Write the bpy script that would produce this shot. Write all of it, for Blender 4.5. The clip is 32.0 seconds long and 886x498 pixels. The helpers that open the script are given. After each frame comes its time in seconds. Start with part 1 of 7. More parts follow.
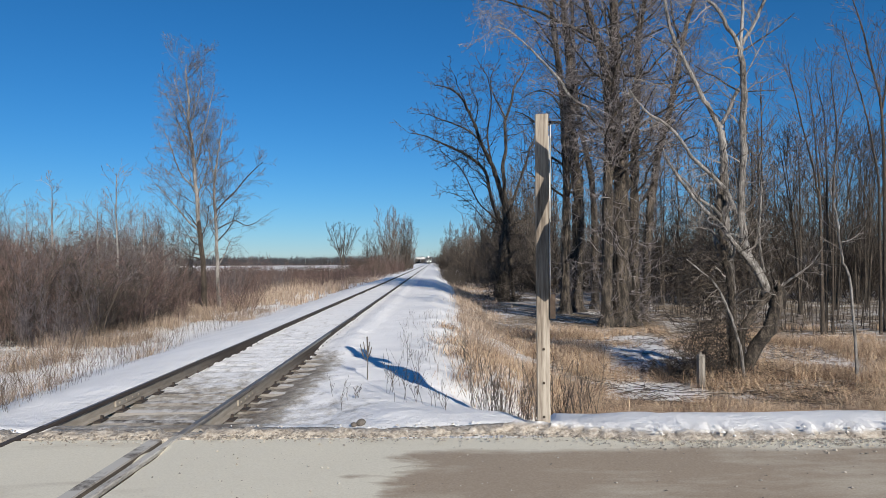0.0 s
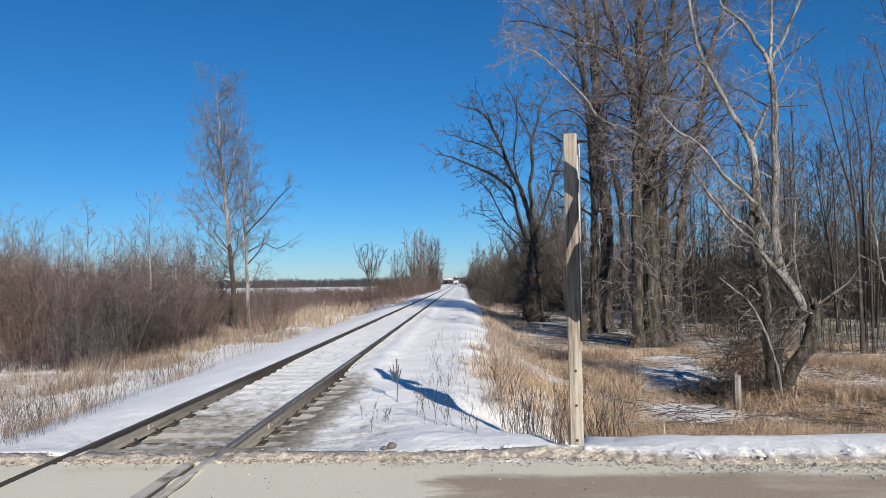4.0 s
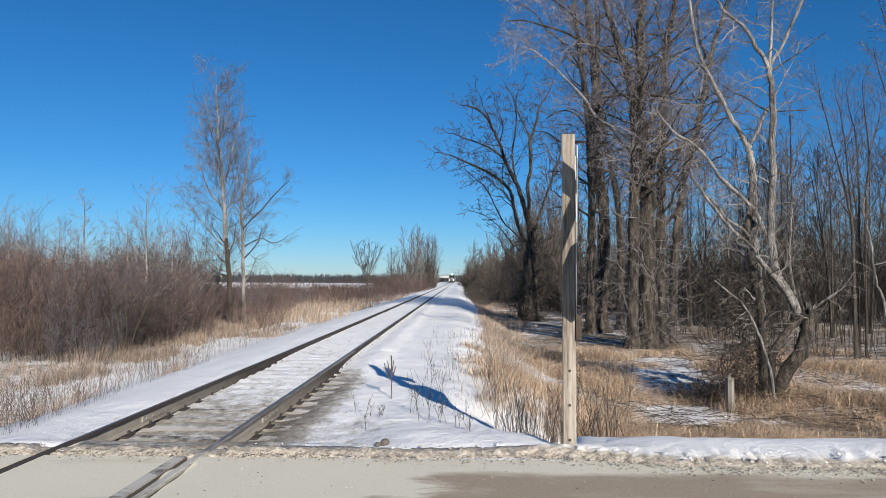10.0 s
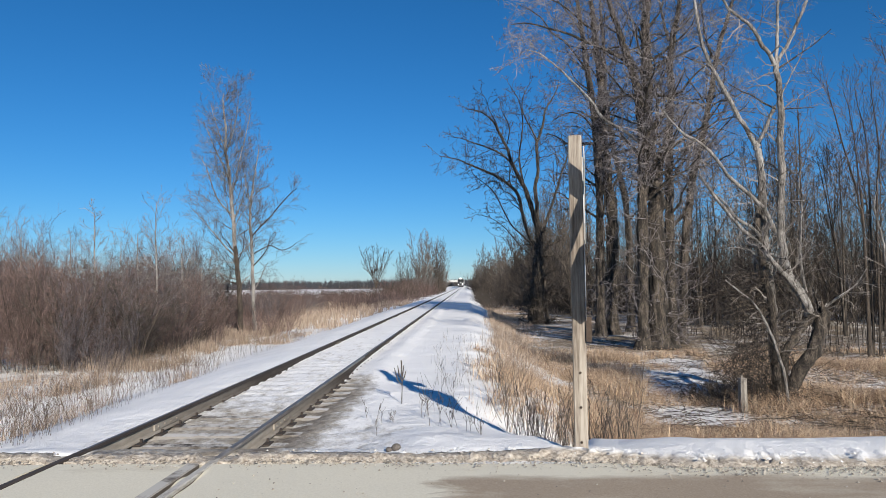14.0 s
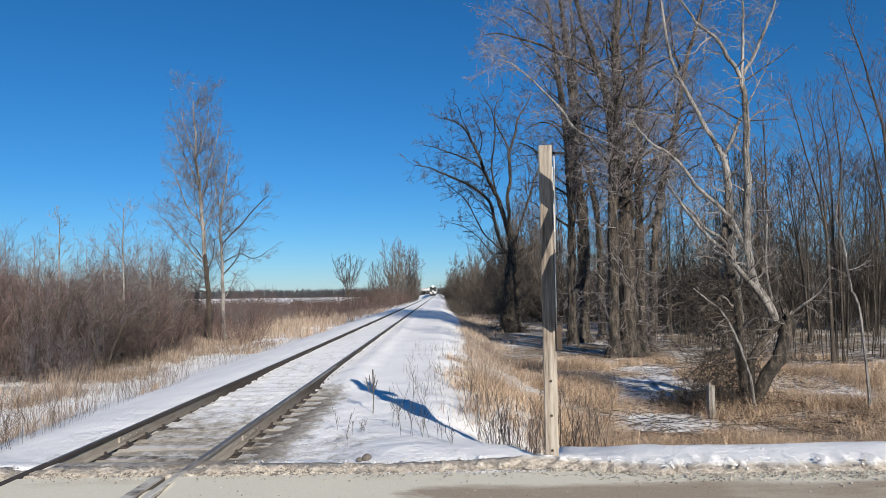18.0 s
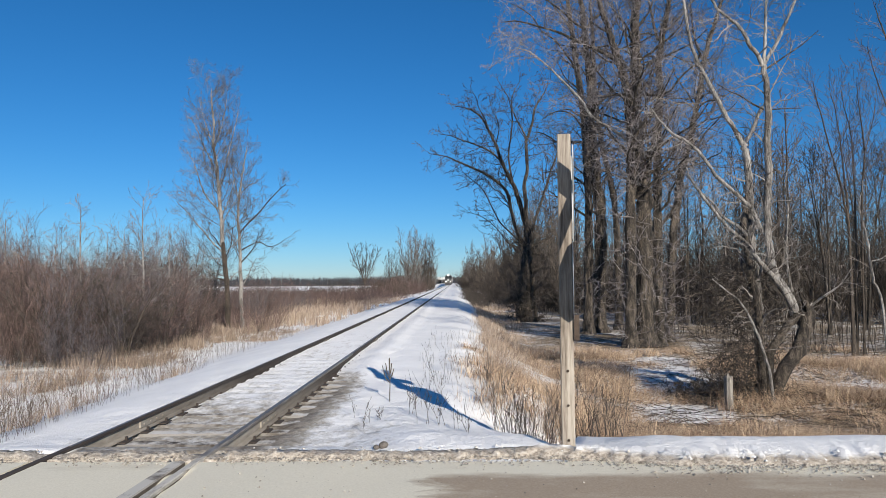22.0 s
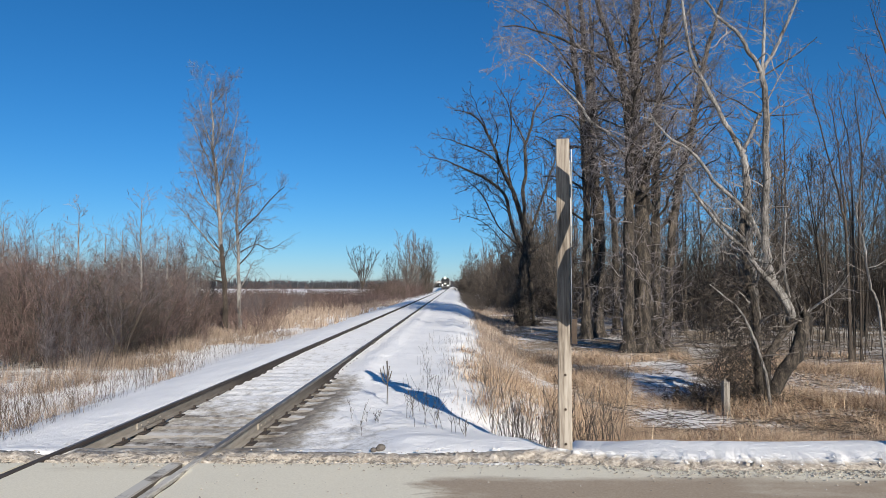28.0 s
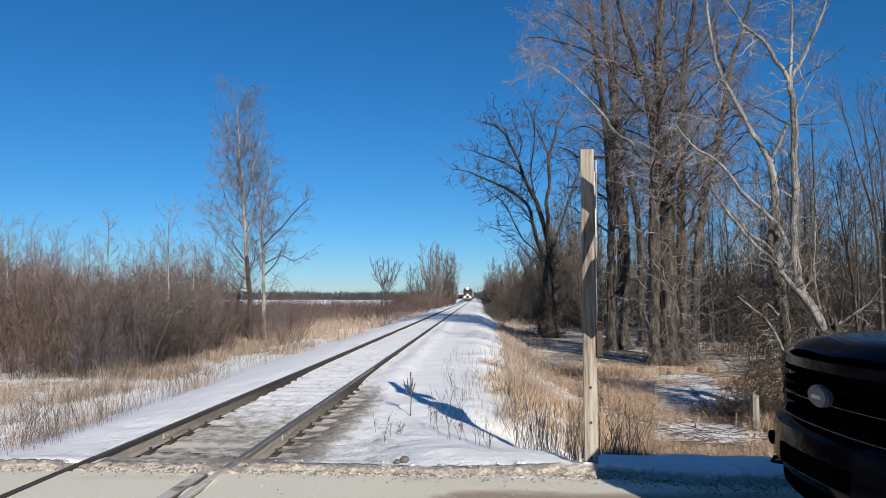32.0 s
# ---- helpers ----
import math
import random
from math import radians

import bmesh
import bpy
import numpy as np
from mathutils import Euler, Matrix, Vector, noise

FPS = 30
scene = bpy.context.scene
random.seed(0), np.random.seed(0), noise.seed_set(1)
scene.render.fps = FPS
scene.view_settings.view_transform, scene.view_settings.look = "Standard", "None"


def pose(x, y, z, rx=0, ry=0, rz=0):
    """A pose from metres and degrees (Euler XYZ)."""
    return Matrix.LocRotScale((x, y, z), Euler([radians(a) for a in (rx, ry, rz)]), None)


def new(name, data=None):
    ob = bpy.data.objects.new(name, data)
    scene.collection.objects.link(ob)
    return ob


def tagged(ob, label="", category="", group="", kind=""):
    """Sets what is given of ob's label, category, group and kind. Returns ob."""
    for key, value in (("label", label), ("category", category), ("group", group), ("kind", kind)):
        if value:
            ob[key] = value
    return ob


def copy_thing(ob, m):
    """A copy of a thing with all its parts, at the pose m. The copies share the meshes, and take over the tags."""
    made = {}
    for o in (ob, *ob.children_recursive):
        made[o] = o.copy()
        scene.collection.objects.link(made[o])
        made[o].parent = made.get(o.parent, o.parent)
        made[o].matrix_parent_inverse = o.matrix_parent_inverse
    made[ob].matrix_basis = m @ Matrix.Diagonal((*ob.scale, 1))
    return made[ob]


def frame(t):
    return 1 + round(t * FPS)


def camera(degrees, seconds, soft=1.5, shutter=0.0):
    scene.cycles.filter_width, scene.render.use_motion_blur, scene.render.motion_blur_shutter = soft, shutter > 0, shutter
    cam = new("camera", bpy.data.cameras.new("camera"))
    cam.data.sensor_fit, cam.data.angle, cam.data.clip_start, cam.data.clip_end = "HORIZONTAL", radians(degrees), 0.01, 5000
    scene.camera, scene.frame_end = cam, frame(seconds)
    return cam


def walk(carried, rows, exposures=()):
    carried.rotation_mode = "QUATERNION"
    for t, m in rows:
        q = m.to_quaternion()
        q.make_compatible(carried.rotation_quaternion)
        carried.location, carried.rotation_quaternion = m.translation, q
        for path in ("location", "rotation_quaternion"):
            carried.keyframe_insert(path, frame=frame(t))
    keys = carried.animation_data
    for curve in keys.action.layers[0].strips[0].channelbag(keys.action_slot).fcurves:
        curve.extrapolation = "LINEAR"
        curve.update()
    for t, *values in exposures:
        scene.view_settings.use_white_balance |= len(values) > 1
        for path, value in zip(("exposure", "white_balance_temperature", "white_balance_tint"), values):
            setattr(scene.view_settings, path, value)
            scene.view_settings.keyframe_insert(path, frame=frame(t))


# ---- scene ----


# ---------------------------------------------------------------- camera
PATH = (
    (0.0, 0.009, -0.011, 1.652, 91.006, 0.283, -0.749),
    (0.5, 0.001, -0.017, 1.647, 91.223, -0.247, -0.614),
    (1.0, 0.003, -0.005, 1.650, 91.598, -0.175, 0.339),
    (1.5, 0.002, -0.006, 1.651, 92.076, -0.168, 0.854),
    (2.0, -0.007, -0.003, 1.654, 92.151, 0.048, 0.746),
    (2.5, -0.013, -0.003, 1.652, 92.382, -0.266, 0.815),
    (4.5, -0.009, 0.014, 1.663, 93.139, 1.014, 1.701),
    (5.0, -0.008, 0.003, 1.651, 94.074, 0.739, 1.620),
    (5.5, 0.000, 0.009, 1.663, 94.093, 0.393, 2.067),
    (6.0, 0.001, -0.000, 1.665, 94.693, 0.344, 2.518),
    (6.5, -0.011, -0.011, 1.660, 94.216, -0.173, 2.095),
    (7.0, -0.009, -0.006, 1.657, 93.545, -0.560, 1.988),
    (7.5, -0.001, -0.001, 1.658, 93.406, 0.802, 2.611),
    (8.0, 0.003, -0.002, 1.659, 93.065, 0.457, 2.135),
    (8.5, 0.004, 0.002, 1.659, 93.045, 0.462, 1.933),
    (9.0, 0.002, 0.004, 1.658, 92.843, 0.109, 1.455),
    (9.5, -0.002, -0.003, 1.661, 92.435, 0.005, 0.779),
    (10.0, -0.008, -0.006, 1.661, 92.574, -0.232, 1.246),
    (10.5, -0.007, 0.005, 1.657, 92.498, 0.113, 1.786),
    (11.0, -0.005, 0.007, 1.660, 92.382, -0.060, 1.533),
    (11.5, 0.004, 0.013, 1.655, 92.251, 0.145, 2.180),
    (12.0, 0.005, -0.000, 1.655, 93.023, 0.003, 1.404),
    (12.5, 0.004, 0.003, 1.656, 92.573, 0.642, 1.535),
    (13.0, 0.003, 0.004, 1.659, 92.551, 0.327, 1.640),
    (13.5, 0.000, 0.001, 1.658, 92.881, 0.451, 1.800),
    (14.0, -0.002, -0.000, 1.655, 92.943, 0.707, 2.011),
    (14.5, 0.001, 0.008, 1.658, 93.074, 0.495, 2.093),
    (16.5, 0.007, -0.006, 1.657, 93.551, 0.781, 1.462),
    (17.0, 0.006, -0.003, 1.653, 93.513, 0.839, 1.214),
    (17.5, 0.007, -0.004, 1.656, 93.488, 0.808, 0.914),
    (18.0, 0.014, 0.001, 1.658, 93.619, 0.775, -0.266),
    (18.5, 0.007, 0.019, 1.655, 93.054, 1.346, 0.139),
    (19.0, 0.018, 0.006, 1.651, 92.803, 1.705, 0.331),
    (19.5, 0.017, 0.001, 1.657, 93.019, 1.472, 0.472),
    (20.0, 0.020, 0.006, 1.657, 92.910, 1.423, 0.788),
    (20.5, 0.014, -0.004, 1.655, 93.342, 1.181, 0.823),
    (21.0, 0.017, 0.006, 1.658, 93.425, 1.062, 0.986),
    (21.5, 0.016, 0.006, 1.655, 92.780, 0.973, 1.131),
    (22.0, 0.002, 0.008, 1.660, 92.713, 0.440, 1.070),
    (22.5, 0.001, 0.004, 1.655, 92.809, 0.205, 0.541),
    (23.0, -0.002, 0.003, 1.654, 92.311, -0.092, 2.106),
    (23.5, 0.000, -0.018, 1.652, 92.251, 0.095, 3.022),
    (24.0, -0.001, 0.012, 1.653, 92.357, 0.165, 2.979),
    (24.5, -0.011, 0.008, 1.660, 92.729, 1.164, 3.783),
    (25.0, -0.020, 0.016, 1.656, 93.078, 0.791, 4.164),
    (25.5, -0.006, -0.000, 1.655, 92.890, -0.773, 0.410),
    (27.5, -0.000, -0.008, 1.658, 93.103, 0.450, 0.514),
    (28.0, -0.002, -0.013, 1.656, 93.019, 0.045, 0.899),
    (28.5, -0.006, -0.008, 1.655, 93.226, 0.259, 1.464),
    (29.0, -0.001, 0.001, 1.652, 93.030, -0.071, 1.858),
    (29.5, -0.004, -0.002, 1.654, 93.214, -0.057, 1.881),
    (30.0, -0.009, -0.006, 1.653, 93.486, -0.118, 2.123),
    (30.5, -0.011, -0.007, 1.658, 93.596, 0.251, 1.777),
    (31.0, -0.009, -0.004, 1.654, 93.560, 0.023, 2.923),
    (31.5, -0.013, -0.007, 1.652, 93.857, -0.032, 3.301),
    (32.0, -0.008, -0.004, 1.655, 93.967, -0.044, 2.846),
)
cam = camera(66.0, 32.0, soft=0.8)
walk(cam, [(row[0], pose(*row[1:])) for row in PATH], [(0.0, 0.3), (1.0, 0.42), (32.0, 0.42)])

# ---------------------------------------------------------------- sky and sun
SUN_UP, SUN_TURN = 22.8, 22.0        # degrees above the horizon; shadows fall this far left of the track's direction
to_sun = Vector((math.sin(radians(SUN_TURN)) * math.cos(radians(SUN_UP)),
                 -math.cos(radians(SUN_TURN)) * math.cos(radians(SUN_UP)), math.sin(radians(SUN_UP))))
world = bpy.data.worlds.new("world")
scene.world = world
world.use_nodes = True
wn = world.node_tree.nodes
sky = wn.new("ShaderNodeTexSky")
sky.sky_type, sky.sun_disc = "NISHITA", False
sky.sun_elevation, sky.sun_rotation = radians(SUN_UP), radians(180 - SUN_TURN)
sky.altitude, sky.air_density, sky.dust_density, sky.ozone_density = 300, 1.0, 0.0, 9.8
wn["Background"].inputs["Strength"].default_value = 0.073
rich = wn.new("ShaderNodeHueSaturation")
rich.inputs["Hue"].default_value, rich.inputs["Saturation"].default_value = 0.4955, 1.09
world.node_tree.links.new(sky.outputs["Color"], rich.inputs["Color"])
world.node_tree.links.new(rich.outputs["Color"], wn["Background"].inputs["Color"])
sun = new("sun", bpy.data.lights.new("sun", "SUN"))
sun.data.energy, sun.data.angle, sun.data.color = 5.0, radians(0.53), (1.0, 0.93, 0.82)
sun.matrix_world = to_sun.to_track_quat("Z", "Y").to_matrix().to_4x4()


# ---------------------------------------------------------------- materials
def material(name, rough=0.8, metal=0.0):
    m = bpy.data.materials.new(name)
    m.use_nodes = True
    b = m.node_tree.nodes["Principled BSDF"]
    b.inputs["Roughness"].default_value, b.inputs["Metallic"].default_value = rough, metal
    return m, m.node_tree.nodes, m.node_tree.links, b


def noise_node(n, l, scale, detail=4, rough=0.55, coord=None, stretch=None, dist=0.0):
    t = n.new("ShaderNodeTexNoise")
    t.inputs["Scale"].default_value, t.inputs["Detail"].default_value = scale, detail
    t.inputs["Roughness"].default_value, t.inputs["Distortion"].default_value = rough, dist
    if coord is not None:
        if stretch:
            mp = n.new("ShaderNodeMapping")
            mp.inputs["Scale"].default_value = stretch
            l.new(coord, mp.inputs["Vector"])
            coord = mp.outputs["Vector"]
        l.new(coord, t.inputs["Vector"])
    return t.outputs["Fac"]


def ramp(n, l, fac, stops):
    r = n.new("ShaderNodeValToRGB")
    e = r.color_ramp.elements
    while len(e) < len(stops):
        e.new(0.5)
    for el, (p, c) in zip(e, stops):
        el.position, el.color = p, (*c, 1) if len(c) == 3 else c
    l.new(fac, r.inputs["Fac"])
    return r.outputs["Color"]


def mix(n, l, fac, a, b, mode="MIX"):
    m = n.new("ShaderNodeMix")
    m.data_type, m.blend_type = "RGBA", mode
    for sock, v in ((m.inputs[0], fac), (m.inputs[6], a), (m.inputs[7], b)):
        if isinstance(v, (int, float)):
            sock.default_value = v
        elif isinstance(v, tuple):
            sock.default_value = (*v, 1)
        else:
            l.new(v, sock)
    return m.outputs[2]


def maths(n, l, op, a, b=0.0, clamp=False):
    m = n.new("ShaderNodeMath")
    m.operation, m.use_clamp = op, clamp
    for sock, v in zip(m.inputs, (a, b)):
        if isinstance(v, (int, float)):
            sock.default_value = v
        else:
            l.new(v, sock)
    return m.outputs[0]


def bump(n, l, b, height, strength=0.3, dist=0.02):
    k = n.new("ShaderNodeBump")
    k.inputs["Strength"].default_value, k.inputs["Distance"].default_value = strength, dist
    l.new(height, k.inputs["Height"])
    l.new(k.outputs["Normal"], b.inputs["Normal"])


def place(n):
    return n.new("ShaderNodeNewGeometry").outputs["Position"]


def obj(n):
    return n.new("ShaderNodeTexCoord").outputs["Object"]


def varied(name, stops, scale, rough=0.85, metal=0.0, bump_by=0.3, bump_dist=0.01, fine=8.0, stretch=None, pieces=False, islands=0.0):
    """A surface whose colour wanders between stops at two scales."""
    m, n, l, b = material(name, rough, metal)
    co = obj(n)
    big = noise_node(n, l, scale, 5, 0.6, co, stretch)
    small = noise_node(n, l, scale * fine, 4, 0.65, co, stretch)
    fac = maths(n, l, "ADD", maths(n, l, "MULTIPLY", big, 0.6), maths(n, l, "MULTIPLY", small, 0.4))
    if pieces:
        r = n.new("ShaderNodeObjectInfo").outputs["Random"]
        fac = maths(n, l, "ADD", fac, maths(n, l, "MULTIPLY", maths(n, l, "SUBTRACT", r, 0.5), 0.3))
    if islands:
        r = n.new("ShaderNodeNewGeometry").outputs["Random Per Island"]
        fac = maths(n, l, "ADD", fac, maths(n, l, "MULTIPLY", maths(n, l, "SUBTRACT", r, 0.5), islands))
    l.new(ramp(n, l, fac, stops), b.inputs["Base Color"])
    if bump_by:
        bump(n, l, b, small, bump_by, bump_dist)
    return m


def plain(name, colour, rough=0.5, metal=0.0, emit=0.0):
    m, n, l, b = material(name, rough, metal)
    b.inputs["Base Color"].default_value = (*colour, 1)
    if emit:
        b.inputs["Emission Color"].default_value, b.inputs["Emission Strength"].default_value = (*colour, 1), emit
    return m


SNOW_C = (0.88, 0.87, 0.855)


def snow_colour(n, l, co):
    a = noise_node(n, l, 0.9, 6, 0.6, co)
    return ramp(n, l, a, [(0.3, (0.8, 0.795, 0.785)), (0.6, SNOW_C), (0.8, (0.93, 0.92, 0.905))])


def ground_material():
    """Snow lying in patches over dead leaves and matted straw; the snow attribute says how much of it lies."""
    m, n, l, b = material("ground_cover", 0.85)
    co = place(n)
    att = n.new("ShaderNodeAttribute")
    att.attribute_name = "snow"
    straw = n.new("ShaderNodeAttribute")
    straw.attribute_name = "dirt"
    patch = noise_node(n, l, 0.55, 8, 0.68, co, dist=0.3)
    fine = noise_node(n, l, 9.0, 6, 0.7, co)
    mid = noise_node(n, l, 2.6, 7, 0.72, co, (1.0, 1.8, 1.0), 0.6)
    lim = maths(n, l, "ADD", maths(n, l, "ADD", maths(n, l, "MULTIPLY", patch, 0.4), maths(n, l, "MULTIPLY", mid, 0.35)), maths(n, l, "MULTIPLY", fine, 0.25))
    edge = maths(n, l, "SUBTRACT", maths(n, l, "ADD", att.outputs["Fac"], lim), 1.0)
    cover = maths(n, l, "MULTIPLY", edge, 9.0, True)
    litter = ramp(n, l, fine, [(0.25, (0.075, 0.052, 0.035)), (0.45, (0.16, 0.115, 0.07)), (0.6, (0.27, 0.2, 0.12)), (0.78, (0.4, 0.31, 0.2))])
    snow = snow_colour(n, l, co)
    grit = noise_node(n, l, 5.0, 8, 0.75, co, (1.0, 0.6, 1.0))
    gfac = maths(n, l, "MULTIPLY", maths(n, l, "SUBTRACT", maths(n, l, "ADD", straw.outputs["Fac"], grit), 0.95), 4.0, True)
    snow = mix(n, l, gfac, snow, ramp(n, l, fine, [(0.3, (0.2, 0.17, 0.13)), (0.6, (0.42, 0.38, 0.32)), (0.8, (0.55, 0.52, 0.47))]))
    deep = maths(n, l, "MULTIPLY", maths(n, l, "SUBTRACT", maths(n, l, "ADD", straw.outputs["Fac"], maths(n, l, "MULTIPLY", grit, 0.6)), 1.02), 5.0, True)
    snow = mix(n, l, deep, snow, ramp(n, l, fine, [(0.3, (0.055, 0.04, 0.028)), (0.6, (0.13, 0.1, 0.072)), (0.8, (0.24, 0.2, 0.155))]))
    l.new(mix(n, l, cover, litter, snow), b.inputs["Base Color"])
    lumps = noise_node(n, l, 2.4, 8, 0.66, co)
    h = maths(n, l, "ADD", maths(n, l, "MULTIPLY", lumps, 0.8), maths(n, l, "ADD", maths(n, l, "MULTIPLY", fine, 0.32), maths(n, l, "MULTIPLY", noise_node(n, l, 30.0, 3, 0.6, co), 0.14)))
    bump(n, l, b, h, 0.85, 0.07)
    b.inputs["Subsurface Weight"].default_value = 0.0
    return m


def road_material():
    m, n, l, b = material("packed_gravel_road", 0.85)
    co = place(n)
    big = noise_node(n, l, 0.5, 5, 0.55, co, (0.55, 1.0, 1.0), 0.4)
    mid = noise_node(n, l, 3.0, 6, 0.6, co, (0.35, 1.0, 1.0))
    fine = noise_node(n, l, 60.0, 5, 0.7, co)
    dry = ramp(n, l, fine, [(0.25, (0.575, 0.53, 0.42)), (0.55, (0.675, 0.63, 0.51)), (0.8, (0.74, 0.695, 0.58))])
    wet = ramp(n, l, fine, [(0.3, (0.27, 0.21, 0.15)), (0.6, (0.36, 0.29, 0.212)), (0.8, (0.45, 0.375, 0.285))])
    sep = n.new("ShaderNodeSeparateXYZ")
    l.new(co, sep.inputs["Vector"])
    along = n.new("ShaderNodeMapRange")
    along.interpolation_type = "SMOOTHSTEP"
    along.inputs["From Min"].default_value, along.inputs["From Max"].default_value = -0.6, 0.0
    l.new(maths(n, l, "ADD", sep.outputs["X"], maths(n, l, "MULTIPLY", maths(n, l, "SUBTRACT", noise_node(n, l, 0.8, 5, 0.65, co, (0.6, 1.6, 1.0)), 0.5), 2.6)), along.inputs["Value"])
    strip = n.new("ShaderNodeMapRange")
    strip.interpolation_type = "SMOOTHSTEP"
    strip.inputs["From Min"].default_value, strip.inputs["From Max"].default_value = 6.25, 5.85
    l.new(maths(n, l, "ADD", sep.outputs["Y"], maths(n, l, "MULTIPLY", maths(n, l, "SUBTRACT", noise_node(n, l, 1.1, 5, 0.65, co, (0.5, 1.0, 1.0)), 0.5), 0.5)), strip.inputs["Value"])
    damp = maths(n, l, "MULTIPLY", along.outputs["Result"], strip.outputs["Result"])
    w = maths(n, l, "ADD", maths(n, l, "MULTIPLY", damp, 0.4), maths(n, l, "ADD", maths(n, l, "MULTIPLY", big, 0.4), maths(n, l, "MULTIPLY", mid, 0.3)))
    wf = maths(n, l, "MULTIPLY", maths(n, l, "SUBTRACT", w, 0.55), 5.0, True)
    stain = noise_node(n, l, 1.3, 5, 0.6, co, (0.35, 1.5, 1.0), 0.5)
    sf = maths(n, l, "MULTIPLY", maths(n, l, "MULTIPLY", maths(n, l, "SUBTRACT", stain, 0.58), 7.0, True), 0.4)
    l.new(mix(n, l, wf, mix(n, l, sf, dry, wet), wet), b.inputs["Base Color"])
    bump(n, l, b, maths(n, l, "ADD", fine, mid), 0.2, 0.01)
    return m


M_GROUND = ground_material()
M_ROAD = road_material()
M_DIRTY_SNOW = varied("dirty_snow", [(0.34, (0.24, 0.2, 0.15)), (0.45, (0.5, 0.46, 0.4)), (0.55, (0.74, 0.74, 0.74)), (0.75, (0.84, 0.85, 0.87))], 2.2, 0.75, bump_by=0.8, bump_dist=0.03, fine=7, stretch=(0.4, 1, 2.2))
M_GRAVEL = varied("gravel", [(0.3, (0.14, 0.12, 0.1)), (0.55, (0.32, 0.285, 0.24)), (0.8, (0.52, 0.48, 0.42))], 4.0, 0.9, islands=0.5, bump_by=0.2)
M_CRUMB = varied("gritty_snow_crumbs", [(0.25, (0.19, 0.165, 0.14)), (0.5, (0.33, 0.295, 0.255)), (0.8, (0.52, 0.48, 0.43))], 6.0, 0.9, islands=0.7, bump_by=0.3)
M_STEEL = varied("rail_steel", [(0.3, (0.022, 0.017, 0.015)), (0.6, (0.05, 0.038, 0.032)), (0.8, (0.1, 0.08, 0.066))], 3.0, 0.85, 0.0, bump_by=0.3, bump_dist=0.004, stretch=(1, 0.15, 1))
M_RAILTOP = varied("worn_rail_head", [(0.3, (0.13, 0.11, 0.09)), (0.6, (0.24, 0.21, 0.175)), (0.8, (0.38, 0.345, 0.3))], 2.0, 0.42, 0.6, bump_by=0.1, bump_dist=0.002, stretch=(1, 0.1, 1))
M_WEB = varied("frosted_rail_side", [(0.3, (0.18, 0.152, 0.122)), (0.5, (0.3, 0.268, 0.225)), (0.75, (0.46, 0.43, 0.385))], 2.0, 0.85, bump_by=0.3, bump_dist=0.004, stretch=(1, 0.2, 1))
M_TIE = varied("weathered_tie", [(0.3, (0.035, 0.027, 0.021)), (0.55, (0.085, 0.069, 0.054)), (0.8, (0.18, 0.158, 0.13))], 3.0, 0.9, pieces=True, bump_by=0.6, bump_dist=0.01, stretch=(0.15, 1, 1))


def dust_on(m, colour, amount, flat=0.5):
    """Frost and dust that lies in patches on what faces up."""
    n, l = m.node_tree.nodes, m.node_tree.links
    b = n["Principled BSDF"]
    old = b.inputs["Base Color"].links[0].from_socket
    geo = n.new("ShaderNodeNewGeometry")
    sep = n.new("ShaderNodeSeparateXYZ")
    l.new(geo.outputs["Normal"], sep.inputs["Vector"])
    patch = noise_node(n, l, 2.6, 6, 0.7, geo.outputs["Position"])
    up = maths(n, l, "MULTIPLY", maths(n, l, "SUBTRACT", sep.outputs["Z"], flat), 1.0 / (1.0 - flat), True)
    fac = maths(n, l, "MULTIPLY", up, maths(n, l, "MULTIPLY", maths(n, l, "SUBTRACT", patch, amount), 8.0, True))
    l.new(mix(n, l, fac, old, colour), b.inputs["Base Color"])


def dusty_near_road(m):
    """Road dust on the rails thins out along the track."""
    n, l = m.node_tree.nodes, m.node_tree.links
    b = n["Principled BSDF"]
    old = b.inputs["Base Color"].links[0].from_socket
    sep = n.new("ShaderNodeSeparateXYZ")
    l.new(place(n), sep.inputs["Vector"])
    r = n.new("ShaderNodeMapRange")
    r.inputs["From Min"].default_value, r.inputs["From Max"].default_value = 7.6, 13.0
    l.new(sep.outputs["Y"], r.inputs["Value"])
    rust = ramp(n, l, noise_node(n, l, 3.0, 5, 0.6, place(n), (1, 0.2, 1)), [(0.3, (0.02, 0.015, 0.012)), (0.6, (0.05, 0.038, 0.03)), (0.8, (0.11, 0.088, 0.07))])
    l.new(mix(n, l, r.outputs["Result"], old, rust), b.inputs["Base Color"])


dusty_near_road(M_WEB)
dust_on(M_TIE, (0.54, 0.522, 0.495), 0.39, 0.72)
M_DUSTRAIL = varied("dusty_rail", [(0.34, (0.12, 0.105, 0.09)), (0.44, (0.34, 0.317, 0.28)), (0.54, (0.48, 0.456, 0.41))], 5.0, 0.85, bump_by=0.3, stretch=(1, 0.2, 1))
M_GREYRAIL = varied("grimy_rail_head", [(0.36, (0.085, 0.075, 0.068)), (0.5, (0.15, 0.138, 0.128)), (0.64, (0.25, 0.235, 0.215))], 4.0, 0.6, bump_by=0.2, bump_dist=0.003, stretch=(1, 0.12, 1))
M_PLANK = varied("crossing_timber", [(0.35, (0.05, 0.042, 0.035)), (0.5, (0.12, 0.1, 0.082)), (0.65, (0.24, 0.21, 0.175))], 3.0, 0.9, bump_by=0.6, bump_dist=0.008, stretch=(1, 0.12, 1))
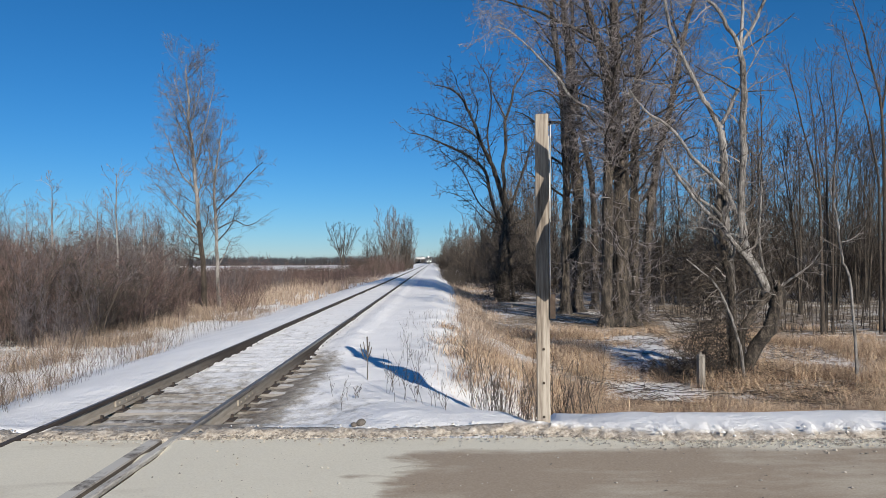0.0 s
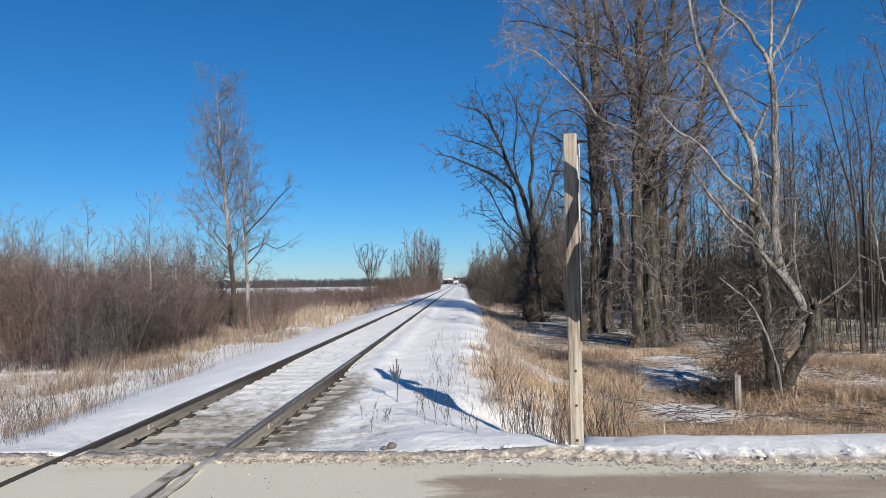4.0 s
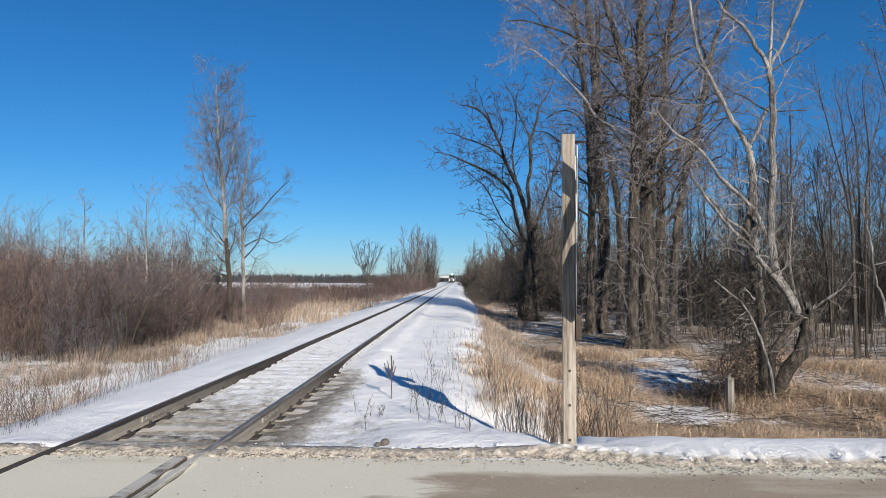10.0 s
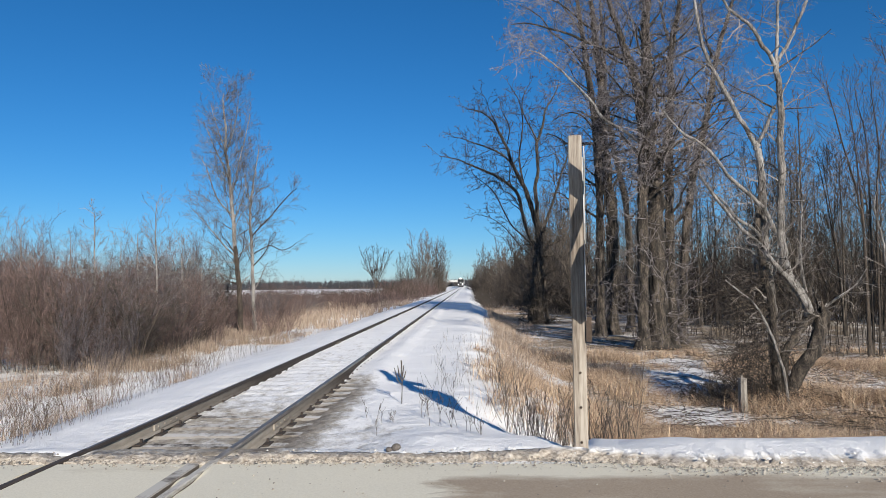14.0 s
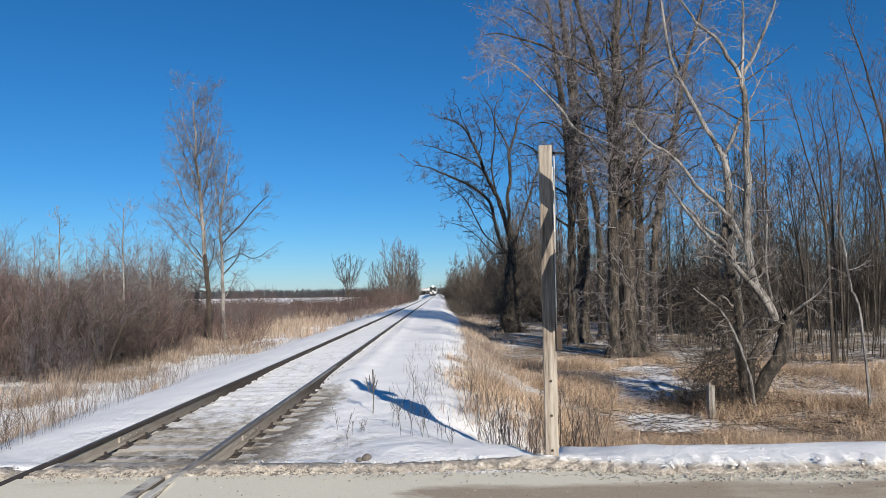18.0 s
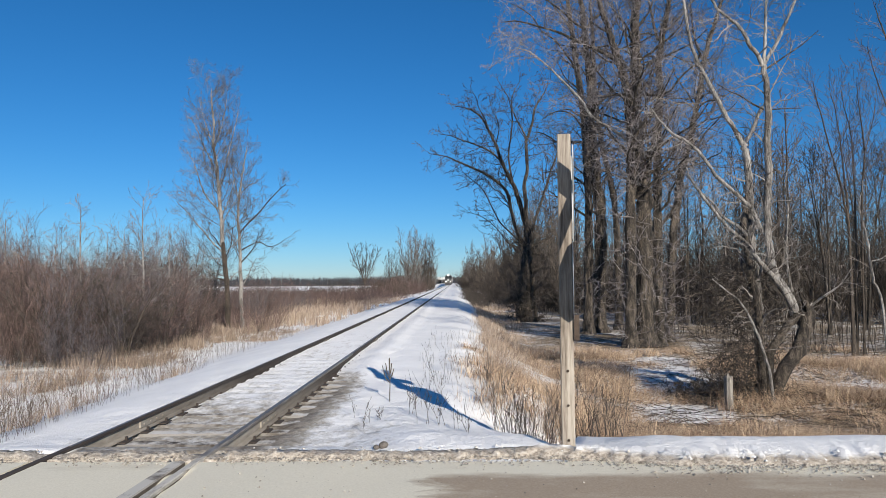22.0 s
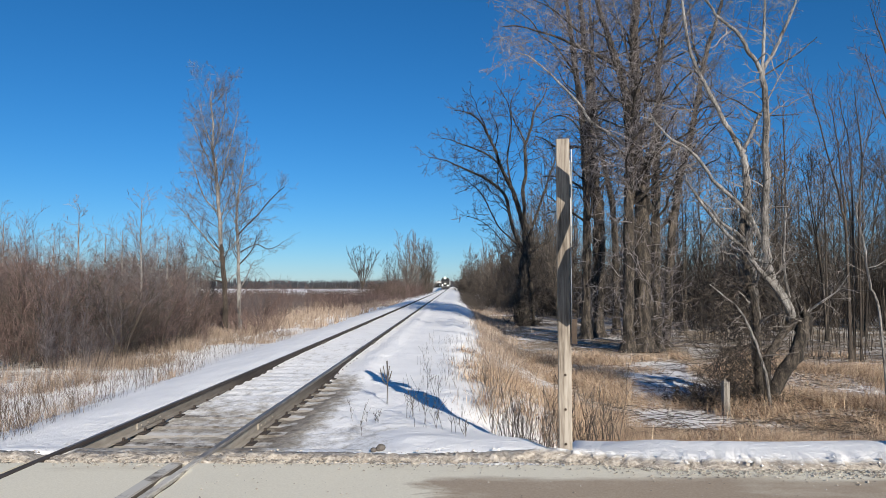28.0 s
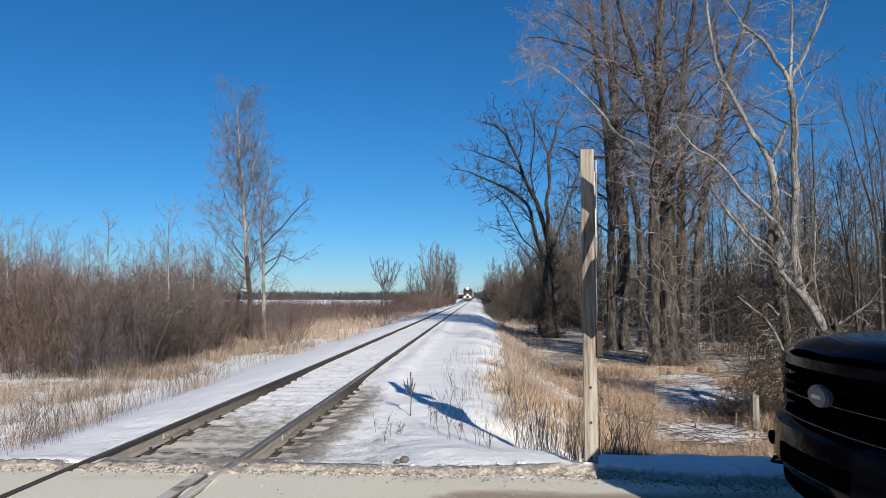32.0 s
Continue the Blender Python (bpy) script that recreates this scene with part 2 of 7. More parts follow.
dust_on(M_PLANK, (0.47, 0.448, 0.405), 0.37)
M_POST = varied("treated_pine", [(0.38, (0.09, 0.07, 0.052)), (0.47, (0.22, 0.182, 0.144)), (0.6, (0.39, 0.345, 0.287))], 9.0, 0.8, bump_by=0.5, bump_dist=0.004, fine=5, stretch=(1, 1, 0.07))
M_GREYWOOD = varied("weathered_grey_wood", [(0.34, (0.07, 0.06, 0.05)), (0.5, (0.2, 0.18, 0.155)), (0.7, (0.36, 0.335, 0.3))], 12.0, 0.9, bump_by=0.6, bump_dist=0.006, stretch=(1, 1, 0.08))
BARK = dict(bump_by=1.0, bump_dist=0.06, stretch=(1, 1, 0.22), rough=0.92)
M_BARK = varied("furrowed_grey_bark", [(0.4, (0.01, 0.0085, 0.007)), (0.5, (0.045, 0.036, 0.028)), (0.62, (0.16, 0.131, 0.103))], 7.0, **BARK)
M_PALEBARK = varied("pale_smooth_bark", [(0.36, (0.035, 0.03, 0.026)), (0.48, (0.19, 0.174, 0.158)), (0.64, (0.44, 0.415, 0.39))], 4.5, **BARK)
M_DARKBARK = varied("dark_bark", [(0.34, (0.018, 0.014, 0.011)), (0.52, (0.06, 0.046, 0.035)), (0.7, (0.14, 0.11, 0.083))], 5.0, **BARK)
M_TWIG = varied("grey_brown_twigs", [(0.3, (0.028, 0.022, 0.018)), (0.55, (0.07, 0.056, 0.045)), (0.8, (0.165, 0.138, 0.112))], 1.5, 0.85, islands=0.4, bump_by=0)
M_PALETWIG = varied("pale_twigs", [(0.3, (0.11, 0.094, 0.084)), (0.55, (0.21, 0.186, 0.168)), (0.8, (0.35, 0.318, 0.29))], 1.5, 0.85, islands=0.4, bump_by=0)
M_GREYTWIG = varied("weathered_grey_twigs", [(0.3, (0.055, 0.048, 0.042)), (0.55, (0.135, 0.119, 0.106)), (0.8, (0.27, 0.243, 0.222))], 1.5, 0.85, islands=0.4, bump_by=0)
M_DARKTWIG = varied("dark_tangled_twigs", [(0.3, (0.018, 0.014, 0.011)), (0.55, (0.05, 0.038, 0.03)), (0.8, (0.15, 0.12, 0.092))], 1.5, 0.85, islands=0.5, bump_by=0)
M_REDTWIG = varied("reddish_brush_twigs", [(0.3, (0.045, 0.029, 0.025)), (0.55, (0.135, 0.089, 0.076)), (0.8, (0.27, 0.19, 0.165))], 1.0, 0.85, islands=0.5, bump_by=0)
M_STRAW = varied("dry_straw", [(0.2, (0.15, 0.088, 0.055)), (0.42, (0.395, 0.266, 0.17)), (0.72, (0.67, 0.515, 0.36))], 0.6, 0.8, islands=0.95, bump_by=0)
M_BRUSHGRASS = varied("reddish_tan_grass", [(0.2, (0.14, 0.097, 0.072)), (0.45, (0.3, 0.222, 0.165)), (0.75, (0.52, 0.425, 0.335))], 0.6, 0.85, islands=0.6, bump_by=0)
M_CROWNTWIG = varied("grey_mauve_twigs", [(0.3, (0.066, 0.057, 0.057)), (0.55, (0.165, 0.144, 0.143)), (0.8, (0.32, 0.288, 0.284))], 1.5, 0.85, islands=0.4, bump_by=0)
M_HAZETWIG = varied("purple_grey_twigs", [(0.3, (0.055, 0.046, 0.048)), (0.55, (0.135, 0.115, 0.118)), (0.8, (0.27, 0.238, 0.24))], 1.5, 0.85, islands=0.4, bump_by=0)
M_WEED = varied("dead_weed_stalks", [(0.3, (0.06, 0.044, 0.033)), (0.55, (0.14, 0.1, 0.072)), (0.8, (0.26, 0.195, 0.14))], 1.0, 0.85, islands=0.5, bump_by=0)
M_FARWOOD = varied("far_woods_bark", [(0.3, (0.035, 0.037, 0.045)), (0.55, (0.055, 0.058, 0.07)), (0.8, (0.085, 0.088, 0.1))], 0.05, 0.9, islands=0.4, bump_by=0)
M_BOLT = varied("rusty_bolt", [(0.3, (0.03, 0.022, 0.018)), (0.7, (0.1, 0.07, 0.05))], 30.0, 0.6, 0.6)
M_WHITE = varied("white_sign_sheeting", [(0.3, (0.42, 0.41, 0.39)), (0.7, (0.62, 0.61, 0.58))], 6.0, 0.5, bump_by=0)
M_ALU = varied("bare_aluminium", [(0.3, (0.32, 0.32, 0.33)), (0.7, (0.55, 0.55, 0.56))], 8.0, 0.4, 0.9, bump_by=0)
M_ROCK = varied("brown_fieldstone", [(0.3, (0.055, 0.046, 0.039)), (0.55, (0.125, 0.108, 0.093)), (0.8, (0.27, 0.245, 0.215))], 20.0, 0.9, bump_by=0.5)
M_DEADLEAF = varied("curled_dead_leaves", [(0.3, (0.13, 0.09, 0.06)), (0.55, (0.24, 0.18, 0.125)), (0.8, (0.38, 0.31, 0.23))], 2.0, 0.85, islands=0.6, bump_by=0)
M_RED = plain("red_sign_sheeting", (0.5, 0.02, 0.02), 0.45)


# ---------------------------------------------------------------- building helpers
class Geo:
    """Gathers corners and faces of one mesh."""

    def __init__(self):
        self.v, self.f = [], []

    def box(self, c, s, turn=None, taper=1.0):
        k = len(self.v)
        for dz in (-0.5, 0.5):
            q = taper if dz > 0 else 1.0
            for dx, dy in ((-0.5, -0.5), (0.5, -0.5), (0.5, 0.5), (-0.5, 0.5)):
                p = Vector((dx * s[0] * q, dy * s[1] * q, dz * s[2]))
                if turn is not None:
                    p = turn @ p
                self.v.append((c[0] + p.x, c[1] + p.y, c[2] + p.z))
        self.f += [(k + 3, k + 2, k + 1, k), (k + 4, k + 5, k + 6, k + 7)]
        self.f += [(k + i, k + (i + 1) % 4, k + 4 + (i + 1) % 4, k + 4 + i) for i in range(4)]
        return self

    def prism(self, outline, axis, a, b, bevel=0.0):
        """An outline (u, w) drawn out along an axis from a to b; u, w are the two other axes in xyz order."""
        k, n = len(self.v), len(outline)
        cu = sum(p[0] for p in outline) / n
        cw = sum(p[1] for p in outline) / n
        rings = [(a, 1.0), (b, 1.0)]
        if bevel:
            d = bevel * (1 if b > a else -1)
            size = max(max(abs(p[0] - cu), abs(p[1] - cw)) for p in outline)
            s = 1 - bevel / max(size, 1e-6)
            rings = [(a, s), (a + d, 1.0), (b - d, 1.0), (b, s)]
        for at, s in rings:
            for u, w in outline:
                u, w = cu + (u - cu) * s, cw + (w - cw) * s
                self.v.append((at, u, w) if axis == 0 else (u, at, w) if axis == 1 else (u, w, at))
        for r in range(len(rings) - 1):
            for i in range(n):
                j = (i + 1) % n
                self.f.append((k + r * n + i, k + r * n + j, k + (r + 1) * n + j, k + (r + 1) * n + i))
        self.f.append(tuple(range(k + n - 1, k - 1, -1)))
        self.f.append(tuple(range(k + (len(rings) - 1) * n, k + len(rings) * n)))
        return self

    def tube(self, path, radii, sides=5, cap=True):
        k, n = len(self.v), len(path)
        ax = path[-1] - path[0]
        ref = Vector((0.3, 0.9, 0.1)) if abs(ax.z) > 0.7 * ax.length else Vector((0, 0, 1))
        for i, (p, r) in enumerate(zip(path, radii)):
            d = (path[min(i + 1, n - 1)] - path[max(i - 1, 0)])
            u = d.cross(ref)
            if u.length < 1e-9:
                u = Vector((1, 0, 0))
            u.normalize()
            w = d.cross(u)
            w.normalize()
            for s in range(sides):
                a = 2 * math.pi * s / sides
                ca, sa = math.cos(a) * r, math.sin(a) * r
                self.v.append((p.x + u.x * ca + w.x * sa, p.y + u.y * ca + w.y * sa, p.z + u.z * ca + w.z * sa))
        for i in range(n - 1):
            for s in range(sides):
                t = (s + 1) % sides
                self.f.append((k + i * sides + s, k + i * sides + t, k + (i + 1) * sides + t, k + (i + 1) * sides + s))
        if cap and sides > 3:
            self.f.append(tuple(k + s for s in range(sides)))
            self.f.append(tuple(k + (n - 1) * sides + s for s in reversed(range(sides))))
        return self

    def disc(self, c, r, axis, thick, sides=12):
        out = [(r * math.cos(2 * math.pi * i / sides), r * math.sin(2 * math.pi * i / sides)) for i in range(sides)]
        o = [a for i, a in enumerate(c) if i != axis]
        return self.prism([(u + o[0], w + o[1]) for u, w in out], axis, c[axis] - thick / 2, c[axis] + thick / 2)

    def mesh(self, name, mat, smooth=False):
        m = bpy.data.meshes.new(name)
        m.from_pydata(self.v, [], self.f)
        m.materials.append(mat)
        if smooth:
            m.shade_smooth()
        return m


def part(name, geo, mat, parent, label="", smooth=False, at=None):
    """Links geometry as one mesh object under a thing or a part."""
    data = geo.mesh(name, mat, smooth) if isinstance(geo, Geo) else geo
    ob = new(name, data)
    ob.parent = parent
    if at is not None:
        ob.matrix_basis = at
    if label:
        ob["label"] = label
    return ob


def thing(name, label, category, at=(0, 0, 0), turn=0.0, group="", kind=""):
    ob = new(name)
    ob.empty_display_size = 0.2
    ob.matrix_basis = pose(*at, 0, 0, turn)
    return tagged(ob, label, category, group, kind)


def solid(name, geo, mat, label, category, group="", kind="", smooth=False, at=None):
    ob = new(name, geo.mesh(name, mat, smooth) if isinstance(geo, Geo) else geo)
    if at is not None:
        ob.matrix_basis = at
    return tagged(ob, label, category, group, kind)


# ---------------------------------------------------------------- lie of the land
TRACK = -3.2          # the track's centre line
EDGE = 6.55           # far edge of the road


def smooth(a, b, x):
    t = min(1.0, max(0.0, (x - a) / (b - a)))
    return t * t * (3 - 2 * t)


def land(x, y):
    """Height of the ground."""
    u = x - TRACK
    low = -1.25 - 0.25 * smooth(20, 200, y) + 0.12 * noise.noise(Vector((x * 0.25, y * 0.25, 0)))
    if u < 0:
        low += 0.42 * (1 - smooth(60, 120, y))
    wide = 9.0 * smooth(330, 400, y)
    top = -0.212 + 0.045 * smooth(8.9, 10.3, y) + 0.06 * smooth(11, 19, y)
    if u < -0.8:
        top = -0.07
    if u < 0:
        bed = top + (low - top) * smooth(1.05 + wide, 5.3 + wide, -u)
    else:
        if u > 0.8:
            top = -0.215 + 0.05 * smooth(0.9, 1.35, u) + 0.01 * smooth(1.4, 1.9, u) + 0.085 * smooth(11.5, 15, y) * (1 - smooth(1.3, 1.8, u))
        near = 1 - smooth(8.2, 12, y)
        bed = top + (low - top) * smooth(3.0 + 0.85 * near, 6.6 - 1.1 * near, u)
        bed += 0.07 * noise.noise(Vector((x * 2.2, y * 1.6, 15))) * smooth(2.7, 3.4, u) * (1 - smooth(4.6, 5.6, u))
        # snow spilled from the road forms a rounded crest above the ditch
        if y > EDGE + 0.35:
            e = u - 4.25 + 0.41 * (y - 7.08)
            crest = -0.005 - 0.12 * smooth(7.4, 8.7, y) - 0.32 * (math.sqrt(e * e + 0.02) + e)
            bed += (max(crest, low) - bed) * smooth(1.8, 2.8, u) * (1 - smooth(9.6, 11.0, y)) * (1 - smooth(6.5, 8.5, u))
    verge = -0.03 if y < EDGE + 0.5 else -0.03 + (low + 0.03) * smooth(EDGE + 0.5, EDGE + 2.2, y)
    if 4.1 < u < 6.2 and y > EDGE + 0.5:
        ledge = -0.04 - 0.13 * max(0.0, y - 7.1) ** 1.5
        ledge += (low - ledge) * smooth(8.1, 9.9, y)
        verge += (max(ledge, verge) - verge) * smooth(4.15, 4.6, u) * (1 - smooth(5.2, 6.1, u))
    if y < -1.2:
        verge = -0.12
    h = max(bed, verge)
    if abs(u) < 0.72 and EDGE + 0.3 < y < 60:
        h += 0.011 * math.cos(2 * math.pi * (y - EDGE - 0.32) / 0.54) * smooth(9, 11, y)
    if y < EDGE + 0.15 and abs(u) < 1.9:
        h = -0.2
    if y > EDGE + 0.3:
        k = 1.0 if abs(u) > 0.9 else 0.45
        h += k * (0.018 * noise.noise(Vector((x * 1.7, y * 1.7, 3))) + 0.03 * noise.noise(Vector((x * 0.6, y * 0.6, 7))))
        if 0.95 < u < 2.4 and y < 13:
            h += 0.024 * (1 - smooth(10, 13, y)) * noise.noise(Vector((x * 7, y * 9, 5)))
        if abs(u) > 1.0 and y < 60:
            h += 0.012 * noise.noise(Vector((x * 5, y * 5, 1)))
    return h


def snow_cover(x, y):
    """How much snow lies, 0 to 1, on top of the straw."""
    u = x - TRACK
    if y > 100 and x < -14:
        return 1.0 if 150 < y < 560 else 0.4
    if u > 0:
        u -= 0.6 * (1 - smooth(8.0, 10.5, y))
    if -1.9 < u < 2.9:
        c = 1.0
    elif u <= -1.9:
        c = 1.0 + (0.84 - 1.0) * smooth(1.9, 3.2, -u)
        c -= 0.26 * smooth(6.4, 8.5, -u) + 0.06 * smooth(20, 30, y)
    else:
        c = 1.0 + (0.66 - 1.0) * smooth(2.9, 3.9, u) - 0.21 * smooth(5.2 - 1.2 * smooth(13, 20, y), 6.4 - 1.4 * smooth(13, 20, y), u)
        c += 0.12 * smooth(13, 18, y) + 0.14 * (1 - smooth(12, 15, y)) * (1 - smooth(4.6, 5.8, u))
        if 14 < y < 26 and 0.25 * y < x < 0.4 * y:
            c = 0.6
        if 26 < y < 64 and x > 2.4:
            c = 0.51
        if y > 64 and x > 8:
            c = 0.36
    if y < EDGE + 3.2 and 0 < x < 2.6:
        c = max(c, 0.8)
    if y < EDGE + 1.2 and u > 0:
        c = max(c, 1.0)
    if y < EDGE + 0.2:
        c = 0.9
    return c


def graded(fine_a, fine_b, step, far_a, far_b, grow=1.16):
    out = list(np.arange(fine_a, fine_b + 1e-6, step))
    s, p = step, fine_b
    while p < far_b:
        s *= grow
        p = min(p + s, far_b)
        out.append(p)
    s, p = step, fine_a
    while p > far_a:
        s *= grow
        p = max(p - s, far_a)
        out.insert(0, p)
    return out


def build_ground():
    xs, ys = graded(-9.5, 7.5, 0.12, -2500, 2500, 1.12), graded(6.0, 22, 0.14, -60, 3500, 1.06)
    v, snow, dirt = [], [], []
    for y in ys:
        for x in xs:
            v.append((x, y, land(x, y)))
            snow.append(snow_cover(x, y))
            u = x - TRACK
            near = 1 - smooth(8.3, 12.0, y)
            dirt.append(max(0.82 * smooth(0.3, 0.5, u) * (1 - smooth(0.72, 0.74, u)) * (1 - smooth(7.2, 8.6, y)), 0.5 * near * (1 - smooth(1.2, 3.2, abs(u - 0.7))), (0.46 + 0.25 * near) * (1 - smooth(0.66, 0.8, abs(u))) * (1 - 0.4 * smooth(12, 40, y)),
                            0.84 * (1 - smooth(1.0, 2.3, u)) * smooth(0.72, 0.8, u) * (1 - smooth(11.5, 17, y))))
    nx = len(xs)
    f = [(j * nx + i, j * nx + i + 1, (j + 1) * nx + i + 1, (j + 1) * nx + i) for j in range(len(ys) - 1) for i in range(nx - 1)]
    m = bpy.data.meshes.new("ground")
    m.from_pydata(v, [], f)
    m.shade_smooth()
    m.materials.append(M_GROUND)
    for key, vals in (("snow", snow), ("dirt", dirt)):
        m.attributes.new(key, "FLOAT", "POINT").data.foreach_set("value", vals)
    tagged(new("ground", m), "snow-covered rail embankment, ditches, marsh and distant fields", "ground", kind="structure")


build_ground()


def build_road():
    """The gravel road, level with the rail heads, with slots for the rails."""
    rng = random.Random(3)
    m = bpy.data.meshes.new("road")
    v, f = [], []
    spans = [(-60, TRACK - 0.84), (TRACK - 0.71, TRACK + 0.65), (TRACK + 0.84, 60)]
    for a, b in spans:
        n = max(4, int((min(b, 12) - max(a, -14)) / 0.12))
        xs = [a + (b - a) * i / n for i in range(n + 1)] if b - a < 3 else sorted(set([a, b] + [x for x in np.arange(max(a, -14), min(b, 12), 0.12)]))
        ys = [-1.4, 0.5, 2, 3, 4, 4.6] + list(np.arange(5.0, EDGE - 0.05, 0.12))
        k = len(v)
        cols = ys + [None]
        for x in xs:
            edge = EDGE + 0.07 * noise.noise(Vector((x * 0.9, 0, 0))) + 0.03 * noise.noise(Vector((x * 4, 0, 5)))
            for y in cols:
                yy = edge if y is None else y
                z = 0.0 + 0.006 * noise.noise(Vector((x, yy, 0))) if y is not None else -0.05
                v.append((x, yy, z - 0.012))
        c = len(cols)
        f += [(k + i * c + j, k + (i + 1) * c + j, k + (i + 1) * c + j + 1, k + i * c + j + 1) for i in range(len(xs) - 1) for j in range(c - 1)]
        for i in range(len(xs) - 1):
            for j in (c - 1, 0):
                p = len(v)
                for q in (k + i * c + j, k + (i + 1) * c + j):
                    v.append((v[q][0], v[q][1], -0.16))
                f.append((k + i * c + j, k + (i + 1) * c + j, p + 1, p))
        for i in (0, len(xs) - 1):
            for j in range(c - 1):
                p = len(v)
                for q in (k + i * c + j, k + i * c + j + 1):
                    v.append((v[q][0], v[q][1], -0.16))
                f.append((k + i * c + j, k + i * c + j + 1, p + 1, p))
    m.from_pydata(v, [], f)
    m.materials.append(M_ROAD)
    tagged(new("road", m), "tan packed gravel road with damp brown tracks", "road", kind="structure")


build_road()


# ---------------------------------------------------------------- railway track
def build_track():
    track = thing("railway_track", "single railway track with worn steel rails on snowy wooden ties", "railway track", kind="structure")
    for side in (-1, 1):
        x = TRACK + side * 0.753
        web = [(-0.07, -0.165), (0.07, -0.165), (0.07, -0.153), (0.014, -0.136), (0.011, -0.044), (-0.011, -0.044), (-0.014, -0.136), (-0.07, -0.153)]
        head = [(-0.012, -0.046), (0.012, -0.046), (0.036, -0.036), (0.037, -0.008), (0.029, 0.0), (-0.029, 0.0), (-0.037, -0.008), (-0.036, -0.036)]
        rail = part("rail", Geo().prism([(x + p, q) for p, q in web], 1, -30, 900), M_WEB, track, "rail web crusted with frost and dust")
        part("rail_head", Geo().prism([(x + p, q) for p, q in head], 1, 16.0 if side > 0 else 4.6, 900), M_STEEL, rail, "dark rolled steel rail head")
        if side > 0:
            part("rail_head", Geo().prism([(x + p, q) for p, q in head], 1, 6.62, 16.0), M_GREYRAIL, rail, "grey grimy rail head near the road")
        part("rail_head", Geo().prism([(x + p, q) for p, q in head], 1, -30, 6.62 if side > 0 else 4.6), M_DUSTRAIL, rail, "rail head caked with road dust")
        part("running_surface", Geo().box((x + 0.004 * side, 453.5, 0.0015), (0.034, 893, 0.003)), M_RAILTOP, rail, "narrow polished running band")
        for y in (8.85, 20.7, 32.5):
            jb = Geo()
            for s2 in (-1, 1):
                jb.box((x + s2 * 0.024, y, -0.094), (0.022, 0.72, 0.074))
                for k in range(4):
                    jb.disc((x + s2 * 0.038, y - 0.27 + 0.18 * k, -0.094), 0.014, 0, 0.02, 6)
            part("joint_bar", jb, M_WEB if y < 10 else M_ROCK, rail, "rusty bolted joint bar")
    rng = random.Random(5)
    shapes = []
    for k in range(4):
        g = Geo()
        n = 26
        for i in range(n + 1):
            xx = -1.3 + 2.6 * i / n
            dz, da, db = rng.uniform(-0.01, 0.006), rng.uniform(-0.02, 0.02), rng.uniform(-0.02, 0.02)
            g.v += [(xx, -0.115 + da * 0.5, -0.15), (xx, -0.112 + da, -0.034 + dz), (xx, -0.07 + da, -0.004 + dz), (xx, 0.07 + db, dz), (xx, 0.11 + db, -0.03 + dz), (xx, 0.115 + db * 0.5, -0.15)]
        for i in range(n):
            for j in range(5):
                g.f.append((6 * i + j, 6 * i + j + 1, 6 * i + 7 + j, 6 * i + 6 + j))
        g.f += [(5, 4, 3, 2, 1, 0), tuple(6 * n + j for j in range(6))]
        shapes.append(g.mesh("tie", M_TIE))
    plate = Geo().box((0, 0, 0), (0.3, 0.19, 0.014)).mesh("tie_plate", M_STEEL)
    spike = Geo().box((0, 0, 0.02), (0.025, 0.03, 0.05)).mesh("spike", M_STEEL)
    for i in range(130):
        y = EDGE + 0.32 + 0.54 * i + rng.uniform(-0.03, 0.03)
        t = part("tie", shapes[i % 4], M_TIE, track, at=pose(TRACK + rng.uniform(-0.06, 0.06), y, -0.176 + rng.uniform(-0.008, 0.004), 0, 0, rng.uniform(-1.0, 1.0)))
        if i < 34:
            for side in (-1, 1):
                part("tie_plate", plate, M_STEEL, track, at=pose(TRACK + side * 0.753, y, -0.168))
                for s2 in (-1, 1):
                    part("spike", spike, M_STEEL, track, at=pose(TRACK + side * 0.753 + s2 * 0.095, y + 0.05 * s2, -0.166))
    for side in (-1, 1):
        x = TRACK + side * 0.595
        if side > 0:
            g = Geo()
            g.prism([(x - 0.062, -0.14), (x + 0.062, -0.14), (x + 0.062, -0.012), (x + 0.05, -0.002), (x - 0.05, -0.002), (x - 0.062, -0.012)], 1, -1.4, EDGE - 0.1, 0.02)
            part("flangeway_timber", g, M_PLANK, track, "grey weathered crossing timber beside the rail")
        for a, b, deep in ((0.788, 0.842, 0.035), (0.655, 0.718, 0.072)):
            if a < 0.7 and side < 0:
                continue
            fill, ys = Geo(), np.arange(-1.4, EDGE - 0.08, 0.05)
            for y in ys:
                z = max(-0.09, min(-0.014, -deep + 0.09 * noise.noise(Vector((side * 5.0 + 20 * a, y * 1.6, 0)))))
                fill.v += [(TRACK + side * a, y, z), (TRACK + side * b, y, z), (TRACK + side * b, y, -0.15), (TRACK + side * a, y, -0.15)]
            for i in range(len(ys) - 1):
                fill.f += [(4 * i + k, 4 * i + (k + 1) % 4, 4 * i + 4 + (k + 1) % 4, 4 * i + 4 + k) for k in range(4)]
            part("packed_dirt", fill, M_ROAD, track, "road dirt packed along the rail")


build_track()


# ---------------------------------------------------------------- crossing post with signs seen from the edge
POST = (1.115, 6.93)


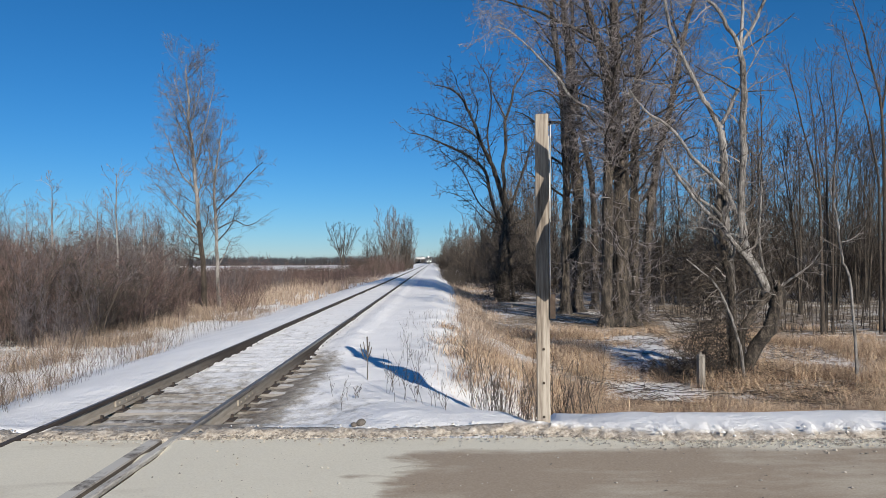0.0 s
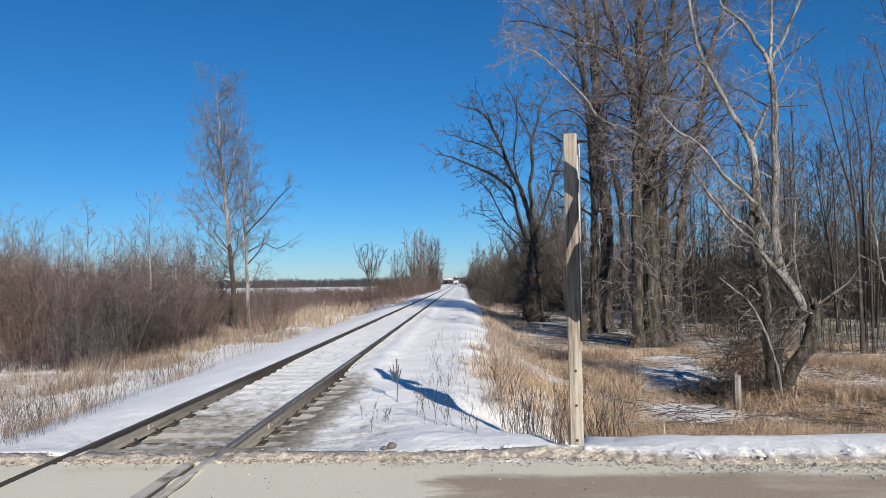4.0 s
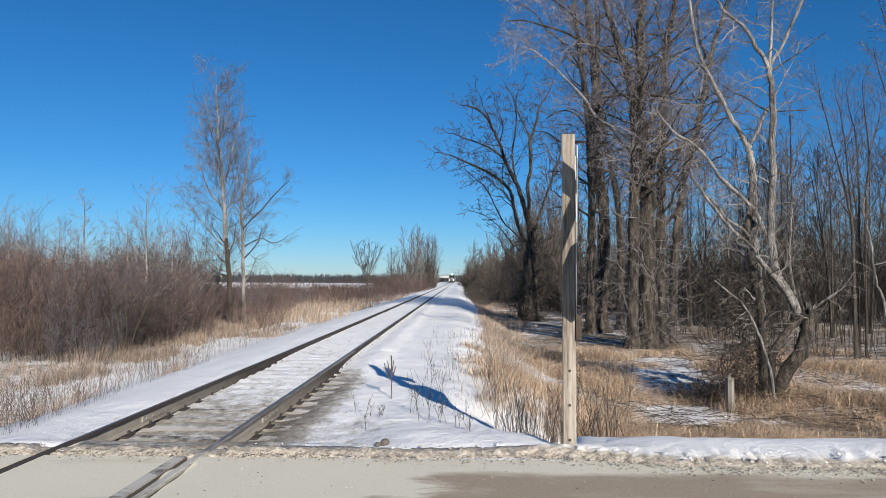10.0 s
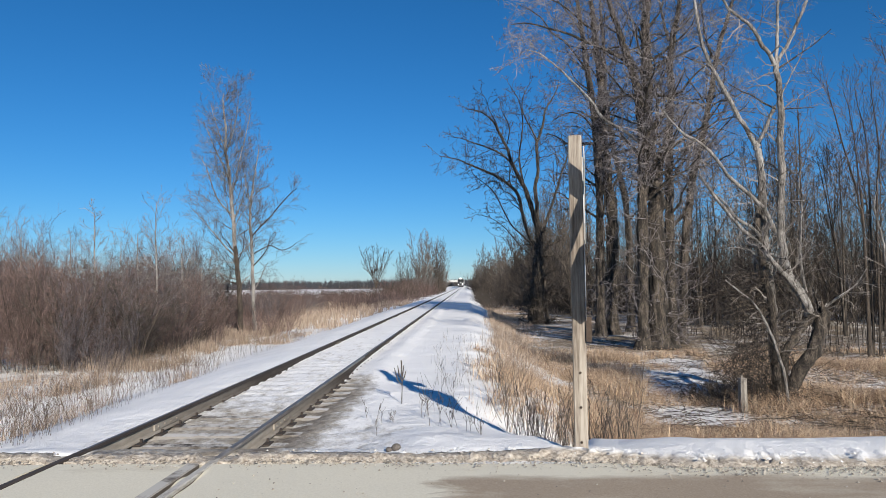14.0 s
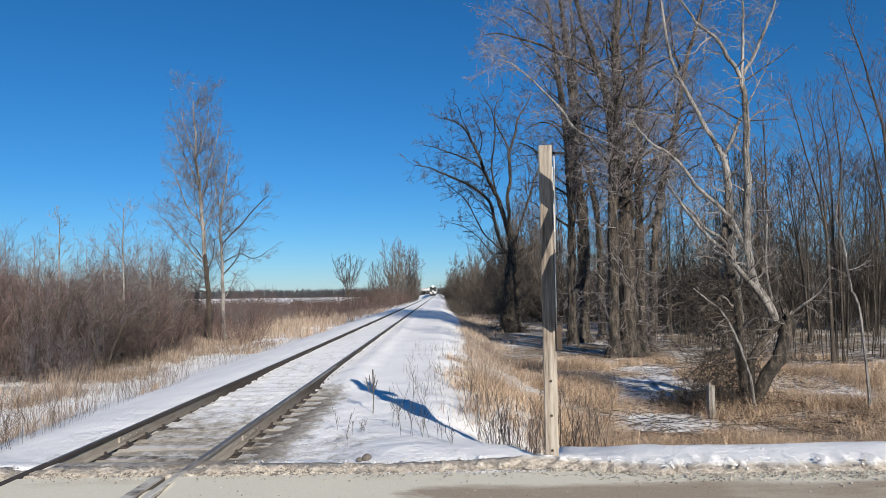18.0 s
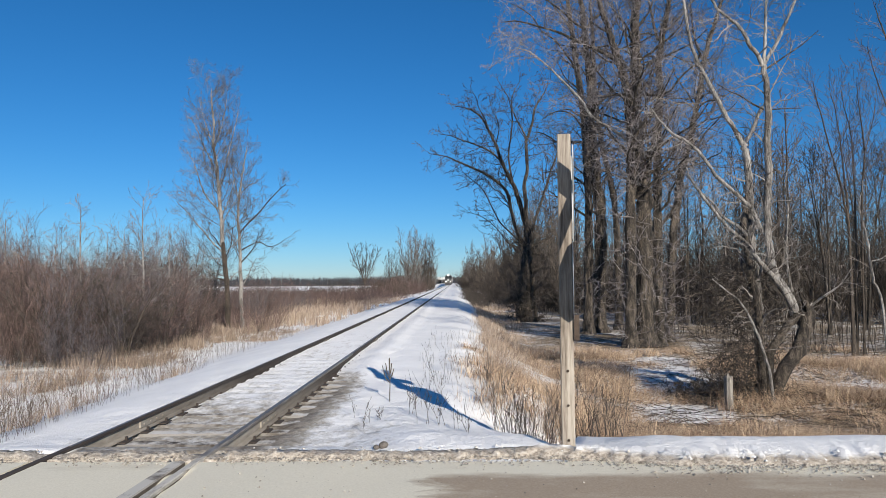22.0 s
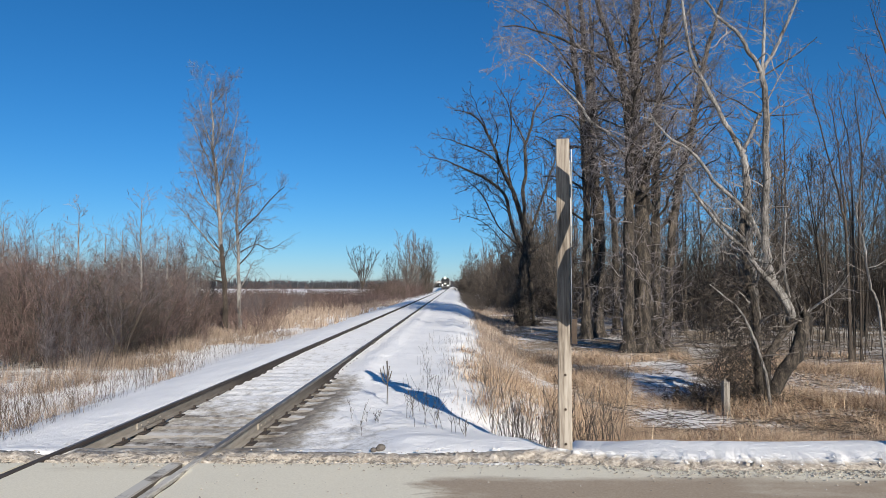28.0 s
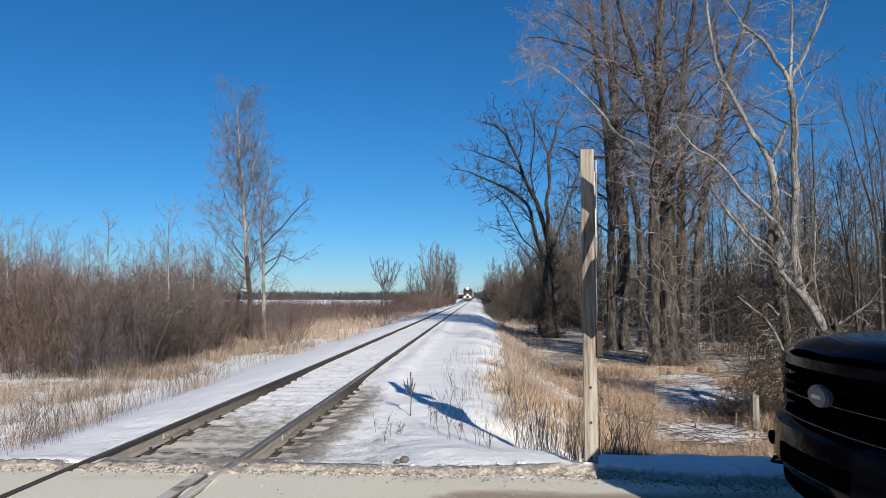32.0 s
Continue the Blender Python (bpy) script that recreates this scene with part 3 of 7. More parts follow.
def build_post():
    p = thing("crossing_sign", "squared timber crossing post with sign panels edge-on", "road sign", (POST[0], POST[1], 0.0), -9.2)
    w = 0.068
    c = 0.012
    out = [(-w + c, -w), (w - c, -w), (w, -w + c), (w, w - c), (w - c, w), (-w + c, w), (-w, w - c), (-w, -w + c)]
    part("post", Geo().prism(out, 2, -0.25, 3.14, 0.006), M_POST, p, "pale treated pine post, grain checked")
    x = w + 0.006
    for k, a in enumerate((45, -45)):
        turn = Matrix.Rotation(radians(a), 3, "X")
        g = Geo().box((x + 0.011 * k, 0, 2.52), (0.009, 1.08, 0.22), turn)
        part("crossbuck_blade", g, M_WHITE, p, "white crossbuck blade seen from its edge")
    r = 0.38 / math.cos(math.pi / 8)
    octa = [(r * math.cos(math.pi / 8 + i * math.pi / 4), 1.66 + r * math.sin(math.pi / 8 + i * math.pi / 4)) for i in range(8)]
    part("stop_sign", Geo().prism(octa, 0, w + 0.004, w + 0.008), M_ALU, p, "thin octagonal stop sign facing the traffic")
    # the plate's dark colour stands in for shade on its face
    part("small_plate", Geo().box((w + 0.03, -0.02, 1.19), (0.055, 0.14, 0.25)), M_BOLT, p, "small notice plate coloured dark as if shaded")
    for z in (0.42, 0.08, 0.76):
        part("bolt", Geo().disc((0.005, -w - 0.004, z), 0.013, 1, 0.014, 8), M_BOLT, p)
    for z in (2.62, 2.42, 1.95, 1.4):
        part("bolt", Geo().disc((x + 0.02, 0, z), 0.012, 0, 0.02, 8), M_BOLT, p)


build_post()


# ---------------------------------------------------------------- trees and brush
def bent(rng, a, d, length, n, wander, lift):
    """A path from a towards d that wanders and lifts on its way."""
    pts, d, step = [a.copy()], d.normalized(), length / n
    for i in range(n):
        d = (d + Vector((rng.gauss(0, wander), rng.gauss(0, wander), rng.gauss(0, wander) + lift))).normalized()
        pts.append(pts[-1] + d * step)
    return pts


def side_way(rng, d, angle):
    """A direction that leaves d at the given angle."""
    o = d.cross(Vector((rng.gauss(0, 1), rng.gauss(0, 1), rng.gauss(0, 1))))
    if o.length < 1e-6:
        o = Vector((1, 0, 0))
    o.normalize()
    return (d.normalized() * math.cos(angle) + o * math.sin(angle)).normalized()


def along(pts, t):
    x = t * (len(pts) - 1)
    i = min(int(x), len(pts) - 2)
    return pts[i].lerp(pts[i + 1], x - i), (pts[i + 1] - pts[i]).normalized()


def branch(rng, limbs, twigs, a, d, length, r, level, spec):
    n = max(2, min(8, int(length / spec["seg"]) + 1)) if level else 2 + (length > 3 * spec["seg"])
    pts = bent(rng, a, d, length, n, spec["wander"], spec["lift"])
    r1 = max(r * 0.3, spec["tip"] * 0.8)
    radii = [r + (r1 - r) * i / n for i in range(n + 1)]
    (limbs if r > spec["limb_r"] else twigs).tube(pts, radii, 5 if r > spec["limb_r"] else 3)
    if level <= 0:
        return
    kids = max(2, int(spec["kids"] * (0.6 + 0.4 * rng.random()) * (length / spec["per"]) ** 0.5))
    for i in range(kids):
        t = 0.15 + 0.85 * (i + rng.random()) / kids
        p, dd = along(pts, min(t, 0.98))
        rr = (r + (r1 - r) * t) * rng.uniform(0.35, 0.6)
        ln = length * rng.uniform(0.28, 0.6) * (1.15 - 0.5 * t)
        branch(rng, limbs, twigs, p, side_way(rng, dd, radians(rng.uniform(*spec["angle"]))), ln, max(rr, spec["tip"]), level - 1, spec)


SPEC = dict(more=1.0, far=1.0, thin=1.0, seg=0.8, wander=0.13, lift=0.05, tip=0.005, limb_r=0.03, kids=5, per=3.0, angle=(25, 60))


def trunk_path(points, n=10, rough=0.03, rng=None):
    """A smooth path through a few points."""
    pts = [Vector(p) for p in points]
    out = []
    for i in range(len(pts) - 1):
        a, b, c, d = pts[max(i - 1, 0)], pts[i], pts[i + 1], pts[min(i + 2, len(pts) - 1)]
        for k in range(n):
            t = k / n
            q = 0.5 * ((2 * b) + (c - a) * t + (2 * a - 5 * b + 4 * c - d) * t * t + (3 * b - a - 3 * c + d) * t ** 3)
            if rng:
                q += Vector((rng.gauss(0, rough), rng.gauss(0, rough), 0))
            out.append(q)
    return out + [pts[-1]]


def limbs_on(rng, bark, tree_ob, limbs, twigs, path, r0, r1, count, start, reach, level, spec):
    for i in range(count):
        t = start + (1 - start) * (i + rng.random()) / count
        p, d = along(path, min(t, 0.99))
        r = min((r0 + (r1 - r0) * t) * rng.uniform(0.16, 0.42), 0.11)
        ln = reach * rng.uniform(0.45, 1.1) * (1.15 - 0.6 * t)
        own = Geo() if tree_ob else limbs
        branch(rng, own, twigs, p, side_way(rng, d, radians(rng.uniform(*spec["angle"]) + 8)), ln, max(r, spec["tip"]), level, spec)
        if tree_ob and own.v:
            part("limb", own, bark, tree_ob, smooth=True)


def stuff(ob):
    ob["kind"] = "stuff"
    return ob


class Tree:
    """A leafless tree grown stem by stem; points are in the world, a height of None is the ground's."""

    def __init__(self, name, label, at, bark, twig, seed, spec=None, group="", category="tree"):
        self.rng, self.seed, self.base = random.Random(seed), seed, Vector(at)
        self.spec, self.bark, self.twig = dict(SPEC, **(spec or {})), bark, twig
        self.ob = thing(name, label, category, at, 0, group)
        self.twigs, self.feet = Geo(), []

    def stem(self, points, r0, r1, count, start, reach, level, bark=None):
        """A trunk or main limb from radius r0 to r1 with count side limbs beyond the share start of its length."""
        rng, sp = self.rng, self.spec
        r0, r1, count, reach = r0 * sp["thin"], r1 * sp["thin"], int(count * sp["more"]), reach * sp["far"]
        pts = [Vector((p[0] - self.base.x, p[1] - self.base.y, 0.0 if p[2] is None else p[2] - self.base.z)) for p in points]
        grounded = points[0][2] is None
        path = trunk_path(pts, 4 if r0 < 0.2 else 8, r0 * (0.12 if r0 < 0.2 else 0.05), rng)
        n = len(path) - 1
        radii = [(r1 + (r0 - r1) * (1 - i / n) ** 0.8) * rng.uniform(0.93, 1.07) for i in range(n + 1)]
        if grounded:
            for i, k in enumerate((1.9, 1.45, 1.2, 1.08) if r0 > 0.17 else (1.4, 1.12)):
                radii[i] *= k
            self.feet.append(path)
        g = Geo()
        if r0 < 0.17:
            g.tube(path, radii, 9 if r0 > 0.05 else 6)
        else:
            g.tube(path, radii, 22)
            for i, p in enumerate(path):
                for s in range(22):
                    q = Vector(g.v[i * 22 + s]) - p
                    k = 1 + 0.36 * noise.noise(Vector((s * 2.3, i * 0.35, self.seed))) + 0.22 * noise.noise(Vector((s * 0.45, i * 0.5, self.seed + 4))) + 0.12 * noise.noise(Vector((s * 1.1, i * 1.3, self.seed + 9)))
                    g.v[i * 22 + s] = tuple(p + q * k)
        part("trunk" if grounded else "limb", g, bark or self.bark, self.ob, smooth=True)
        limbs_on(rng, bark or self.bark, self.ob, None, self.twigs, path, r0, r1, count, start, reach, level, self.spec)

    def shoots(self, count):
        """Wiry shoots that sprout from the lower trunks."""
        rng, sp = self.rng, dict(self.spec, wander=0.38, lift=0.05, seg=0.3, kids=4, per=1.0, limb_r=9, tip=self.spec["tip"] * 1.4)
        for i in range(count):
            p, d = along(self.feet[i % len(self.feet)], 0.01 + 0.5 * rng.random() ** 1.4)
            branch(rng, self.twigs, self.twigs, p, side_way(rng, d, radians(rng.uniform(40, 105))), rng.uniform(0.5, 2.1), 0.02, 1, sp)

    def tangle(self, centre, size, count):
        """A tangle of arching dead branches round the foot."""
        rng, g = self.rng, Geo()
        c = Vector((centre[0] - self.base.x, centre[1] - self.base.y, 0))
        sp = dict(self.spec, wander=0.42, lift=-0.02, kids=5, per=1.0, limb_r=9, seg=0.25)
        for i in range(count):
            p = c + Vector((rng.gauss(0, 0.5) * size[0], rng.uniform(-0.5, 0.5) * size[1], size[2] * rng.random() ** 1.6))
            d = Vector((rng.gauss(0, 1), rng.gauss(0, 0.6), rng.gauss(0.2, 0.6)))
            branch(rng, g, g, p, d, rng.uniform(0.4, 1.3), rng.uniform(0.005, 0.011), 1, sp)
        stuff(part("tangle", g, M_DARKTWIG, self.ob, "dark tangle of arching dead branches"))

    def finish(self):
        stuff(part("crown", self.twigs, self.twig, self.ob, "crown of fine bare twigs"))
        return self.ob


def tree(name, label, trunks, at, bark, twig, seed, spec=None, group="", category="tree"):
    """trunks: (points, base radius, top radius, limbs, first limb, reach, levels), points in the tree's own space."""
    t = Tree(name, label, at, bark, twig, seed, spec, group, category)
    for pts, *rest in trunks:
        t.stem([(p[0] + at[0], p[1] + at[1], None if p[2] < 0.05 else p[2] + at[2]) for p in pts], *rest)
    return t.finish()


def on_land(x, y, sink=0.05):
    return (x, y, land(x, y) - sink)


def build_willow():
    """An old willow with a hollow, bowed trunk and pale upright stems."""
    t = Tree("willow_tree", "leaning old willow with bowed hollow trunk and pale stems", on_land(7.53, 16.50), M_PALEBARK, M_PALETWIG, 11,
             dict(kids=8, per=1.3, tip=0.0045, wander=0.27, angle=(30, 70), lift=0.02, seg=0.22))
    t.stem([(7.48, 16.50, None), (7.85, 16.56, -0.48), (8.18, 16.62, -0.07), (8.38, 16.68, 0.37), (8.50, 16.74, 0.72), (8.50, 16.80, 0.93)], 0.165, 0.15, 2, 0.7, 1.0, 2, M_BARK)
    t.stem([(7.36, 16.40, None), (7.48, 16.48, -0.15), (7.70, 16.56, 0.20), (7.98, 16.64, 0.53), (8.28, 16.72, 0.78), (8.57, 16.80, 0.89)], 0.095, 0.085, 4, 0.6, 1.0, 2, M_BARK)
    t.stem([(8.23, 16.80, 0.80), (8.16, 16.78, 1.10), (8.00, 16.75, 1.37), (7.81, 16.73, 1.64), (7.69, 16.71, 1.93), (7.61, 16.68, 2.31), (7.56, 16.66, 2.85), (7.59, 16.64, 3.52), (7.62, 16.62, 4.20), (7.61, 16.59, 4.87), (7.62, 16.57, 5.55), (7.61, 16.55, 6.22), (7.56, 16.52, 6.63), (7.51, 16.50, 6.85)], 0.115, 0.062, 16, 0.3, 1.5, 2)
    t.stem([(7.51, 16.50, 6.82), (7.37, 16.43, 7.07), (7.13, 16.35, 7.31), (6.97, 16.27, 7.56), (6.79, 16.20, 7.75), (6.55, 16.12, 7.89), (6.30, 16.05, 8.05), (6.05, 15.97, 8.35), (5.78, 15.90, 8.72)], 0.055, 0.02, 12, 0.1, 1.5, 2)
    t.stem([(7.51, 16.50, 6.82), (7.67, 16.59, 7.05), (7.88, 16.67, 7.36), (8.07, 16.76, 7.66), (8.26, 16.84, 8.04), (8.48, 16.93, 8.42), (8.67, 17.01, 8.87), (8.90, 17.10, 9.47)], 0.05, 0.02, 12, 0.15, 1.4, 2)
    t.stem([(7.53, 16.50, 6.82), (7.60, 16.55, 7.46), (7.65, 16.60, 8.02), (7.71, 16.65, 8.60), (7.69, 16.70, 9.32)], 0.045, 0.02, 8, 0.3, 1.2, 2)
    t.stem([(7.34, 16.60, None), (7.29, 16.62, 0.17), (7.28, 16.64, 0.97), (7.25, 16.67, 1.77), (7.20, 16.69, 2.45), (7.19, 16.71, 3.13), (7.20, 16.73, 3.81), (7.18, 16.76, 4.36), (7.14, 16.78, 4.81), (7.10, 16.80, 5.02)], 0.115, 0.075, 14, 0.15, 1.3, 2)
    t.stem([(7.10, 16.80, 4.99), (6.87, 16.72, 5.32), (6.65, 16.64, 5.65), (6.42, 16.56, 6.04), (6.18, 16.48, 6.43), (5.98, 16.40, 6.75), (5.84, 16.32, 6.96), (5.67, 16.24, 7.39), (5.57, 16.16, 7.90), (5.48, 16.08, 8.41), (5.36, 16.00, 9.05)], 0.062, 0.025, 16, 0.15, 1.6, 2)
    t.stem([(7.10, 16.80, 4.99), (7.23, 16.75, 5.13), (7.33, 16.70, 5.38), (7.42, 16.65, 5.64), (7.52, 16.60, 5.86)], 0.05, 0.04, 4, 0.2, 1.0, 2)
    t.stem([(7.22, 16.40, None), (7.24, 16.44, 0.19), (7.20, 16.49, 1.11), (7.09, 16.53, 1.71), (7.03, 16.57, 2.31), (7.01, 16.61, 2.85), (7.06, 16.66, 3.53), (7.16, 16.70, 3.78)], 0.09, 0.06, 14, 0.1, 1.0, 2, M_BARK)
    t.stem([(8.10, 16.60, 0.97), (7.86, 16.49, 1.35), (7.57, 16.38, 1.68), (7.28, 16.27, 1.95), (7.07, 16.16, 2.16), (6.85, 16.05, 2.42), (6.59, 15.95, 2.63), (6.29, 15.84, 2.87), (6.01, 15.73, 3.14), (5.76, 15.62, 3.42), (5.53, 15.51, 3.66), (5.27, 15.40, 4.01)], 0.07, 0.02, 18, 0.2, 1.5, 2)
    t.stem([(7.42, 16.60, 2.78), (7.16, 16.42, 3.21), (6.84, 16.24, 3.52), (6.44, 16.07, 3.80), (6.06, 15.89, 4.10), (5.69, 15.71, 4.51), (5.28, 15.53, 4.82), (4.93, 15.36, 4.94), (4.61, 15.18, 5.19), (4.33, 15.00, 5.49)], 0.055, 0.015, 18, 0.2, 1.4, 2)
    t.stem([(7.01, 16.50, 2.71), (6.73, 16.40, 2.94), (6.39, 16.30, 3.12), (6.10, 16.20, 3.46), (5.81, 16.10, 3.69), (5.53, 16.00, 3.97), (5.40, 15.90, 4.27)], 0.04, 0.012, 12, 0.15, 1.1, 2)
    t.stem([(8.19, 16.80, 1.34), (8.13, 16.85, 1.77), (8.12, 16.90, 2.32), (8.18, 16.95, 2.87), (8.25, 17.00, 3.42), (8.22, 17.05, 3.91), (8.31, 17.10, 4.41)], 0.038, 0.012, 10, 0.15, 1.0, 2)
    t.stem([(8.63, 16.80, 0.99), (8.82, 16.73, 1.17), (9.04, 16.65, 1.34), (9.26, 16.57, 1.55), (9.50, 16.50, 1.96)], 0.032, 0.01, 7, 0.2, 0.9, 2)
    t.stem([(7.31, 16.00, None), (7.20, 15.96, -0.47), (7.10, 15.93, -0.15), (6.98, 15.89, 0.24), (6.85, 15.85, 0.52), (6.70, 15.81, 0.84), (6.47, 15.78, 1.17), (6.20, 15.74, 1.39), (5.85, 15.70, 1.67)], 0.04, 0.012, 9, 0.3, 0.8, 2)
    t.stem([(7.62, 16.50, 5.71), (7.82, 16.70, 5.81), (8.17, 16.90, 5.87), (8.70, 17.10, 5.93)], 0.02, 0.008, 6, 0.2, 0.6, 1, M_BARK)
    t.stem([(7.54, 16.50, 6.73), (7.86, 16.62, 6.93), (8.21, 16.75, 7.17), (8.66, 16.88, 7.47), (9.14, 17.00, 7.87)], 0.024, 0.008, 8, 0.2, 0.7, 1, M_BARK)
    t.stem([(7.50, 16.50, 5.76), (7.14, 16.35, 5.88), (6.80, 16.20, 6.03), (6.49, 16.05, 6.10), (6.15, 15.90, 6.24)], 0.022, 0.008, 8, 0.2, 0.7, 1, M_BARK)
    t.stem([(7.61, 16.50, 6.07), (7.81, 16.62, 6.38), (8.05, 16.75, 6.76), (8.32, 16.88, 7.17), (8.50, 17.00, 7.60)], 0.018, 0.008, 6, 0.2, 0.6, 1)
    t.stem([(7.57, 16.50, 4.18), (7.79, 16.60, 4.30), (8.03, 16.70, 4.21), (8.24, 16.80, 4.49), (8.36, 16.90, 4.68)], 0.018, 0.008, 6, 0.2, 0.6, 1, M_BARK)
    t.tangle((6.86, 16.60, 0), (0.9, 0.75, 3.3), 700)
    t.finish()


build_willow()


def build_cottonwoods():
    """Tall cottonwoods standing close together."""
    tall = dict(kids=7, per=1.6, tip=0.0068, lift=0.05, wander=0.22, angle=(28, 68), seg=0.42, more=1.2, far=1.45)
    t = Tree("cottonwood_tree", "tall bare cottonwood with furrowed bark and three close trunks", on_land(8.25, 30.00), M_BARK, M_CROWNTWIG, 12, tall, "tall cottonwoods")
    t.stem([(7.50, 29.60, None), (7.52, 29.52, 1.40), (7.54, 29.43, 3.81), (7.60, 29.35, 6.21), (7.62, 29.27, 7.41), (7.55, 29.18, 8.60), (7.40, 29.10, 9.80), (7.14, 29.02, 10.89), (6.85, 28.93, 11.70), (6.58, 28.85, 12.52), (6.29, 28.77, 13.35), (5.96, 28.68, 14.78), (5.75, 28.60, 16.45)], 0.24, 0.05, 30, 0.2, 2.8, 3)
    t.stem([(8.25, 30.00, None), (8.27, 30.00, 1.40), (8.26, 30.00, 3.85), (8.33, 30.00, 5.32), (8.20, 30.00, 6.31), (8.07, 30.00, 7.30), (7.95, 30.00, 8.80), (8.02, 30.00, 10.04), (8.09, 30.00, 11.29), (8.04, 30.00, 12.55), (8.15, 30.00, 13.81), (8.31, 30.00, 15.83), (8.39, 30.00, 17.61)], 0.4, 0.09, 34, 0.24, 3.0, 3)
    t.stem([(8.97, 30.40, None), (8.99, 30.50, 1.39), (9.04, 30.60, 3.89), (9.11, 30.70, 6.41), (9.26, 30.80, 8.97), (9.39, 30.90, 10.27), (9.39, 31.00, 11.59), (9.64, 31.10, 12.92), (9.93, 31.20, 14.26), (10.25, 31.30, 16.14), (10.46, 31.40, 18.03)], 0.22, 0.05, 30, 0.2, 2.8, 3)
    t.stem([(8.33, 29.90, 5.43), (8.56, 30.03, 6.68), (8.81, 30.17, 7.70), (9.06, 30.30, 8.73)], 0.15, 0.1, 5, 0.2, 1.6, 2)
    t.stem([(7.66, 29.60, 7.57), (7.11, 29.38, 7.98), (6.54, 29.16, 8.27), (5.88, 28.93, 8.62), (5.38, 28.71, 9.29), (4.87, 28.49, 9.76), (4.33, 28.27, 10.23), (3.70, 28.04, 10.74), (3.13, 27.82, 11.10), (2.53, 27.60, 11.20)], 0.075, 0.016, 18, 0.15, 2.0, 3, M_PALEBARK)
    t.stem([(7.30, 29.40, 11.01), (6.76, 29.11, 11.25), (5.85, 28.83, 11.63), (5.10, 28.54, 11.84), (4.35, 28.26, 12.08), (3.62, 27.97, 12.18), (2.71, 27.69, 12.33), (1.95, 27.40, 12.19)], 0.08, 0.016, 18, 0.15, 2.0, 3)
    t.stem([(6.43, 29.00, 13.14), (5.95, 28.67, 12.78), (5.53, 28.33, 12.23), (5.05, 28.00, 12.35), (4.50, 27.67, 12.70), (3.88, 27.33, 13.00), (3.17, 27.00, 13.15)], 0.06, 0.016, 12, 0.15, 1.8, 3)
    t.stem([(7.57, 29.60, 9.57), (7.27, 29.35, 9.68), (6.83, 29.10, 9.61), (6.35, 28.85, 9.46), (5.97, 28.60, 9.44)], 0.06, 0.02, 8, 0.2, 1.4, 2)
    t.stem([(8.94, 30.40, 5.62), (9.36, 30.20, 6.58), (9.62, 30.00, 7.09), (9.73, 29.80, 7.49)], 0.04, 0.015, 7, 0.2, 1.4, 2)
    t.stem([(9.18, 30.40, 9.63), (8.55, 30.15, 10.33), (8.06, 29.90, 10.96), (7.71, 29.65, 11.56), (7.42, 29.40, 12.59), (7.09, 29.15, 13.48), (6.73, 28.90, 14.37)], 0.055, 0.016, 14, 0.2, 1.8, 3, M_PALEBARK)
    t.stem([(9.45, 30.40, 12.79), (10.03, 30.77, 13.31), (10.72, 31.15, 14.09), (11.45, 31.52, 15.02), (12.25, 31.90, 16.10)], 0.05, 0.016, 10, 0.2, 2.0, 3)
    t.stem([(9.18, 30.40, 12.42), (9.09, 30.73, 13.44), (9.03, 31.07, 14.49), (9.00, 31.40, 16.22)], 0.07, 0.02, 10, 0.2, 2.0, 3)
    t.shoots(380)
    t.finish()
    t = Tree("cottonwood_tree", "tall bare cottonwood trunk leaning away from its neighbours", on_land(9.85, 32.00), M_BARK, M_CROWNTWIG, 13, dict(tall, more=2.0, tip=0.0058), "tall cottonwoods")
    t.stem([(9.85, 32.00, None), (9.98, 32.07, 0.34), (10.11, 32.14, 2.16), (10.27, 32.21, 4.00), (10.52, 32.29, 5.45), (10.72, 32.36, 6.66), (11.05, 32.43, 7.73), (11.42, 32.50, 9.08), (11.61, 32.57, 9.90), (11.87, 32.64, 11.00), (12.07, 32.71, 12.10), (12.39, 32.79, 13.21), (12.78, 32.86, 14.32), (13.29, 32.93, 15.99), (13.76, 33.00, 17.67)], 0.2, 0.05, 28, 0.3, 2.6, 3)
    t.stem([(9.22, 32.00, 3.86), (9.54, 31.67, 4.22), (9.92, 31.33, 4.75), (10.10, 31.00, 5.30)], 0.09, 0.07, 4, 0.2, 1.4, 2)
    t.stem([(11.47, 32.40, 9.46), (11.88, 32.65, 10.05), (12.56, 32.90, 10.38), (13.27, 33.15, 10.63), (13.83, 33.40, 10.91)], 0.05, 0.015, 9, 0.2, 1.5, 2)
    t.stem([(11.45, 32.20, 9.67), (10.88, 31.87, 9.94), (10.20, 31.53, 9.79), (9.64, 31.20, 9.32)], 0.05, 0.015, 8, 0.2, 1.5, 2)
    t.stem([(12.06, 32.60, 12.06), (11.67, 32.35, 12.66), (11.39, 32.10, 13.39), (11.21, 31.85, 14.23), (11.05, 31.60, 15.46)], 0.06, 0.02, 10, 0.2, 1.8, 3)
    t.shoots(170)
    t.finish()
    t = Tree("cottonwood_tree", "tall bare cottonwood with several rising trunks", on_land(7.98, 38.50), M_BARK, M_CROWNTWIG, 14, tall, "tall cottonwoods")
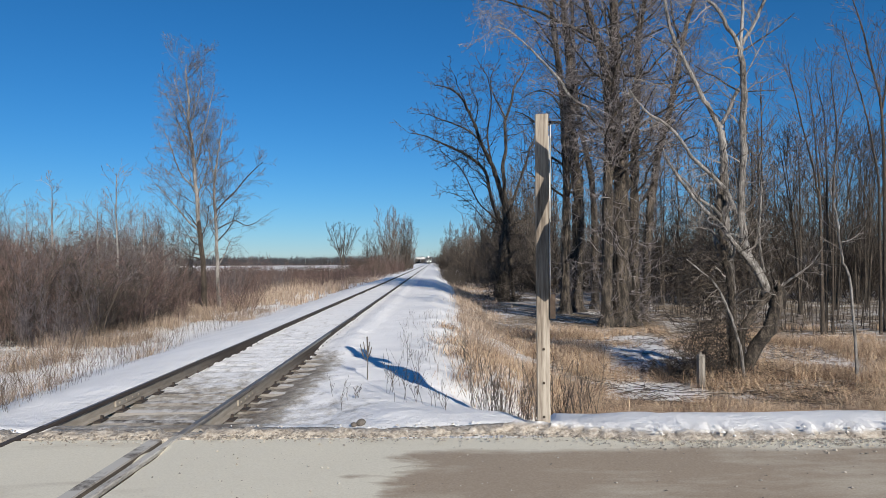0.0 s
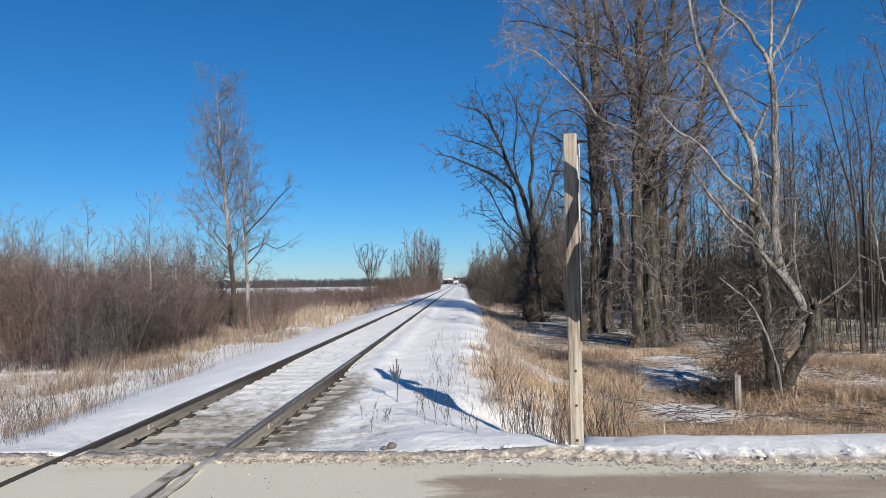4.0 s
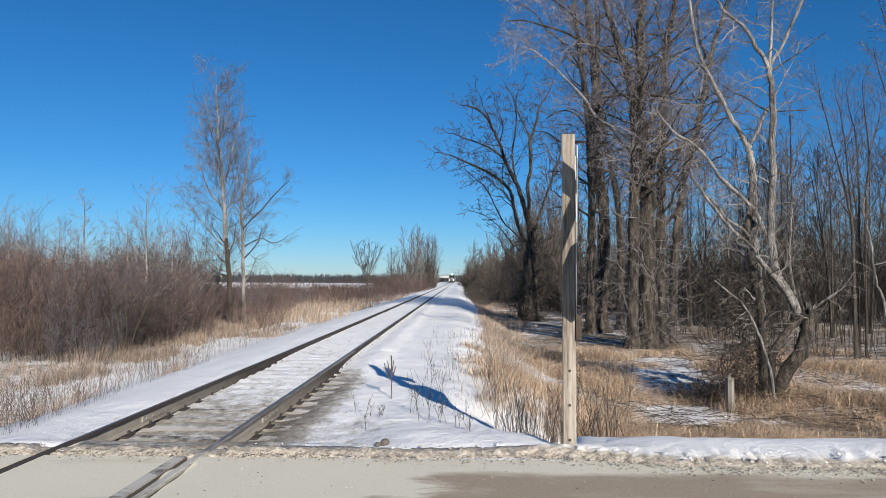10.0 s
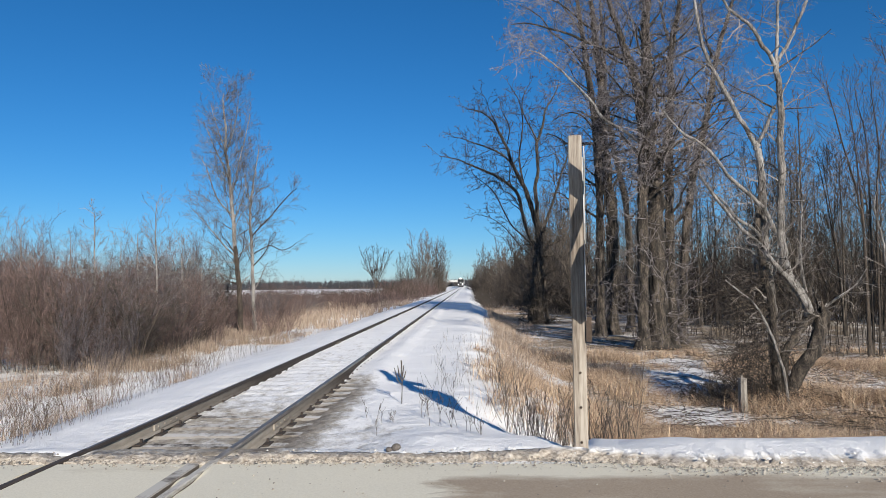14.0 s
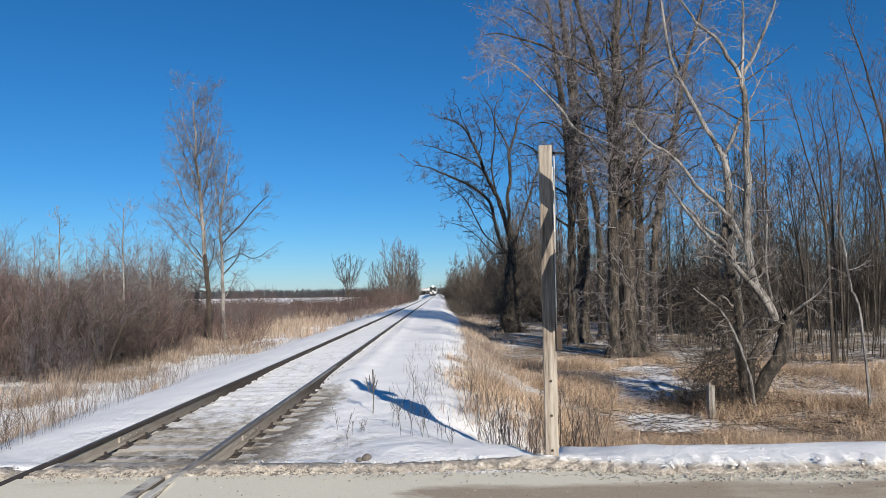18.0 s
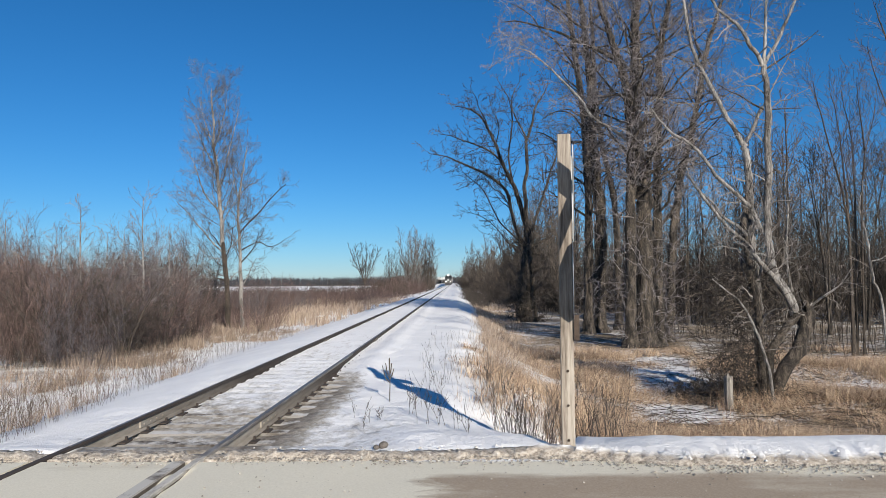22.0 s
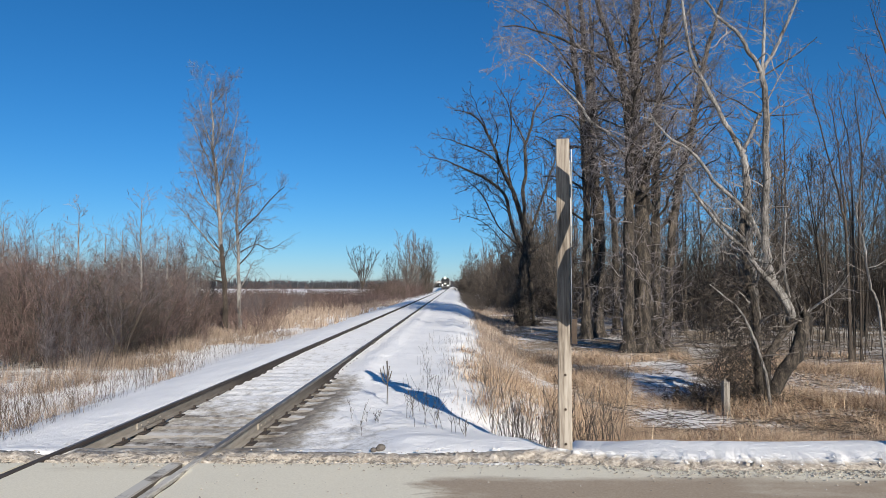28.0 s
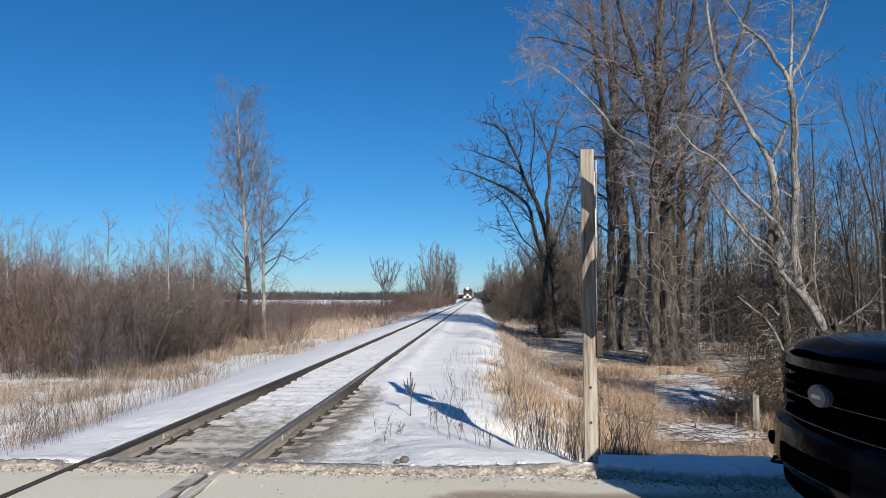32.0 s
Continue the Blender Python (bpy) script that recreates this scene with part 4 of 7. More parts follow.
    t.stem([(8.01, 38.50, None), (8.07, 38.50, 1.33), (8.20, 38.50, 3.85), (8.17, 38.50, 6.07), (7.97, 38.50, 7.66), (7.84, 38.50, 9.58), (7.77, 38.50, 11.18), (7.79, 38.50, 12.47), (7.65, 38.50, 14.08), (7.51, 38.50, 15.38), (7.34, 38.50, 17.33), (7.18, 38.50, 19.29), (6.95, 38.50, 21.59)], 0.35, 0.065, 32, 0.2, 3.2, 3)
    t.stem([(7.16, 37.30, None), (7.22, 37.26, 1.95), (7.27, 37.22, 4.39), (7.25, 37.18, 7.46), (7.12, 37.14, 9.92), (6.95, 37.10, 11.77), (6.69, 37.06, 13.63), (6.52, 37.02, 15.18), (6.32, 36.98, 16.73), (6.03, 36.94, 18.60), (5.74, 36.90, 20.48)], 0.24, 0.055, 30, 0.2, 3.0, 3)
    t.stem([(9.49, 40.20, None), (9.52, 40.24, 1.97), (9.50, 40.27, 4.61), (9.37, 40.31, 6.60), (9.08, 40.35, 8.11), (8.78, 40.38, 9.45), (8.61, 40.42, 10.81), (8.44, 40.45, 12.33), (8.40, 40.49, 14.04), (8.37, 40.53, 16.09), (8.27, 40.56, 18.16), (8.17, 40.60, 20.24)], 0.2, 0.045, 28, 0.2, 2.6, 3)
    t.stem([(7.16, 37.20, 9.78), (6.58, 36.80, 10.46), (6.09, 36.40, 10.68), (5.50, 36.00, 10.65), (4.91, 35.60, 10.32), (4.50, 35.20, 9.96)], 0.055, 0.015, 12, 0.2, 1.8, 3)
    t.stem([(6.79, 37.10, 13.17), (6.10, 36.77, 14.01), (5.43, 36.43, 14.68), (4.73, 36.10, 15.03), (4.19, 35.77, 15.67), (3.56, 35.43, 16.01), (2.95, 35.10, 16.18)], 0.06, 0.015, 14, 0.2, 2.2, 3)
    t.stem([(6.49, 37.00, 15.33), (5.81, 36.67, 16.15), (5.16, 36.33, 16.80), (4.53, 36.00, 17.29)], 0.055, 0.015, 10, 0.2, 2.2, 3)
    t.stem([(7.83, 38.50, 10.86), (8.15, 38.75, 12.21), (8.60, 39.00, 13.57), (8.87, 39.25, 14.96), (9.04, 39.50, 16.37)], 0.05, 0.015, 9, 0.2, 1.6, 3)
    t.shoots(230)
    t.finish()


build_cottonwoods()


def build_ash():
    """A spreading tree beside the clearing."""
    t = Tree("ash_tree", "spreading dark bare tree with many crooked rising limbs", on_land(5.11, 50.00), M_BARK, M_TWIG, 15,
             dict(kids=5, per=1.3, tip=0.0115, wander=0.26, angle=(28, 68), lift=0.03, seg=0.45, more=1.35, far=1.35, thin=0.72))
    t.stem([(5.11, 50.00, None), (5.09, 50.00, 1.25), (5.23, 50.00, 3.30), (5.36, 50.00, 4.33), (5.29, 50.00, 5.36)], 0.56, 0.34, 4, 0.5, 2.0, 2)
    t.stem([(5.24, 50.00, 4.04), (4.48, 49.67, 5.26), (4.02, 49.33, 6.96), (3.72, 49.00, 8.06), (2.78, 48.67, 8.96), (1.77, 48.33, 9.49), (0.88, 48.00, 9.84), (0.09, 47.67, 10.12), (-0.62, 47.33, 10.38), (-1.79, 47.00, 10.53)], 0.21, 0.02, 26, 0.2, 1.9, 2)
    t.stem([(5.25, 50.00, 5.16), (4.76, 49.78, 7.33), (4.34, 49.56, 8.42), (3.84, 49.33, 9.42), (3.34, 49.11, 10.42), (3.01, 48.89, 11.40), (2.52, 48.67, 12.38), (1.92, 48.44, 13.36), (0.99, 48.22, 13.97), (0.03, 48.00, 14.09)], 0.24, 0.02, 26, 0.2, 1.9, 2)
    t.stem([(3.30, 49.00, 10.40), (2.39, 48.60, 11.03), (1.37, 48.20, 11.41), (0.41, 47.80, 11.66), (-0.30, 47.40, 11.86), (-1.00, 47.00, 11.87)], 0.1, 0.018, 15, 0.1, 1.7, 2)
    t.stem([(5.29, 50.00, 5.16), (5.23, 50.10, 7.03), (5.14, 50.20, 8.63), (5.37, 50.30, 9.98), (5.31, 50.40, 11.59), (5.41, 50.50, 12.32), (5.85, 50.60, 13.61), (6.08, 50.70, 14.69), (6.43, 50.80, 15.22), (6.95, 50.90, 16.09), (7.15, 51.00, 16.97)], 0.22, 0.025, 24, 0.25, 1.9, 2)
    t.stem([(5.41, 50.50, 12.11), (5.07, 50.83, 13.04), (4.65, 51.17, 13.98), (4.43, 51.50, 14.71), (4.42, 51.83, 15.66), (4.76, 52.17, 16.49), (5.28, 52.50, 17.46)], 0.1, 0.018, 15, 0.15, 1.7, 2)
    t.stem([(4.42, 50.00, 8.36), (4.13, 50.43, 9.80), (4.05, 50.86, 11.27), (4.31, 51.29, 12.81), (4.40, 51.71, 14.33), (4.19, 52.14, 15.75), (3.71, 52.57, 16.76), (3.31, 53.00, 17.65)], 0.11, 0.018, 17, 0.2, 1.7, 2)
    t.stem([(2.55, 48.50, 12.26), (2.19, 48.25, 13.19), (1.74, 48.00, 13.98), (1.58, 47.75, 14.56), (1.18, 47.50, 15.14)], 0.06, 0.016, 9, 0.1, 1.4, 2)
    t.stem([(5.45, 50.00, 4.33), (5.74, 50.33, 5.72), (6.33, 50.67, 7.29), (6.89, 51.00, 8.89), (7.33, 51.33, 10.12), (7.86, 51.67, 11.55), (8.09, 52.00, 13.04)], 0.19, 0.03, 16, 0.3, 1.9, 2)
    t.stem([(5.56, 50.00, 3.88), (6.39, 50.67, 4.57), (7.40, 51.33, 5.15), (8.48, 52.00, 5.71)], 0.08, 0.02, 8, 0.3, 1.6, 2)
    t.stem([(5.24, 50.00, 4.04), (4.08, 49.71, 5.11), (3.25, 49.43, 5.91), (2.59, 49.14, 7.15), (2.02, 48.86, 8.22), (1.21, 48.57, 8.92), (0.56, 48.29, 9.45), (0.29, 48.00, 10.21)], 0.085, 0.018, 18, 0.15, 1.6, 2)
    t.stem([(4.66, 50.00, 3.72), (3.74, 49.60, 4.53), (2.99, 49.20, 5.44), (2.16, 48.80, 6.11), (1.35, 48.40, 6.44), (0.47, 48.00, 6.60)], 0.06, 0.016, 13, 0.15, 1.4, 2)
    t.stem([(4.03, 49.00, 6.84), (3.38, 48.80, 7.88), (2.73, 48.60, 8.26), (2.25, 48.40, 8.89), (1.52, 48.20, 8.78), (0.87, 48.00, 8.52)], 0.06, 0.016, 12, 0.15, 1.4, 2)
    t.stem([(2.94, 49.00, 11.42), (3.21, 48.75, 12.59), (3.00, 48.50, 13.36), (2.67, 48.25, 13.91), (2.51, 48.00, 14.86)], 0.06, 0.016, 9, 0.15, 1.4, 2)
    t.stem([(3.85, 49.00, 9.37), (3.44, 49.33, 10.04), (2.72, 49.67, 10.23), (2.16, 50.00, 10.55)], 0.05, 0.016, 8, 0.15, 1.3, 2)
    t.stem([(5.39, 50.00, 2.48), (5.94, 50.50, 2.82), (6.42, 51.00, 3.25)], 0.05, 0.016, 5, 0.2, 1.2, 2)
    t.stem([(4.50, 50.00, None), (4.69, 50.10, 1.04), (5.00, 50.20, 2.69), (5.23, 50.30, 4.06)], 0.17, 0.14, 6, 0.1, 1.4, 2)
    t.stem([(5.89, 50.40, None), (5.73, 50.30, 1.04), (5.54, 50.20, 3.10), (5.41, 50.10, 4.34)], 0.17, 0.14, 6, 0.1, 1.4, 2)
    t.stem([(4.79, 49.60, None), (4.52, 49.60, 0.44), (4.12, 49.60, 1.66), (3.97, 49.60, 2.68)], 0.07, 0.03, 6, 0.1, 1.4, 2)
    t.shoots(220)
    t.finish()


build_ash()


def build_right_trees():
    # slim trees at the edge of the wood
    slim = dict(kids=7, per=1.4, tip=0.0045, lift=0.09, angle=(16, 50), seg=0.45, wander=0.14, more=1.3, far=1.1)
    t = Tree("slim_tree", "slim bare tree of several upswept stems", on_land(14.96, 26.00), M_DARKBARK, M_HAZETWIG, 16, slim)
    t.stem([(14.89, 26.00, None), (14.83, 25.94, 3.56), (14.67, 25.88, 4.42), (14.52, 25.81, 5.18), (14.28, 25.75, 5.93), (14.03, 25.69, 6.79), (13.76, 25.62, 7.83), (13.58, 25.56, 8.41), (13.45, 25.50, 9.05)], 0.05, 0.01, 20, 0.25, 1.9, 2)
    t.stem([(15.07, 26.20, None), (15.00, 26.25, 4.24), (14.96, 26.30, 5.13), (14.91, 26.35, 6.25), (14.87, 26.40, 7.16), (14.77, 26.45, 8.18), (14.61, 26.50, 8.85)], 0.045, 0.01, 18, 0.3, 1.9, 2)
    t.stem([(15.27, 26.40, None), (15.42, 26.50, 4.04), (15.48, 26.60, 5.39), (15.52, 26.70, 6.53), (15.51, 26.80, 7.46), (15.37, 26.90, 8.40), (15.32, 27.00, 9.17)], 0.042, 0.01, 18, 0.3, 1.9, 2)
    t.stem([(15.40, 26.20, None), (15.50, 26.23, 3.79), (15.61, 26.27, 5.34), (15.73, 26.30, 6.45), (15.68, 26.33, 7.58), (15.61, 26.37, 8.60), (15.61, 26.40, 9.45)], 0.045, 0.01, 18, 0.3, 1.9, 2)
    t.stem([(15.67, 26.20, 6.39), (15.95, 26.27, 7.22), (16.16, 26.33, 7.91), (16.30, 26.40, 8.60)], 0.022, 0.008, 8, 0.2, 1.2, 2)
    t.stem([(14.98, 26.20, 4.02), (14.57, 26.27, 4.69), (14.14, 26.33, 5.10), (13.67, 26.40, 5.27)], 0.02, 0.008, 8, 0.2, 1.2, 2)
    t.stem([(15.53, 26.20, 4.01), (15.89, 26.27, 4.67), (16.24, 26.33, 5.56), (16.49, 26.40, 6.24)], 0.022, 0.008, 8, 0.2, 1.2, 2)
    t.finish()
    t = Tree("slim_tree", "slim bare tree forking into two leaning stems", on_land(17.17, 26.00), M_DARKBARK, M_HAZETWIG, 116, slim)
    t.stem([(17.14, 26.00, None), (17.17, 26.00, 3.97), (17.10, 26.00, 5.06), (16.99, 26.00, 5.72), (16.84, 26.00, 6.60), (16.64, 26.00, 7.49), (16.46, 26.00, 8.16), (16.17, 26.00, 9.05), (15.99, 26.00, 9.72), (15.81, 26.00, 10.51)], 0.05, 0.01, 20, 0.25, 1.7, 2)
    t.stem([(17.71, 26.60, None), (17.77, 26.60, 4.02), (17.75, 26.60, 6.49), (17.67, 26.60, 7.84), (17.56, 26.60, 8.41), (17.34, 26.60, 9.21), (17.16, 26.60, 10.13), (16.91, 26.60, 11.05), (16.68, 26.60, 11.75), (16.53, 26.60, 12.33)], 0.065, 0.012, 26, 0.25, 2.0, 2)
    t.stem([(17.71, 26.60, 7.39), (17.92, 26.60, 8.75), (18.03, 26.60, 9.89), (17.95, 26.60, 10.92), (18.09, 26.60, 11.96)], 0.04, 0.01, 14, 0.2, 1.6, 2)
    t.finish()
    t = Tree("slim_tree", "slim pale tree with one crooked stem", on_land(9.68, 15.50), M_PALEBARK, M_PALETWIG, 17, slim)
    t.stem([(9.68, 15.50, None), (9.55, 15.50, 1.01), (9.39, 15.50, 1.56), (9.31, 15.50, 2.01), (9.27, 15.50, 2.53), (9.16, 15.50, 2.98), (9.10, 15.50, 3.44)], 0.032, 0.012, 9, 0.3, 0.9, 2)
    t.stem([(9.34, 15.50, 2.04), (9.55, 15.50, 2.09), (9.77, 15.50, 2.24)], 0.012, 0.006, 4, 0.2, 0.4, 1)
    t.finish()
    rng = random.Random(18)
    for k, (x, y, h) in enumerate(((19.5, 36, 10.5), (22.5, 38, 11.5), (17.0, 40, 12.0), (25.5, 40, 11.0), (20.5, 44, 12.5), (14.5, 43, 11.0), (27.5, 44, 12.0))):
        stems = []
        for s in range(3):
            a, q = rng.uniform(-1, 1), rng.uniform(-1, 1)
            stems.append(([(0.1 * a, 0.1 * q, 0), (0.4 * a, 0.2 * q, h * 0.35), (1.1 * a, 0.5 * q, h * 0.7), (1.5 * a, 0.9 * q, h * rng.uniform(0.8, 1.0))], 0.055, 0.012, 18, 0.2, 2.6, 2))
        tree("slim_tree", "slim bare tree of several upright stems", stems, on_land(x, y), M_BARK, M_TWIG, 180 + k, dict(slim, tip=0.008), "slim trees")
    g = Geo()
    for i in range(260):
        x, y = rng.uniform(11.5, 26), rng.uniform(25, 38)
        h = rng.uniform(0.8, 2.6)
        pts = bent(rng, Vector((x, y, land(x, y) - 0.05)), Vector((rng.gauss(0, 0.08), rng.gauss(0, 0.08), 1)), h, 3, 0.05, 0)
        g.tube(pts, [0.018, 0.014, 0.01, 0.005], 3)
        for s in range(3):
            q, dd = along(pts, rng.uniform(0.4, 0.95))
            g.tube([q, q + side_way(rng, dd, radians(35)) * h * 0.2], [0.008, 0.004], 3)
    solid("young_stems", g, M_TWIG, "dark slender young stems standing in the snow", "saplings", kind="stuff")


build_right_trees()


def build_poplars():
    """Two slender poplars beyond the track."""
    up = dict(kids=7, per=1.1, tip=0.0052, lift=0.09, angle=(26, 56), wander=0.17, seg=0.35, more=1.25, far=1.4)
    t = Tree("poplar_tree", "tall slender bare poplar with fine upswept twigs", on_land(-11.40, 34.00), M_PALEBARK, M_GREYTWIG, 21, up)
    t.stem([(-11.39, 34.00, None), (-11.44, 34.00, 1.42), (-11.57, 34.00, 2.56), (-11.69, 34.00, 3.71)], 0.135, 0.105, 5, 0.4, 1.8, 2, M_DARKBARK)
    t.stem([(-11.69, 34.00, 3.56), (-11.76, 34.00, 4.86), (-11.86, 34.00, 6.01), (-11.96, 34.00, 7.17), (-12.09, 34.00, 8.04), (-12.21, 34.00, 8.77), (-12.16, 34.00, 9.64), (-12.26, 34.00, 10.52), (-12.32, 34.00, 11.10), (-12.30, 34.00, 11.54)], 0.105, 0.012, 40, 0.05, 2.1, 3)
    t.stem([(-11.72, 34.00, 3.25), (-12.12, 33.80, 3.67), (-12.51, 33.60, 4.23), (-12.82, 33.40, 4.64), (-13.21, 33.20, 5.19), (-13.59, 33.00, 5.62)], 0.05, 0.012, 14, 0.15, 1.3, 2)
    t.stem([(-11.91, 34.00, 5.38), (-12.46, 34.20, 5.87), (-12.89, 34.40, 6.48), (-13.22, 34.60, 7.28), (-13.51, 34.80, 7.91), (-13.96, 35.00, 8.61)], 0.045, 0.012, 14, 0.15, 1.3, 2)
    t.stem([(-12.02, 34.00, 7.17), (-12.29, 33.75, 7.94), (-12.52, 33.50, 8.53), (-12.72, 33.25, 9.19), (-12.95, 33.00, 9.85)], 0.042, 0.011, 14, 0.1, 1.2, 2)
    t.stem([(-11.92, 34.00, 6.30), (-11.73, 34.20, 7.05), (-11.61, 34.40, 8.11), (-11.44, 34.60, 9.09), (-11.28, 34.80, 10.11), (-11.26, 35.00, 10.75)], 0.042, 0.011, 14, 0.1, 1.2, 2)
    t.stem([(-12.15, 34.00, 8.48), (-12.57, 34.33, 9.34), (-12.97, 34.67, 10.25), (-13.32, 35.00, 11.18)], 0.032, 0.01, 10, 0.1, 1.1, 2)
    t.stem([(-12.15, 34.00, 8.48), (-11.75, 33.67, 9.18), (-11.41, 33.33, 10.05), (-11.19, 33.00, 10.81)], 0.032, 0.01, 10, 0.1, 1.1, 2)
    t.stem([(-11.79, 34.00, 4.40), (-11.36, 33.67, 5.08), (-10.91, 33.33, 5.58), (-10.58, 33.00, 5.93)], 0.035, 0.011, 9, 0.2, 1.1, 2)
    t.stem([(-11.66, 34.00, 3.07), (-11.03, 33.50, 3.50), (-10.56, 33.00, 3.81)], 0.03, 0.011, 6, 0.2, 1.0, 2)
    t.stem([(-11.50, 34.00, 1.99), (-12.18, 34.33, 2.16), (-12.92, 34.67, 2.46), (-13.53, 35.00, 2.65)], 0.035, 0.011, 8, 0.2, 1.1, 2)
    t.stem([(-11.63, 34.00, 2.85), (-11.95, 33.67, 2.89), (-12.32, 33.33, 3.11), (-12.57, 33.00, 3.51)], 0.03, 0.011, 8, 0.2, 1.0, 2)
    t.stem([(-11.42, 34.00, 1.70), (-11.20, 34.50, 2.13), (-11.01, 35.00, 2.35)], 0.03, 0.011, 5, 0.2, 1.0, 2)
    t.finish()
    t = Tree("poplar_tree", "slender bare poplar beside the taller one", on_land(-10.99, 35.00), M_PALEBARK, M_GREYTWIG, 22, up)
    t.stem([(-10.99, 35.00, None), (-11.06, 35.00, 1.41), (-11.10, 35.00, 2.88), (-11.17, 35.00, 4.06), (-11.24, 35.00, 4.94), (-11.22, 35.00, 5.83), (-11.10, 35.00, 6.72), (-11.02, 35.00, 7.32), (-10.88, 35.00, 8.21), (-10.76, 35.00, 8.92)], 0.1, 0.012, 34, 0.2, 1.5, 3)
    t.stem([(-11.17, 35.00, 4.20), (-10.73, 34.80, 4.63), (-10.08, 34.60, 5.19), (-9.44, 34.40, 5.86), (-8.86, 34.20, 6.38), (-8.49, 34.00, 6.61)], 0.045, 0.011, 13, 0.2, 1.0, 2, M_DARKBARK)
    t.stem([(-11.14, 35.00, 3.29), (-10.69, 35.20, 3.59), (-10.24, 35.40, 3.78), (-9.75, 35.60, 3.55), (-9.26, 35.80, 3.74), (-9.04, 36.00, 3.99)], 0.04, 0.01, 11, 0.2, 0.9, 2, M_DARKBARK)
    t.stem([(-11.10, 35.00, 2.67), (-10.56, 34.67, 3.13), (-10.14, 34.33, 3.57), (-9.87, 34.00, 4.18)], 0.038, 0.01, 9, 0.2, 0.9, 2, M_DARKBARK)
    t.stem([(-11.19, 35.00, 5.83), (-11.51, 35.33, 6.83), (-11.78, 35.67, 7.73), (-12.05, 36.00, 8.65)], 0.036, 0.01, 9, 0.2, 1.0, 2)
    t.stem([(-11.10, 35.00, 6.28), (-10.65, 35.00, 6.72), (-10.21, 35.00, 6.89)], 0.028, 0.01, 6, 0.2, 0.9, 2)
    t.stem([(-11.21, 35.00, 4.65), (-11.54, 35.00, 5.39), (-11.85, 35.00, 5.84)], 0.028, 0.01, 6, 0.2, 0.9, 2)
    t.stem([(-11.06, 35.00, 1.41), (-10.71, 35.00, 1.99), (-10.47, 35.00, 2.58), (-10.27, 35.00, 2.93)], 0.028, 0.01, 7, 0.2, 0.9, 2)
    t.stem([(-11.14, 35.00, 3.76), (-11.53, 35.00, 4.12), (-11.83, 35.00, 4.30)], 0.025, 0.01, 5, 0.2, 0.9, 2)
    t.finish()


build_poplars()


def build_left_trees():
    up = dict(kids=9, per=2.0, tip=0.006, lift=0.1, angle=(26, 58), wander=0.15)
    for k, (x, y, h) in enumerate(((-12.09, 26.00, 5.9), (-15.07, 27.00, 5.6), (-20.12, 30.00, 5.5), (-11.85, 30.00, 3.4), (-21.01, 33.00, 5.0), (-20.20, 34.00, 5.2), (-16.04, 31.00, 4.9), (-16.24, 33.00, 5.2), (-14.01, 33.00, 5.0), (-21.41, 30.00, 5.8))):
        tree("sapling", "thin bare sapling standing in the brush", [
            ([(0, 0, 0), (0.1, 0, h * 0.4), (0.0, 0.1, h * 0.75), (0.05, 0, h)], 0.05, 0.008, 20, 0.15, 1.5, 2),
        ], on_land(x, y), M_PALEBARK, M_PALETWIG, 30 + k, up, "saplings")


build_left_trees()


def brush_mesh(mat, seed, stems, height, spread, lean=0.35, twiggy=5, tip=0.005, wander=0.16, cane=None, short=1.0):
    """The canes and the fine twigs of one shrub."""
    rng = random.Random(seed)
    g, w = Geo(), Geo()
    for i in range(stems):
        a, q = rng.uniform(0, 2 * math.pi), spread * rng.random() ** 0.6
        p = Vector((math.cos(a) * q, math.sin(a) * q, -0.05))
        d = Vector((math.cos(a) * lean * rng.random() + rng.gauss(0, 0.14), math.sin(a) * lean * rng.random() + rng.gauss(0, 0.14), 1))
        h = height * rng.uniform(0.35, 1.1)
        pts = bent(rng, p, d, h, 5, wander, 0.03)
        r = tip * rng.uniform(1.2, 2.4) * (1.5 if cane else 1.0)
        g.tube(pts, [r, r * 0.85, r * 0.7, r * 0.5, r * 0.35, tip * 0.6], 3)
        for k in range(twiggy):
            t = rng.uniform(0.1, 0.97)
            q, dd = along(pts, t)
            tw = bent(rng, q, side_way(rng, dd, radians(rng.uniform(14, 48))), h * rng.uniform(0.12, 0.36) * short * (1.15 - 0.5 * t), 2, 0.2, 0.06)
            w.tube(tw, [tip * 1.1, tip * 0.9, tip * 0.6], 3, False)
            for j in range(3):
                q2, d2 = along(tw, rng.uniform(0.2, 0.95))
                w.tube([q2, q2 + side_way(rng, d2, radians(38)) * h * rng.uniform(0.05, 0.16) * short], [tip * 0.9, tip * 0.5], 3, False)
    return g.mesh("cane_clump", cane or mat), w.mesh("twig_mass", mat)


